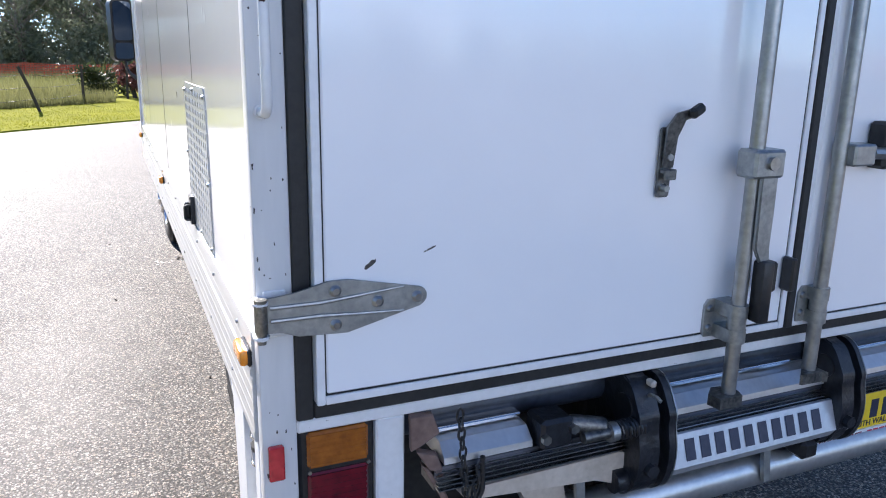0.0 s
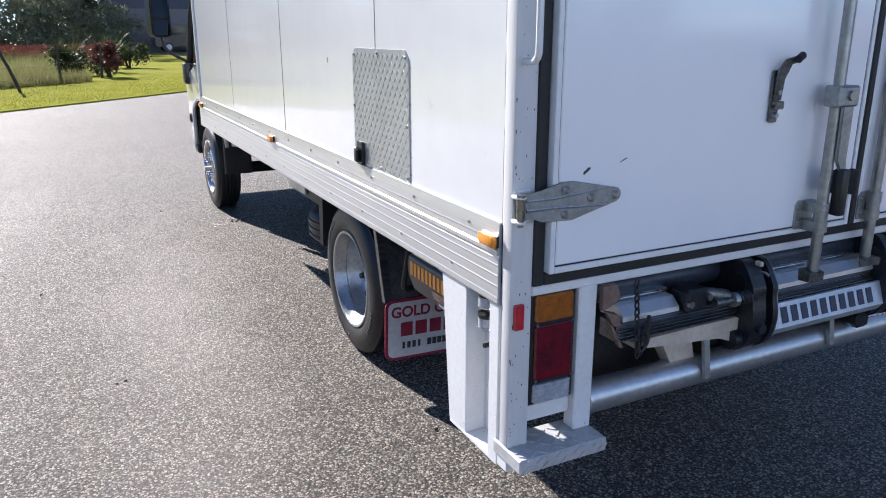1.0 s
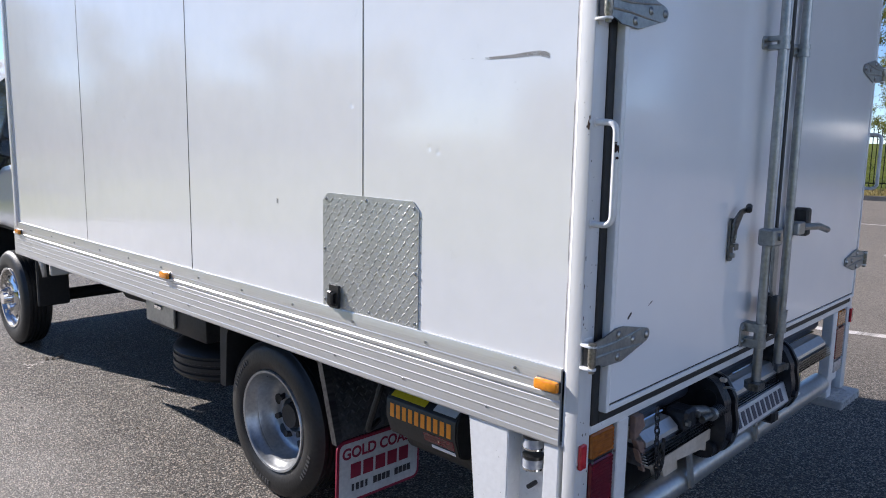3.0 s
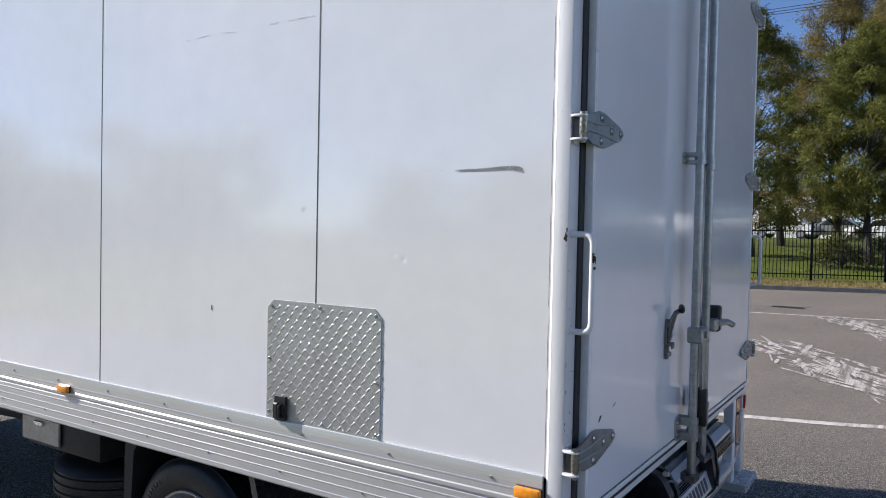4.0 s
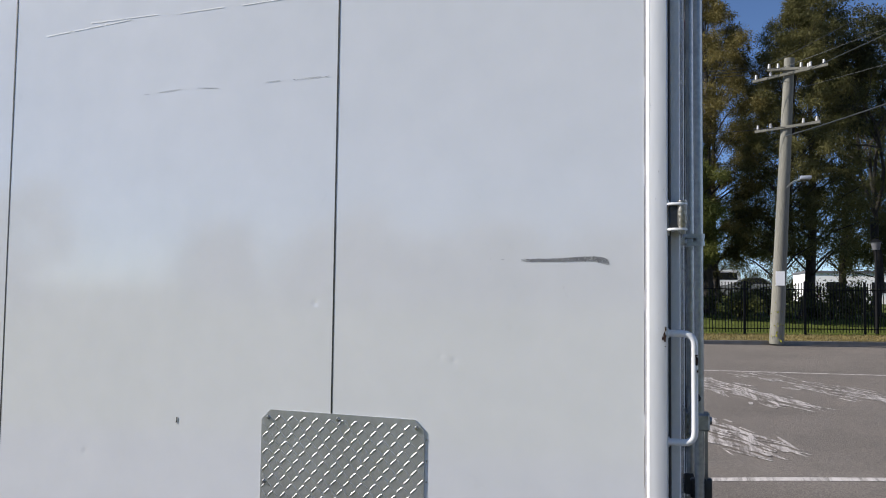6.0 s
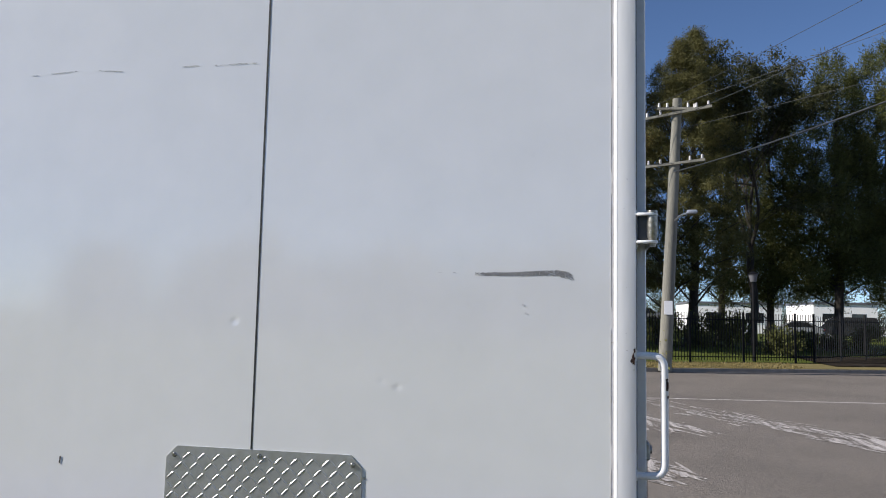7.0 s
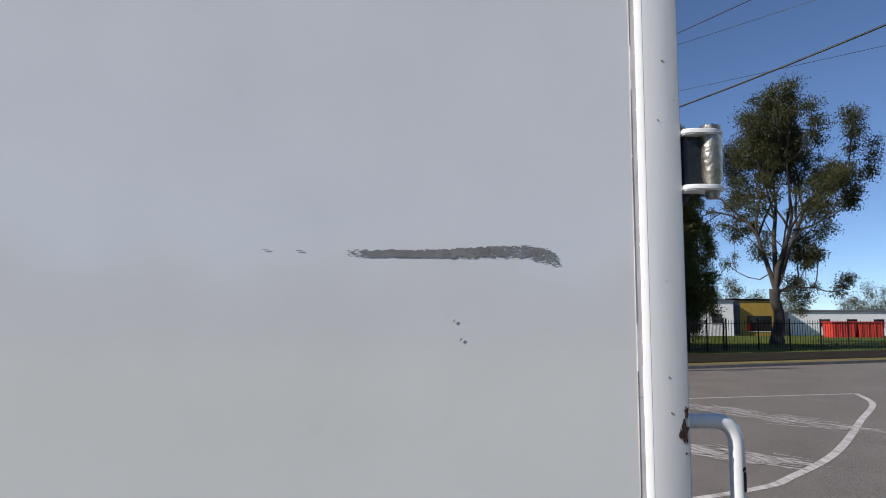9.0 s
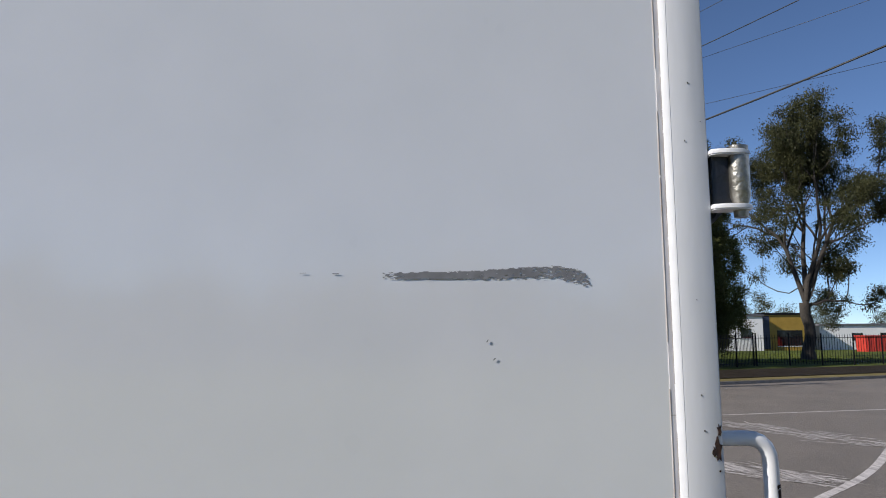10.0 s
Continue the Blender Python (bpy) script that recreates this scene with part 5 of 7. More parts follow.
word_blocks("brand_word", 5, pose(0.385, 1.2298, 0.278, 90, 0, 0), 0.34, 0.062, M_MAROON, flap, "broad")
for k, wd in enumerate((0.016, 0.022, 0.022, 0.016, 0, 0.028, 0.028, 0.028, 0.028, 0, 0.028, 0.028, 0.028, 0.028)):
    if wd:
        part("number_bar", obox(bmesh.new(), pose(0.235 + k * 0.0245, 1.2300, 0.205, 90, 0, 0), wd * 0.72, 0.030, 0.0012), M_DARKPRINT, flap)
# the flap hangs askew from its outer corner
ASKEW = pose(0.150, 0, 0.415) @ pose(0, 0, 0, 0, 1.5, 0) @ pose(-0.150, 0, -0.415)
for ob in [flap] + list(flap.children):
    ob.data.transform(ASKEW)

# tail-lift control unit below the side rail
ol = [(0.165, 0.757), (0.112, 0.722), (0.104, 0.705), (0.104, 0.650), (0.128, 0.580), (0.190, 0.555), (0.330, 0.540), (0.50, 0.540), (0.50, 0.757)]
bm = prism(bmesh.new(), [(x, 0.542, z) for x, z in ol], (0, 0.350, 0))
bmesh.ops.bevel(bm, geom=list(bm.edges), offset=0.006, segments=2, affect="EDGES")
unit = part("lift_control_unit", bm, M_BLACK, truck, "black tail-lift pump unit with yellow label", 40)
part("pump_body", cyl(bmesh.new(), (0.25, 0.53, 0.565), (0.25, 0.86, 0.565), 0.07, 20), M_STEEL_BLK, unit, "", 40)


def top_sticker(y0, y1, mat, label):
    a, b = Vector((0.1135, 0, 0.7242)), Vector((0.158, 0, 0.7535))
    part("sticker", prism(bmesh.new(), [(a.x, y0, a.z), (a.x, y1, a.z), (b.x, y1, b.z), (b.x, y0, b.z)], (-0.0008, 0, 0.0012)), mat, unit, label)


top_sticker(0.70, 0.872, M_YELLOW, "yellow warning sticker")
top_sticker(0.556, 0.66, M_WHITE_PRINT, "pale reflective sticker")
word_blocks("brand_word", 10, pose(0.1030, 0.716, 0.676, 90, 0, -90), 0.31, 0.050, M_ORANGE_PRINT, unit)
part("sticker", prism(bmesh.new(), [(0.1075, 0.56, 0.640), (0.1075, 0.70, 0.640), (0.118, 0.70, 0.606), (0.118, 0.56, 0.606)], (-0.0015, 0, -0.0005)), M_REDLENS, unit, "faded red sticker")
part("sticker", prism(bmesh.new(), [(0.1205, 0.56, 0.598), (0.1205, 0.67, 0.598), (0.1245, 0.67, 0.586), (0.1245, 0.56, 0.586)], (-0.0015, 0, -0.0005)), M_WHITE_PRINT, unit)
part("cable", tube(bmesh.new(), arc([(0.17, 0.96, 0.80), (0.14, 0.96, 0.72), (0.15, 1.05, 0.52), (0.3, 1.15, 0.5)], 0.05), 0.012, 8), M_RUBBER, truck)
part("hanger", box(bmesh.new(), 0.2, 0.45, 0.62, 0.66, 0.74, 0.83), M_STEEL_BLK, unit)

# ---- tail lift at the rear ----
lift = part("lift_tube", cyl(bmesh.new(), (0.285, 0.115, 0.79), (W - 0.285, 0.115, 0.79), 0.045, 20), M_NAVY_STEEL, truck, "dark painted lift torsion tube")
part("lift_backing", box(bmesh.new(), 0.275, W - 0.275, 0.20, 0.22, 0.36, 0.84), M_STEEL_BLK, truck)
for x0, x1 in ((0.350, 0.555), (0.91, 1.42), (1.56, 2.02)):
    deck = part("platform_edge", prism(bmesh.new(), [(x0, -0.014, 0.728), (x0, -0.012, 0.742), (x0, 0.016, 0.766), (x0, 0.085, 0.770), (x0, 0.085, 0.728)], (x1 - x0, 0, 0)), M_ALU, truck, "bright folded aluminium platform edge")
    part("platform_edge_lip", box(bmesh.new(), x0, x1, 0.040, 0.085, 0.771, 0.783, 0.003), M_CHROME, deck)
for x0, x1 in ((0.33, 0.80), (0.91, 1.42), (1.56, 2.05)):
    bm = bmesh.new()
    for k in range(5):
        box(bm, x0, x1, -0.022 - 0.003 * k, -0.0105, 0.716 - k * 0.0085, 0.7185 - k * 0.0085)
    edge = part("ribbed_edge", box(bmesh.new(), x0, x1, -0.010, 0.06, 0.672, 0.724), M_DARKALU, truck, "dark ribbed platform edge")
    part("rib", bm, M_CHROMERIM, edge, "bright worn rib edges")


def softened(ol, times=2):
    """Cuts the corners of a closed outline."""
    for _ in range(times):
        ol = [q for (a, b), (c, d) in zip(ol, ol[1:] + ol[:1]) for q in ((a * 0.75 + c * 0.25, b * 0.75 + d * 0.25), (a * 0.25 + c * 0.75, b * 0.25 + d * 0.75))]
    return ol


def lift_bracket(x, w):
    ol = [(-0.062, 0.735), (-0.075, 0.68), (-0.066, 0.61), (-0.035, 0.565), (0.02, 0.545), (0.07, 0.57), (0.10, 0.65), (0.10, 0.79), (0.06, 0.838), (0.0, 0.846), (-0.030, 0.826), (-0.050, 0.79), (-0.064, 0.765)]
    ol = softened(ol)
    bm = prism(bmesh.new(), [(x, y, z) for y, z in ol], (w * 0.52, 0, 0))
    bmesh.ops.bevel(bm, geom=list(bm.edges), offset=0.004, segments=2, affect="EDGES")
    b = part("lift_bracket", bm, M_GREASE, truck, "black greasy lift bracket", 40)
    plate = [(y * 1.02 - 0.004, z) for y, z in ol]
    part("side_plate", prism(bmesh.new(), [(x + w * 0.74, y, z) for y, z in plate], (w * 0.16, 0, 0)), M_GREASE, b)
    part("bright_edge", prism(bmesh.new(), [(x + w * 0.92, y * 1.01, z) for y, z in plate], (w * 0.03, 0, 0)), M_HINGESTEEL, b, "rubbed bright plate edge")
    part("eye", cyl(bmesh.new(), (x - 0.004, -0.005, 0.775), (x + 0.004, -0.005, 0.775), 0.030, 20), M_BLACK, b, "dark bored eye")
    part("pivot_pin", cyl(bmesh.new(), (x - 0.03, -0.02, 0.60), (x + w + 0.012, -0.02, 0.60), 0.028, 16), M_GREASE, b)
    part("spacer", cyl(bmesh.new(), (x + w * 0.4, 0.02, 0.78), (x + w * 0.8, 0.02, 0.78), 0.045, 16), M_GREASE, b)
    part("bolt", cyl(bmesh.new(), (x + w * 0.3, -0.058, 0.645), (x + w * 0.3, -0.086, 0.645), 0.016, 8), M_GREASE, b)
    return b


lb = lift_bracket(0.795, 0.105)
lift_bracket(1.425, 0.082)
part("hose_clip", tube(bmesh.new(), [(0.822 + 0.012 * math.sin(a), -0.03 + 0.055 * math.cos(a) - 0.03, 0.74 + 0.075 * math.sin(a)) for a in [radians(d) for d in range(-40, 120, 15)]], 0.0045, 6), M_GALV, truck)
part("grease_nipple", box(bmesh.new(), 0.835, 0.850, -0.045, -0.020, 0.826, 0.842, 0.004), M_TAN, truck)
spring = part("pivot_bolt", cyl(bmesh.new(), (0.66, -0.045, 0.742), (0.83, -0.045, 0.742), 0.013, 14), M_OLDSTEEL, truck, "greasy pivot bolt with spring")
part("nut", cyl(bmesh.new(), (0.726, -0.045, 0.742), (0.744, -0.045, 0.742), 0.022, 18), M_HINGESTEEL, spring, "pale plastic collar")
part("spring", tube(bmesh.new(), [(0.748 + 0.07 * k / 60, -0.045 + 0.020 * math.cos(k * 0.75), 0.742 + 0.020 * math.sin(k * 0.75)) for k in range(61)], 0.0036, 6), M_GREASE, spring)
part("clevis", box(bmesh.new(), 0.565, 0.645, -0.035, 0.04, 0.722, 0.790, 0.008), M_GREASE, truck)
for x, z in ((0.572, 0.752), (0.640, 0.765)):
    part("bolt", cyl(bmesh.new(), (x, -0.034, z), (x, -0.046, z), 0.011, 6), M_ZINC, truck)
part("hydraulic_rod", tube(bmesh.new(), [(0.635, -0.02, 0.772), (0.645, -0.02, 0.768), (0.72, -0.03, 0.752), (0.728, -0.03, 0.750)], 0.022, 14, [0.012, 0.020, 0.020, 0.014]), M_OLDSTEEL, truck, "dark worn hydraulic ram end")
for pts in (((0.276, 0.845), (0.325, 0.842), (0.340, 0.800), (0.300, 0.780), (0.278, 0.770)), ((0.290, 0.768), (0.335, 0.752), (0.352, 0.708), (0.318, 0.722)), ((0.300, 0.738), (0.318, 0.722), (0.362, 0.648), (0.345, 0.652))):
    blk = prism(bmesh.new(), [(x, -0.012, z) for x, z in pts], (0.004, 0.022, 0))
    bmesh.ops.bevel(blk, geom=list(blk.edges), offset=0.002, segments=1, affect="EDGES")
    part("end_block", blk, M_COPPER, truck, "pinkish bare end block")
bar = part("maker_bar", prism(bmesh.new(), [(0.902, -0.040, 0.694), (0.902, -0.066, 0.622), (0.902, -0.050, 0.598), (0.902, -0.03, 0.598), (0.902, -0.03, 0.694)], (0.580, 0, 0)), M_SILVERBAR, truck, "silver bar with dark maker's name")
word_blocks("brand_word", 10, pose(1.158, -0.0545, 0.6580, 90 - 20, 0, 0), 0.45, 0.050, M_NAVY_PRINT, bar)
part("tan_arm", prism(bmesh.new(), [(0.38, -0.02, 0.664), (0.78, -0.02, 0.670), (0.90, -0.02, 0.630), (0.93, -0.02, 0.575), (0.86, -0.02, 0.560), (0.72, -0.02, 0.612), (0.40, -0.02, 0.640)], (0, 0.06, 0)), M_TAN, truck, "tan painted lift arm")
part("gusset", prism(bmesh.new(), [(0.53, 0.04, 0.645), (0.66, 0.04, 0.645), (0.70, 0.04, 0.48), (0.60, 0.04, 0.52)], (0, 0.05, 0)), M_TAN, truck, "tan steel gusset")
bumper = part("rear_bar", cyl(bmesh.new(), (0.270, 0.050, 0.488), (W - 0.270, 0.050, 0.488), 0.049, 28), M_BAR, truck, "galvanised round rear under-run bar", 60)
for x in (0.695, 1.262):
    part("strap", obox(bmesh.new(), pose(x, 0.000, 0.556, -8, 0, 0), 0.022, 0.012, 0.15), M_GALV, bumper)
part("arm", box(bmesh.new(), 0.80, 0.86, 0.09, 0.5, 0.45, 0.62), M_STEEL_BLK, bumper)
part("arm", box(bmesh.new(), 1.60, 1.66, 0.09, 0.5, 0.45, 0.62), M_STEEL_BLK, bumper)
chain = part("safety_chain", bmesh.new(), M_GALV, truck, "dark hanging safety chain")
def chain_link(p, flat):
    pts = [(0.007 * math.cos(a) if flat else 0.0, 0.0 if flat else 0.007 * math.cos(a), 0.014 * math.sin(a)) for a in [2 * math.pi * k / 12 for k in range(13)]]
    part("link", tube(bmesh.new(), [Vector(p) + Vector(q) for q in pts], 0.0028, 5), M_STEEL_BLK, chain)


for k in range(11):
    chain_link((0.375 + 0.002 * k, -0.03, 0.842 - 0.021 * k), k % 2 == 0)
for k in range(5):
    chain_link((0.405 + 0.004 * k, -0.032, 0.640 + 0.019 * k), k % 2 == 0)
part("hook", tube(bmesh.new(), arc([(0.428, -0.03, 0.74), (0.430, -0.03, 0.66), (0.408, -0.03, 0.632), (0.39, -0.03, 0.65)], 0.015), 0.006, 8), M_STEEL_BLK, chain)

# number plate below the maker's bar
plate = part("number_plate", box(bmesh.new(), 1.465, 1.835, 0.026, 0.030, 0.518, 0.653, 0.001), M_YELLOW, truck, "yellow number plate with plain bars")
for k in range(6):
    part("number_bar", obox(bmesh.new(), pose(1.530 + k * 0.048 + (0.02 if k > 2 else 0), 0.0255, 0.591, 90, 0, 0), 0.03, 0.056, 0.001), M_NAVY_PRINT, plate)
lettering("state_print", "NEW SOUTH WALES", 0.026, pose(1.655, 0.0252, 0.549, 90, 0, 0), M_NAVY_PRINT, plate)
part("dealer_strip", box(bmesh.new(), 1.470, 1.840, 0.020, 0.028, 0.505, 0.535, 0.002), M_WHITE_PRINT, plate)
part("plate_holder", box(bmesh.new(), 1.420, 1.860, 0.030, 0.036, 0.495, 0.643, 0.003), M_GALV, plate)
lettering("dealer_print", "GOLD COAST", 0.027, pose(1.565, 0.0195, 0.520, 90, 0, 0), M_MAROON, plate)
word_blocks("brand_word", 5, pose(1.730, 0.0195, 0.520, 90, 0, 0), 0.12, 0.019, M_REDPRINT, plate, "broad")
part("plate_lamp", box(bmesh.new(), 1.350, 1.410, -0.040, 0.03, 0.530, 0.585, 0.012), M_BLACK, plate)

# ---- cab ----
CX0, CX1 = 0.20, W - 0.20


def cab_section(y):
    """Half profile of the cab wall (inset from the side, height) at a place along it: slight tumblehome above the sill."""
    return [(0.00, 0.50), (-0.012, 0.80), (-0.015, 1.10), (-0.004, 1.38), (0.05, 1.80), (0.10, 2.10), (0.16, 2.20)]


# side wall as one sheet with wheel arch and window cut from its outline
def cab_x(z, s=1):
    prof = cab_section(0)
    for (a, za), (b, zb) in zip(prof, prof[1:]):
        if z <= zb:
            u = a + (b - a) * (z - za) / (zb - za)
            break
    else:
        u = prof[-1][0]
    return CX0 + u if s == 1 else CX1 - u


def front_y(z):
    """The cab's front face leans back above the bumper."""
    return 6.230 if z < 1.0 else 6.230 - (z - 1.0) * 0.30


def wall_strip(bm, s, lower, upper, n=26, m=10):
    """Fills between two height curves over y with the cab's section."""
    grid = []
    for i in range(n + 1):
        y = lower[0][0] + (lower[-1][0] - lower[0][0]) * i / n
        z0, z1 = ramp_at(y, lower), ramp_at(y, upper)
        col = []
        for j in range(m + 1):
            z = z0 + (z1 - z0) * j / m
            col.append(bm.verts.new((cab_x(z, s), min(y, front_y(z)), z)))
        grid.append(col)
    for a, b in zip(grid, grid[1:]):
        for j in range(m):
            if (a[j].co - b[j].co).length > 1e-6 or (a[j + 1].co - b[j + 1].co).length > 1e-6:
                bm.faces.new((a[j], a[j + 1], b[j + 1], b[j]))
    return bm


ARCH = [(4.56, 0.62), (4.590, 0.62), (4.630, 0.76), (4.730, 0.86), (4.890, 0.915), (5.330, 0.925), (5.720, 0.90), (5.960, 0.82), (6.070, 0.70), (6.110, 0.42), (6.230, 0.42)]
SILL = [(4.56, 1.46), (4.870, 1.42), (5.270, 1.36), (5.570, 1.24), (5.870, 1.16), (6.230, 1.12)]
cab = part("cab_shell", box(bmesh.new(), CX0 + 0.18, CX1 - 0.18, 4.56, 5.570, 2.17, 2.235, 0.02, 2), M_CABWHITE, truck, "white tilt cab")
for s in (1, -1):
    low = part("cab_side", wall_strip(bmesh.new(), s, ARCH, SILL), M_CABWHITE, cab, "", 60)
    solid = low.modifiers.new("thickness", "SOLIDIFY")
    solid.thickness, solid.offset = 0.03, -1 if s == 1 else 1
    part("side_window", wall_strip(bmesh.new(), s, [(4.850, 1.455), (4.870, 1.42), (5.270, 1.36), (5.570, 1.24), (5.910, 1.16)], [(4.850, 2.06), (5.170, 2.06), (5.570, 2.03), (5.910, 1.86)], 14, 8), M_GLASS_DARK, cab, "dark tinted side window", 60)
    part("pillar", wall_strip(bmesh.new(), s, [(4.56, 1.46), (4.850, 1.455)], [(4.56, 2.2), (4.850, 2.2)], 4, 8), M_CABWHITE, cab, "", 60)
    part("roof_edge", wall_strip(bmesh.new(), s, [(4.850, 2.06), (5.170, 2.06), (5.570, 2.03), (5.930, 1.86)], [(4.850, 2.2), (5.930, 2.2)], 10, 4), M_CABWHITE, cab, "", 60)
    X = (lambda u: u) if s == 1 else (lambda u: W - u)
    part("a_pillar", tube(bmesh.new(), [(X(0.190), 6.170, 1.13), (X(0.225), 6.010, 1.62), (X(0.265), 5.910, 1.96), (X(0.335), 5.790, 2.18)], 0.035, 10), M_BLACK, cab, "black windscreen pillar", 60)
    part("arch_liner", box(bmesh.new(), min(X(0.225), X(0.705)), max(X(0.225), X(0.705)), 4.570, 6.08, 0.88, 0.93, 0.02), M_BLACK, cab)
    part("arch_liner", box(bmesh.new(), min(X(0.205), X(0.655)), max(X(0.205), X(0.655)), 6.080, 6.110, 0.36, 0.88, 0.01), M_BLACK, cab)
    part("entry_step", box(bmesh.new(), min(X(0.22), X(0.55)), max(X(0.22), X(0.55)), 5.80, 6.08, 0.40, 0.50, 0.02), M_BLACK, cab)
    part("mudguard", box(bmesh.new(), min(X(0.185), X(0.405)), max(X(0.185), X(0.405)), 4.735, 4.765, 0.37, 0.88, 0.01), M_RUBBER, cab)
    part("step_edge", box(bmesh.new(), min(X(0.187), X(0.275)), max(X(0.187), X(0.275)), 6.080, 6.200, 0.36, 0.45, 0.015), M_BLACK, cab)
    ind = part("side_indicator", box(bmesh.new(), min(X(0.150), X(0.191)), max(X(0.150), X(0.191)), 6.120, 6.190, 0.66, 0.75, 0.007), M_BLACK, cab)
    part("lens", box(bmesh.new(), min(X(0.145), X(0.155)), max(X(0.145), X(0.155)), 6.130, 6.180, 0.67, 0.74, 0.004), M_REDLENS, ind)
    part("door_handle", box(bmesh.new(), min(X(0.170), X(0.195)), max(X(0.170), X(0.195)), 4.590, 4.590, 1.28, 1.34, 0.012, 2), M_BLACK, cab)
    bm = bmesh.new()
    tube(bm, [(X(cab_x(z) - 0.001), y, z) for y, z in ((5.520, 0.90), (5.590, 0.98), (5.630, 1.10), (5.610, 1.22))] if s == 1 else [(cab_x(z, -1) + 0.001, y, z) for y, z in ((5.520, 0.90), (5.590, 0.98), (5.630, 1.10), (5.610, 1.22))], 0.004, 6)
    tube(bm, [(cab_x(z, s), 4.850, z) for z in (0.70, 0.9, 1.1, 1.3, 1.44)], 0.004, 6)
    part("door_gap", bm, M_BLACK, cab)
    mirror = part("door_mirror", prism(bmesh.new(), [(X(x), 6.070, z) for x, z in rounded(-0.150, 0.040, 1.455, 1.975, 0.05)], (0, 0.09, 0)), M_BLACK, truck, "tall black door mirror on a bent arm", 40)
    part("mirror_glass", prism(bmesh.new(), [(X(x), 6.066 - 0.01 * (z - 1.455), z) for x, z in rounded(-0.132, 0.022, 1.63, 1.955, 0.03)], (0, 0.003, 0)), M_MIRROR, mirror)
    part("mirror_glass", prism(bmesh.new(), [(X(x), 6.066 - 0.01 * (z - 1.455), z) for x, z in rounded(-0.132, 0.022, 1.475, 1.61, 0.03)], (0, 0.003, 0)), M_MIRROR, mirror)
    swing = pose(X(-0.055), 6.115, 0) @ pose(0, 0, 0, 0, 0, 20 * s) @ pose(-X(-0.055), -6.115, 0)
    for ob in [mirror] + list(mirror.children):
        ob.data.transform(swing)
    part("mirror_arm", tube(bmesh.new(), arc([(X(-0.030), 6.130, 1.95), (X(-0.025), 6.130, 2.13), (X(0.155), 6.070, 2.17), (X(0.315), 5.990, 2.12)], 0.06), 0.014, 8), M_BLACK, mirror, "", 60)
    part("mirror_arm", tube(bmesh.new(), arc([(X(-0.045), 6.130, 1.48), (X(-0.025), 6.130, 1.36), (X(0.075), 6.110, 1.28), (X(0.160), 6.070, 1.24), (X(0.170), 6.050, 1.15)], 0.04), 0.014, 8), M_BLACK, mirror, "", 60)
    part("arm_mount", box(bmesh.new(), min(X(0.115), X(0.200)), max(X(0.115), X(0.200)), 5.990, 6.120, 1.03, 1.22, 0.02, 2), M_BLACK, mirror)
    part("arm_mount", box(bmesh.new(), min(X(0.255), X(0.355)), max(X(0.255), X(0.355)), 5.930, 6.030, 2.07, 2.17, 0.02, 2), M_BLACK, mirror)
part("cab_back", box(bmesh.new(), CX0 + 0.02, CX1 - 0.02, 4.56, 4.59, 0.62, 2.18, 0.01), M_CABWHITE, cab)
bm = bmesh.new()
pts = [(6.230, 0.42), (6.230, 1.0), (6.200, 1.12)]
prism(bm, [(CX0, y, z) for y, z in pts] + [(CX0, 6.130, 1.12), (CX0, 6.130, 0.42)], (CX1 - CX0, 0, 0))
part("cab_front", bm, M_CABWHITE, cab)
part("windscreen", prism(bmesh.new(), [(CX0 + 0.03, 6.170, 1.14), (CX1 - 0.03, 6.170, 1.14), (CX1 - 0.15, 5.820, 2.17), (CX0 + 0.15, 5.820, 2.17)], (0, -0.006, 0)), M_GLASS_DARK, cab, "dark windscreen glass")
part("bumper", box(bmesh.new(), CX0 - 0.02, CX1 + 0.02, 6.170, 6.310, 0.36, 0.62, 0.03, 2), M_CABWHITE, cab)
part("cab_roof", prism(bmesh.new(), [(CX0 + 0.15, 4.56, 2.19), (CX0 + 0.17, 5.570, 2.22), (CX0 + 0.20, 5.830, 2.18), (CX1 - 0.20, 5.830, 2.18), (CX1 - 0.17, 5.570, 2.22), (CX1 - 0.15, 4.56, 2.19)], (0, 0, 0.02)), M_CABWHITE, cab)
part("visor", box(bmesh.new(), CX0 + 0.16, CX1 - 0.16, 5.790, 5.970, 2.12, 2.17, 0.015), M_BLACK, cab)
part("seat", box(bmesh.new(), 0.45, 0.95, 4.570, 5.070, 0.95, 1.75, 0.08, 2), M_GREYTRIM, cab)
part("cab_floor", box(bmesh.new(), CX0 + 0.05, CX1 - 0.05, 4.60, 6.120, 0.86, 0.95), M_STEEL_BLK, cab)

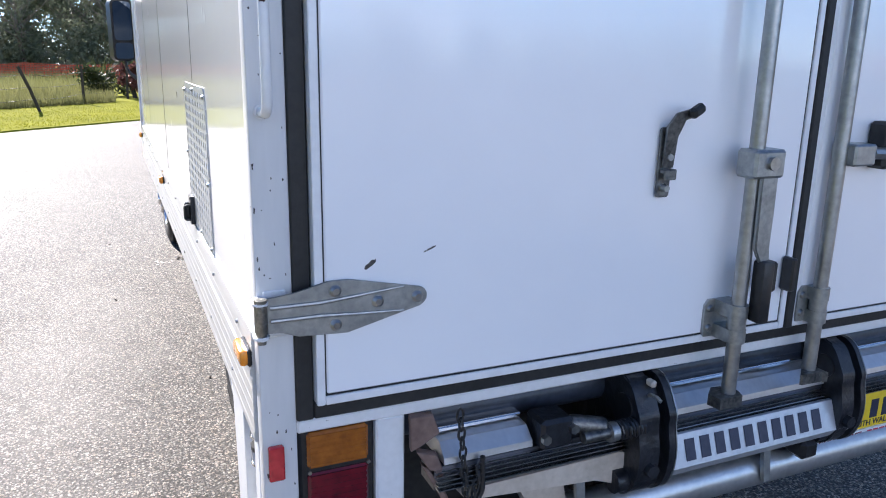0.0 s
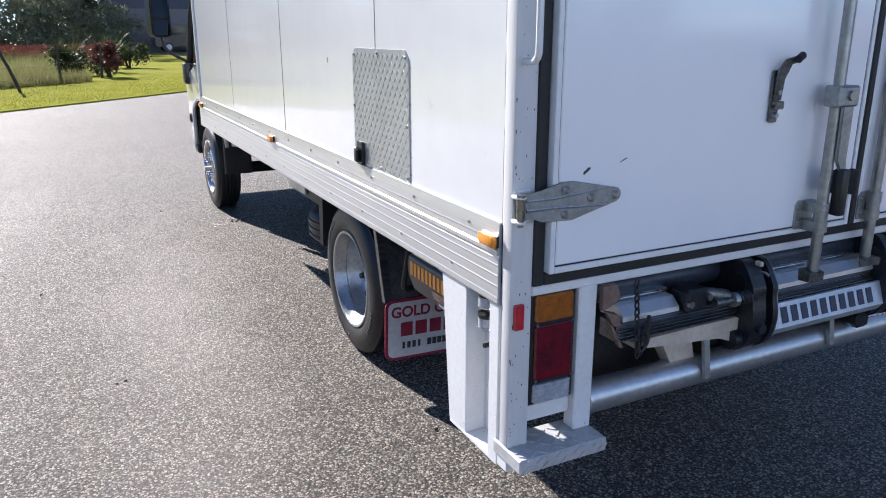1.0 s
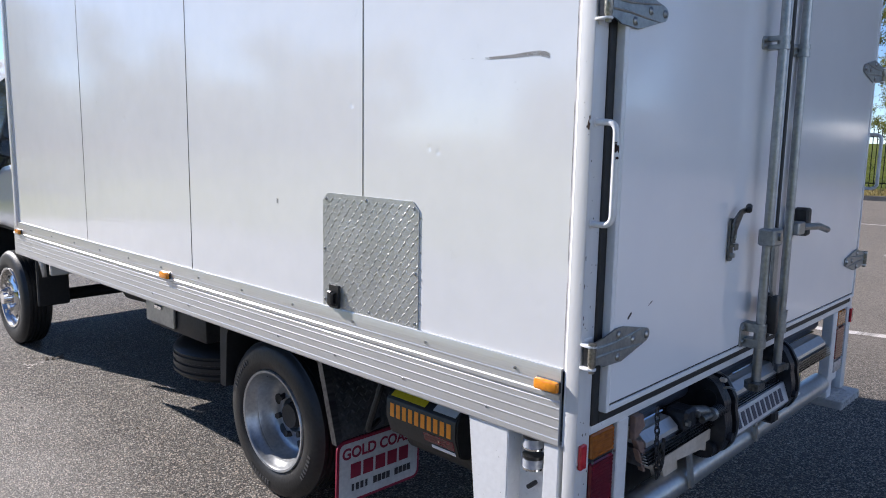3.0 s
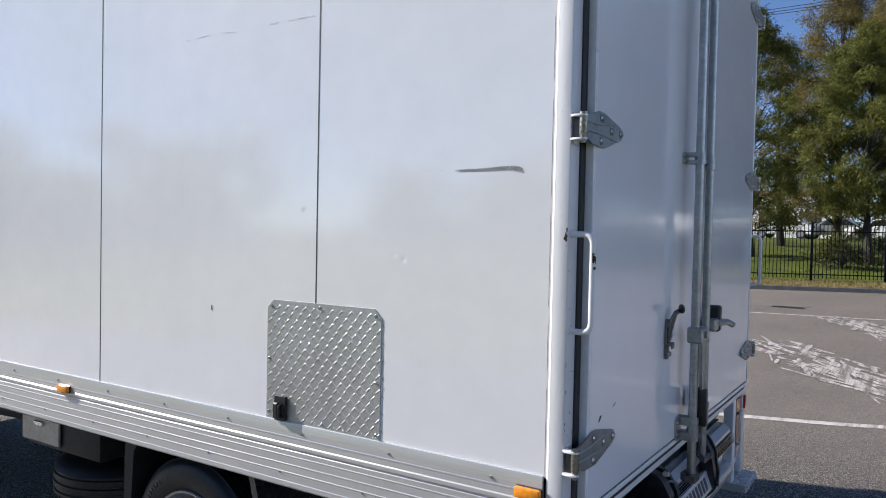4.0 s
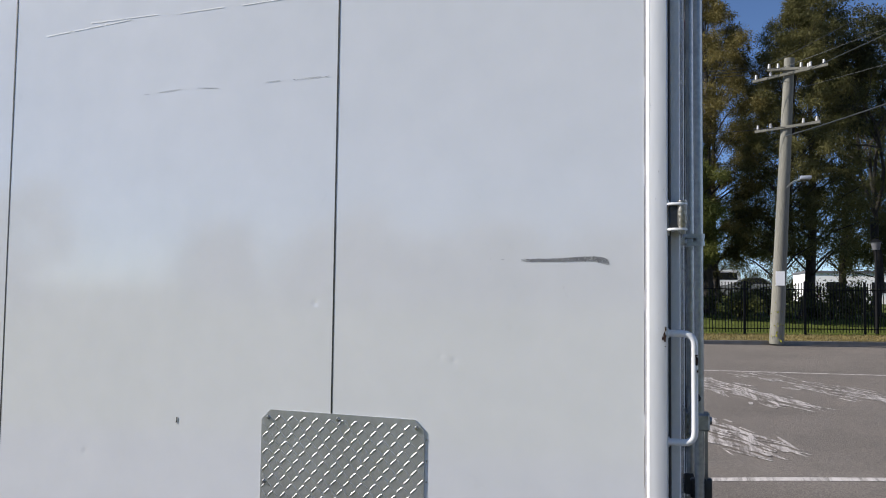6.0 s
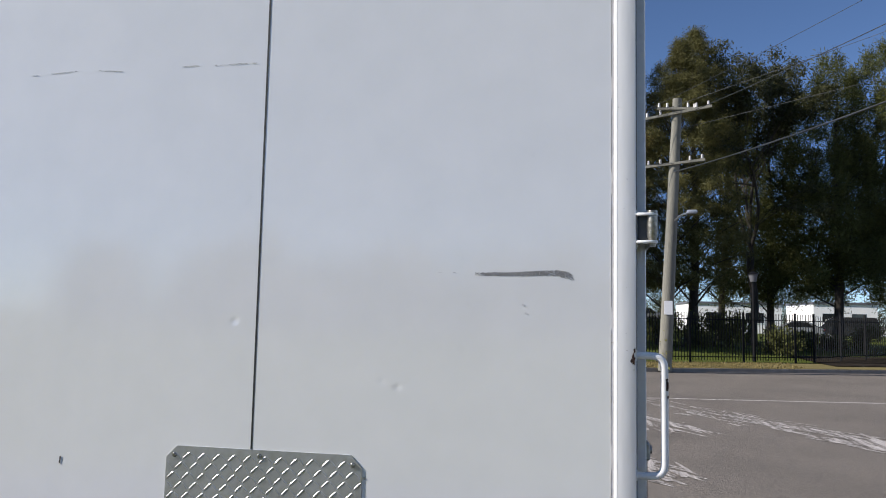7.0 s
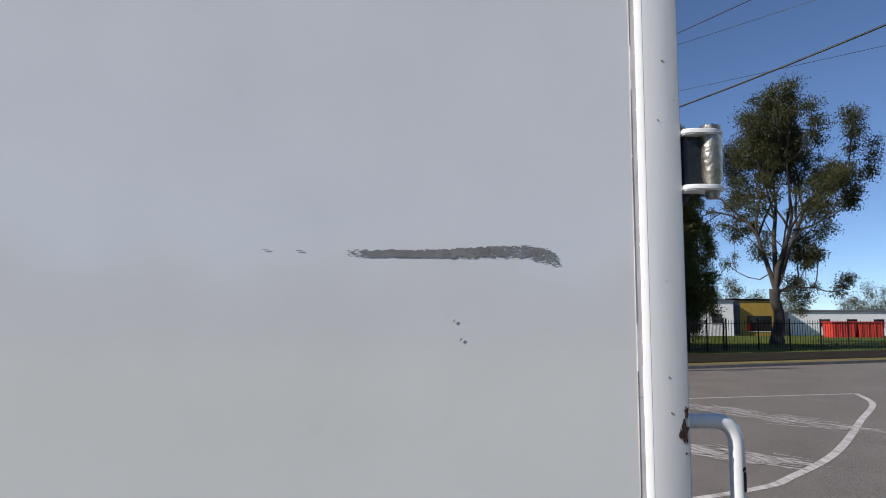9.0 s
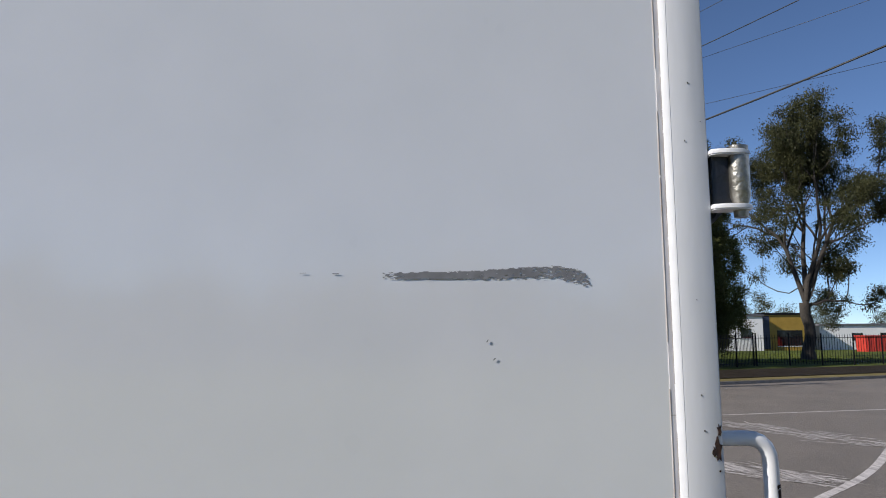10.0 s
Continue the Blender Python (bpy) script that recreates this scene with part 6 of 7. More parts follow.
# ---- planting ----
def leaf_cloud(centres, radii, counts, size, droop, rng, flat=0.75, narrow=1.0):
    """Many small separate leaf sprays round clump centres, facing mostly outwards: arrays of vertices and quads."""
    verts, faces = [], []
    base = 0
    for c, r, n in zip(centres, radii, counts):
        d = rng.normal(size=(n, 3))
        d /= np.linalg.norm(d, axis=1)[:, None]
        rr = r * np.minimum(np.abs(rng.normal(0.66, 0.30, n)), 1.45)
        p = np.asarray(c) + d * rr[:, None] * np.array([1, 1, flat])
        a = rng.normal(size=(n, 3)) + d * 0.6
        a[:, 2] -= droop
        a /= np.linalg.norm(a, axis=1)[:, None]
        b = np.cross(a, d + 0.45 * rng.normal(size=(n, 3)))
        b /= np.linalg.norm(b, axis=1)[:, None] + 1e-9
        ln = size * (0.6 + 0.8 * rng.random(n))[:, None]
        wd = ln * (0.14 + 0.16 * rng.random(n))[:, None] * narrow
        v = np.stack([p - b * wd * 0.3, p + a * ln * 0.5 - b * wd, p + a * ln + b * wd * 0.1, p + a * ln * 0.45 + b * wd], axis=1)
        verts.append(v.reshape(-1, 3))
        faces.append(np.arange(4 * n).reshape(n, 4) + base)
        base += 4 * n
    return np.concatenate(verts), np.concatenate(faces)


def cloud_part(name, verts, faces, material, parent, label=""):
    me = bpy.data.meshes.new(name)
    me.from_pydata(verts.tolist(), [], faces.tolist())
    me.materials.append(material)
    ob = new(name, me)
    if parent is not None:
        ob.parent = parent
        ob.location = -parent.location
    return tagged(ob, label)


def ground_z(x, y):
    if x > kerb_x(y):
        return far_height(x, y)
    return 0.03 if y > 15 + 0.95 * x + 2.4 else 0.0


def tree(name, label, x, y, h, r, kind, seed, leaf, bark, leaves=9000, group="", clear=None):
    rng = np.random.default_rng(seed)
    z = ground_z(x, y)
    t = thing(name, (x, y, z), label, "tree", group)
    centres, radii = [], []
    lean = rng.normal(size=2) * 0.02 * h
    if kind == "gum":
        n, u0 = 95, 0.34
    elif kind == "conifer":
        n, u0 = 230, 0.10
    else:
        n, u0 = 320, 0.25
    u0 = clear or u0
    leaders = [(0.0, 0.0, 1.0)] + [(0.55 * r * math.cos(q), 0.55 * r * math.sin(q), rng.uniform(0.74, 0.97)) for q in rng.random() * 6 + np.arange(4) * 1.57] if kind == "conifer" else [(0.0, 0.0, 1.0)]
    for k in range(n):
        ox, oy, hk = leaders[k % len(leaders)]
        u = u0 + (1 - u0) * (k + rng.random()) / n
        if kind == "gum":
            reach = r * (0.55 + 0.55 * math.sin(math.pi * min((u - u0) / (1 - u0) * 0.9 + 0.15, 1)))
            cr = r * rng.uniform(0.09, 0.20)
        elif kind == "conifer":
            v = (u - u0) / (1 - u0)
            reach = r * 0.62 * (1.0 - v ** 3) ** 0.7 * (0.75 + 0.35 * rng.random())
            cr = r * (0.245 - 0.09 * v) * rng.uniform(0.6, 1.1)
        else:
            v = (u - u0) / (1 - u0)
            reach = r * (math.sin(math.pi * min(0.22 + v * 0.80, 1)) ** 0.6) * (0.7 + 0.45 * rng.random())
            cr = r * rng.uniform(0.07, 0.17)
        a = rng.random() * 2 * math.pi
        d = max(reach - cr * 0.6, 0) * (0.45 + 0.55 * rng.random())
        centres.append((x + ox + lean[0] * u + d * math.cos(a), y + oy + lean[1] * u + d * math.sin(a), z + u * h * hk - cr * 0.5))
        radii.append(cr)
    bm = bmesh.new()
    top = 0.85 if kind != "gum" else 0.55
    pts = [Vector((x + lean[0] * u + 0.12 * math.sin(u * 7 + seed), y + lean[1] * u + 0.12 * math.cos(u * 5 + seed), z - 0.1 + u * h * top)) for u in np.linspace(0, 1, 9)]
    tr = max(0.10, h * 0.0165)
    tube(bm, pts, tr, 9, [tr * (1.35 if u == 0 else 1) * (1 - 0.85 * u) for u in np.linspace(0, 1, 9)])
    order = sorted(range(n), key=lambda k: centres[k][2])
    for k in order[:: 2 if kind == "gum" else 5]:
        c = Vector(centres[k])
        f = (c.z - z) / (h * top)
        s = min(max(f * (0.62 if kind == "gum" else 0.85) - 0.05, 0.12), 0.93) * 8
        i = int(s)
        p = pts[i].lerp(pts[min(i + 1, 8)], s - i)
        mid = p.lerp(c, 0.5) + Vector((0, 0, (c - p).length * (-0.06 if kind == "gum" else 0.10))) + Vector(rng.normal(size=3) * 0.12)
        b = tr * (0.42 if kind == "gum" else 0.25) * (1 - 0.6 * min(f, 1))
        tube(bm, [p, mid, c], b, 6, [b, b * 0.6, b * 0.22])
    part("trunk", bm, bark, t, "", 50)
    w = np.array(radii) ** 2
    counts = np.maximum((leaves * w / w.sum()).astype(int), 20)
    size = {"gum": 0.17, "conifer": 0.22, "sheoak": 0.17}[kind]
    v, f = leaf_cloud(centres, radii, counts, size, {"gum": 1.2, "conifer": -0.4, "sheoak": 0.7}[kind], rng, 0.8 if kind != "conifer" else 1.15, 0.9 if kind == "gum" else 0.42)
    cloud_part("crown", v, f, leaf, t)
    return t


def forked_gum(label, x, y, h, r, seed, leaf, bark, leaves, fork=0.17, girth=0.021, low=()):
    """A gum that forks low into wandering limbs, with leaves in separate clumps at the twig ends."""
    rng = np.random.default_rng(seed)
    z = ground_z(x, y)
    t = thing("gum_tree", (x, y, z), label, "tree")
    limbs, tips = [], []

    def grow(p, d, ln, depth):
        pts = [p]
        for _ in range(4):
            d = d + Vector(rng.normal(size=3) * 0.16) + Vector((0, 0, 0.10))
            d.normalize()
            pts.append(pts[-1] + d * ln / 4)
        limbs.append((pts, depth))
        if depth >= 2:
            tips.append((pts[-1], 0.85 if depth > 2 else 0.6))
        if depth >= 4:
            tips.append((pts[2], 0.6))
            return
        n = 3 if depth < 3 else 2
        if depth == 1:
            side = Matrix.Rotation(rng.random() * 6.283, 3, d) @ d.orthogonal().normalized()
            grow(pts[1], (d * 0.25 + side).normalized(), ln * 0.8, 3)
            grow(pts[2], (d * 0.4 + d.cross(side)).normalized(), ln * 0.7, 3)
            grow(pts[3], (d * 0.5 - side).normalized(), ln * 0.6, 2)
        for k in range(n):
            turn = rng.random() * 6.283
            side = d.orthogonal().normalized()
            side = Matrix.Rotation(turn + k * 6.283 / n, 3, d) @ side
            nd = (d + side * rng.uniform(0.45, 0.95)).normalized()
            grow(pts[-1] if k else pts[3], nd, ln * rng.uniform(0.60, 0.82), depth + 1)

    base = Vector((0, 0, fork))
    for k in range(4):
        q = 0.7 + k * 1.571 + rng.uniform(-0.3, 0.3)
        tilt = rng.uniform(0.2, 0.62)
        grow(base + Vector((0, 0, 0.015 * k)), Vector((tilt * math.cos(q), tilt * math.sin(q), 1.0)).normalized(), 0.22, 1)
    top = max(p.z for p, _ in tips)
    wide = sorted(math.hypot(p.x, p.y) for p, _ in tips)[int(len(tips) * 0.93)]

    for d, ln in low:
        grow(base, Vector(d).normalized(), ln, 2)

    def place(p):
        return Vector((x + p.x * r / wide, y + p.y * r / wide, z - 0.1 + p.z * (h / top if p.z > fork else h / top)))
    tr = h * girth
    bm = bmesh.new()
    trunk = [place(Vector((0.006 * math.sin(u * 9), 0.006 * math.cos(u * 7), u * fork * 1.05))) for u in np.linspace(0, 1, 6)]
    tube(bm, trunk, tr, 12, [tr * f for f in (1.5, 1.12, 1.0, 0.95, 0.95, 1.0)])
    for pts, depth in limbs:
        w = tr * (0.6, 0.50, 0.25, 0.12, 0.06)[depth]
        tube(bm, [place(p) for p in pts], w, 8 if depth < 2 else 5, [w, w * 0.9, w * 0.8, w * 0.68, w * 0.55])
    part("trunk", bm, bark, t, "", 60)
    cs = [place(p) for p, _ in tips]
    rs = [r * rng.uniform(0.11, 0.21) * f for _, f in tips]
    w = np.array(rs) ** 2
    v, f = leaf_cloud(cs, rs, np.maximum((leaves * w / w.sum()).astype(int), 20), 0.17, 1.0, rng, 0.75, 0.9)
    cloud_part("crown", v, f, leaf, t)


SHE = "dense olive-green she-oak with dark shaded underside"
for i, (x, y, h, r) in enumerate([(37, 6.4, 12.0, 3.4), (35.5, 1.1, 10.5, 3.2), (39, -1.0, 18.0, 3.9), (38.5, -4.1, 16.4, 3.4), (41, -5.8, 17.8, 4.2), (43, 3.2, 14.6, 4.2), (47, 6.5, 12.4, 4), (48, -1.5, 17, 5), (50, -9, 15, 4)]):
    tree("sheoak_tree", SHE, x, y, h, r, "sheoak", 10 + i, (M_GREENOAK, M_GREENOAK, M_SHEOAK, M_SHADEOAK, M_SHADEOAK, M_SHEOAK, M_SHEOAK, M_SHADEOAK, M_SHADEOAK)[i], M_BARK, (80000, 100000, 130000, 90000, 62000, 80000, 30000, 36000, 26000)[i], "she-oaks behind the fence", (0.15, 0.24, 0.17, 0.20, 0.20, 0.16, 0.10, 0.10, 0.24)[i])
forked_gum("open-crowned gum tree with thin dark limbs", 45, -9.8, 17.6, 4.6, 31, M_GUMLEAF, M_BARK, 60000, 0.24, 0.0125)
for i, (x, y, h, r) in enumerate([(46, -14.6, 17.9, 4.2), (47, -18.1, 18.9, 3.9), (46, -19.6, 15.8, 2.4), (46.5, -21.3, 12.9, 2.3), (48, -11.6, 15.8, 3.6)]):
    tree("conifer_tree", "tall dense dark green conifer with lobed top", x, y, h, r, "conifer", 40 + i, M_CONIFER, M_BARK, 100000 if i < 2 else 70000, "dark conifers", (0.25, 0.26, 0.08, 0.20, 0.24)[i])
forked_gum("tall spreading gum tree with forked dark trunk", 54.8, -32.6, 20.3, 6.6, 52, M_GUMLEAF, M_BARK, 130000, 0.15, low=(((0.1, -1.0, 0.0), 0.11), ((-0.3, -1.0, -0.1), 0.14), ((-0.2, -0.75, 0.7), 0.20), ((0.1, -0.35, 1.0), 0.24)))


def tree_belt(name, label, spots, seed, leaf, leaves=900, size=0.7):
    """Distant trees nobody could count, as one mass."""
    rng = np.random.default_rng(seed)
    cs, rs = [], []
    for x, y, h, r in spots:
        for k in range(12):
            u = 0.03 + 0.88 * k / 12
            a = rng.random() * 6.283
            d = r * rng.random() * math.sin(math.pi * min(0.25 + 0.72 * u, 1))
            cs.append((x + d * math.cos(a), y + d * math.sin(a), ground_z(x, y) + u * h))
            rs.append(r * rng.uniform(0.30, 0.5))
    cnt = [max(int(leaves / 12), 10)] * len(cs)
    v, f = leaf_cloud(cs, rs, cnt, size, 0.4, rng, 0.9)
    return tagged(cloud_part(name, v, f, leaf, None), label, "trees", kind="stuff")


rng = np.random.default_rng(5)
tree_belt("far_tree_belt", "distant grey-green belt of trees", [(118 + rng.uniform(-8, 10), y, rng.uniform(6.0, 10.5), rng.uniform(3, 5.0)) for y in np.arange(-92, 28, 4.5)], 61, M_GUMLEAF, 5200, 0.24)
tree_belt("yard_side_tree_belt", "belt of trees across the open side of the yard", [(-72 + rng.uniform(-8, 8), y, rng.uniform(5.5, 11), rng.uniform(3, 5)) for y in np.arange(-80, 60, 3.6)], 62, M_YARDTREE, 2600, 0.8)
tree_belt("yard_back_tree_belt", "low belt of trees behind the yard", [(x, -95 + rng.uniform(-6, 6), rng.uniform(5, 9), rng.uniform(3, 5)) for x in np.arange(-70, 90, 6)], 63, M_BUSH, 600, 0.9)
# wood in front of the truck, its veil of haze put into the leaf colour
tree_belt("front_wood_belt", "dense wood edge with haze put into its leaf colour", [(x, 62 + 0.25 * x + rng.uniform(-3, 5), rng.uniform(6, 12), rng.uniform(3, 4.5)) for x in np.arange(-45, 4, 2.6)], 64, M_HAZEWOOD, 4200, 0.42)
tree_belt("understorey_belt", "low dark scrub along the wood edge", [(x, 57 + 0.22 * x + rng.uniform(-1.5, 2), rng.uniform(2.6, 5.0), rng.uniform(1.8, 2.8)) for x in np.arange(-34, 5, 1.7)], 66, M_HAZEWOOD, 1900, 0.26)
tree_belt("far_front_tree_belt", "distant tree line against a pale sky", [(x, 150 + rng.uniform(-6, 6), rng.uniform(9, 13.5), rng.uniform(3.5, 5)) for x in np.arange(10, 75, 4)], 65, M_HAZEWOOD, 1600, 0.5)
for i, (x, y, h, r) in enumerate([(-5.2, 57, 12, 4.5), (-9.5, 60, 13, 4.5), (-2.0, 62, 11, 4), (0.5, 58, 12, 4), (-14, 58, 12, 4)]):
    tree("gum_tree", "thin-trunked gum at the shaded wood edge", x, y, h, r, "gum", 70 + i, M_HAZEWOOD, M_GUMBARK, 9000, "gums at the wood edge")


def bush(name, label, x, y, h, r, seed, leaf, n=1600, size=0.12):
    rng = np.random.default_rng(seed)
    z = ground_z(x, y)
    t = thing(name, (x, y, z), label, "shrub")
    cs = [(x + rng.normal() * r * 0.4, y + rng.normal() * r * 0.4, z + h * rng.uniform(0.2, 0.75)) for _ in range(9)]
    v, f = leaf_cloud(cs, [min(r, h) * rng.uniform(0.3, 0.45) for _ in cs], [n // 9] * 9, size, -0.5, rng, 0.9)
    cloud_part("foliage", v, f, leaf, t)
    bm = bmesh.new()
    for k in range(4):
        tube(bm, [(x + 0.03 * k, y, z - 0.05), (x + rng.normal() * 0.15, y + rng.normal() * 0.15, z + h * 0.6)], 0.03, 6, [0.035, 0.012])
    part("stem", bm, M_BARK, t)


bush("shrub", "purple-brown leafy shrub at the fence end", 0.62, 26.6, 1.35, 0.55, 81, M_PURPLE, 1500, 0.13)
bush("shrub", "grey-green shrub beside the fence", -0.3, 27.8, 1.1, 0.9, 82, M_BUSH, 1500, 0.14)
bush("shrub", "dark shrub in the field", 1.8, 33.5, 1.2, 0.8, 84, M_BUSH, 1200, 0.15)

# strappy flax clumps
def flax(x, y, h, n, seed):
    rng = np.random.default_rng(seed)
    z = ground_z(x, y)
    t = thing("flax_plant", (x, y, z), "strappy dark green flax clump", "plant")
    bm = bmesh.new()
    for k in range(n):
        a, l = rng.random() * 6.283, h * rng.uniform(0.6, 1.1)
        dx, dy = math.cos(a), math.sin(a)
        sx, sy = -dy, dx
        prev = None
        for s in range(5):
            u = s / 4
            out = l * 0.55 * u ** 1.6
            p = Vector((x + dx * out, y + dy * out, z + l * (u - 0.18 * u * u)))
            w = 0.035 * (1 - u) + 0.004
            pair = (bm.verts.new(p + Vector((sx, sy, 0)) * w), bm.verts.new(p - Vector((sx, sy, 0)) * w))
            if prev:
                bm.faces.new((prev[0], prev[1], pair[1], pair[0]))
            prev = pair
    part("leaves", bm, M_BUSH, t, smooth=None)


rng = np.random.default_rng(9)
for i in range(4, 15):
    yy = 8 - 1.6 * i + rng.uniform(-0.5, 0.5)
    bush("shrub", "low dark shrub under the park trees", kerb_x(yy) + rng.uniform(7, 14), yy, rng.uniform(0.9, 1.9), rng.uniform(1.0, 1.6), 200 + i, M_CONIFER, 1800, 0.16)
flax(0.9, 30.5, 2.0, 60, 91)
flax(-0.4, 31.5, 1.6, 50, 92)
flax(-4.0, 30.0, 1.0, 40, 93)


def blades(name, label, area, n, h, w, seed, leaf, lean=0.35):
    """Separate grass blades over an area given as a function of two random numbers."""
    rng = np.random.default_rng(seed)
    verts, faces = [], []
    for k in range(n):
        x, y = area(rng.random(), rng.random())
        z = ground_z(x, y) - 0.01
        hh = h * rng.uniform(0.5, 1.2)
        a = rng.random() * 6.283
        dx, dy = math.cos(a) * w, math.sin(a) * w
        lx, ly = rng.normal() * lean * hh, rng.normal() * lean * hh
        verts += [(x - dx, y - dy, z), (x + dx, y + dy, z), (x + lx + dx * 0.2, y + ly + dy * 0.2, z + hh)]
        faces.append((3 * k, 3 * k + 1, 3 * k + 2))
    ob = cloud_part(name, np.array(verts), np.array(faces), leaf, None)
    return tagged(ob, label, "grass", kind="stuff")


def verge_spot(u, v):
    x = -5 + 13 * u
    return x, verge_y(x) + 0.1 + (6.0 + 3 * u) * v


blades("lawn_grass", "short mown grass blades on the verge", verge_spot, 24000, 0.05, 0.010, 101, M_GRASSBLADE)
blades("long_grass", "tall dry seeding grass in the field", lambda u, v: (-16 + 16 * u, 25.5 + 0.9 * (-16 + 16 * u) * 0.3 + 24 * v * v + 2.2 * u), 16000, 0.55, 0.012, 102, M_TALLGRASS, 0.25)
blades("fence_grass", "long untrimmed grass along the wire fence", lambda u, v: (-6 + 6 * u, 24.2 + 1.6 * (-6 + 6 * u) * 0.62 + 1.3 * v), 5000, 0.40, 0.010, 103, M_TALLGRASS, 0.3)
blades("strip_grass", "short dry grass on the far roadside strip", lambda u, v: (kerb_x(14 - 22 * u) + 0.2 + 3.6 * v, 14 - 22 * u), 12000, 0.08, 0.02, 104, M_DRYBLADE)
blades("park_grass", "green lawn grass under the trees", lambda u, v: (kerb_x(14 - 54 * u) + (4 if u < 0.43 else 15.0) + 18 * v, 14 - 54 * u), 14000, 0.10, 0.03, 105, M_PARKBLADE)

# ---- street things ----
def picket_mesh():
    bm = box(bmesh.new(), -0.011, 0.011, -0.011, 0.011, 0.08, 1.93)
    prism(bm, [(-0.014, -0.014, 1.93), (0.014, -0.014, 1.93), (0.014, 0.014, 1.93), (-0.014, 0.014, 1.93)], (0, 0, 0.05))
    me = finish(bm, "picket")
    me.materials.append(M_FENCE)
    return me


PICKET = picket_mesh()


def picket_fence(label, pts, every, singles):
    f = thing("picket_fence", (pts[0][0], pts[0][1], ground_z(*pts[0])), label, "fence")
    joined = bmesh.new()
    for (xa, ya), (xb, yb) in zip(pts, pts[1:]):
        a, b = Vector((xa, ya, ground_z(xa, ya))), Vector((xb, yb, ground_z(xb, yb)))
        ln = (b - a).length
        ang = math.atan2(yb - ya, xb - xa)
        for z in (0.22, 1.72):
            part("rail", tube(bmesh.new(), [a + Vector((0, 0, z)), b + Vector((0, 0, z))], 0.02, 6), M_FENCE, f)
        n = int(ln / every)
        for k in range(n + 1):
            p = a.lerp(b, k / n)
            if k % int(2.4 / every) == 0:
                bm = obox(bmesh.new(), Matrix.Translation((p.x, p.y, p.z + 0.98)) @ pose(0, 0, 0, 0, 0, math.degrees(ang)), 0.075, 0.075, 2.1, 0.006)
                part("post", bm, M_FENCE, f)
                continue
            if singles:
                o = new("picket", PICKET)
                o.parent = f
                o.location = p - f.location
                o.rotation_euler = (0, 0, ang)
            else:
                obox(joined, Matrix.Translation((p.x, p.y, p.z + 1.0)) @ pose(0, 0, 0, 0, 0, math.degrees(ang)), 0.022, 0.022, 1.85)
    if not singles:
        o = part("picket", joined, M_FENCE, f, smooth=None)
        tagged(o, kind="stuff")


picket_fence("black steel picket fence along the grass strip", [(22.6, 13.5), (31.9, -9.4)], 0.125, True)
picket_fence("black steel picket fence set back from the road", [(31.9, -9.4), (38.5, -15.5), (44.5, -23), (45.5, -32), (40.5, -44)], 0.19, False)

# timber power pole with crossarms, lamp and notice
POLE = Vector((25.3, -2.72, 0.14))
LEAN = Vector((0, -0.48, 9.45))


def on_pole(z):
    return POLE + LEAN * ((z - 0.14) / 9.45)


pole = thing("power_pole", POLE, "leaning weathered timber power pole with crossarms", "power pole")
part("shaft", tube(bmesh.new(), [on_pole(z) for z in (0.05, 1.5, 3.5, 5.5, 7.5, 9.6)], 0.2, 14, [0.235, 0.225, 0.21, 0.195, 0.18, 0.165]), M_POLE, pole, "", 60)
ARM = Vector((0.25, 1.0, 0.0)).normalized()
for z, half, tilt in ((9.05, 1.15, -0.33), (7.25, 1.0, -0.20), (9.2, 0.7, 0.25)):
    c = on_pole(z) + Vector((-0.2, 0, 0))
    d = Vector((ARM.x, ARM.y, tilt * 0.35))
    arm = part("crossarm", tube(bmesh.new(), [c - d * half, c + d * half], 0.06, 4), M_POLE, pole, "weathered timber crossarm", None)
    for k in (-0.9, -0.5, 0.5, 0.9):
        part("insulator", cyl(bmesh.new(), c + d * half * k + Vector((0, 0, 0.05)), c + d * half * k + Vector((0, 0, 0.20)), 0.05, 10, 0.035), M_CERAMIC, arm, "glazed insulator")
light = part("street_light", tube(bmesh.new(), arc([on_pole(5.15), on_pole(5.3) + Vector((-0.45, -0.25, 0.1)), on_pole(5.3) + Vector((-0.75, -0.4, 0.1))], 0.15), 0.03, 8), M_GALV, pole, "grey street light on a short arm")
part("lamp_head", box(bmesh.new(), *(lambda q: (q.x - 0.30, q.x + 0.18, q.y - 0.32, q.y + 0.02, q.z + 0.02, q.z + 0.14))(on_pole(5.3) + Vector((-0.75, -0.4, 0.06))), 0.04, 2), M_CLEARLENS, light)
q = on_pole(2.2)
part("notice", box(bmesh.new(), q.x - 0.245, q.x - 0.235, q.y - 0.14, q.y + 0.14, 1.98, 2.45, 0.004), M_WHITE_PRINT, pole, "small white notice")
ivy = leaf_cloud([on_pole(z) + Vector((-0.12, 0.02, 0)) for z in (0.3, 0.7, 1.1, 1.4)], [0.2, 0.17, 0.16, 0.12], [60, 50, 40, 20], 0.09, 0.2, np.random.default_rng(7))
cloud_part("creeper", ivy[0], ivy[1], M_GRASSBLADE, pole, "thin green creeper")

pole_b = thing("power_pole", (-6.0, -18.0, 0), "timber power pole at the yard's back corner", "power pole")
part("shaft", tube(bmesh.new(), [(-6, -18, -0.1), (-6, -18, 6), (-6, -18, 11.5)], 0.2, 12, [0.2, 0.17, 0.14]), M_POLE, pole_b, "", 60)


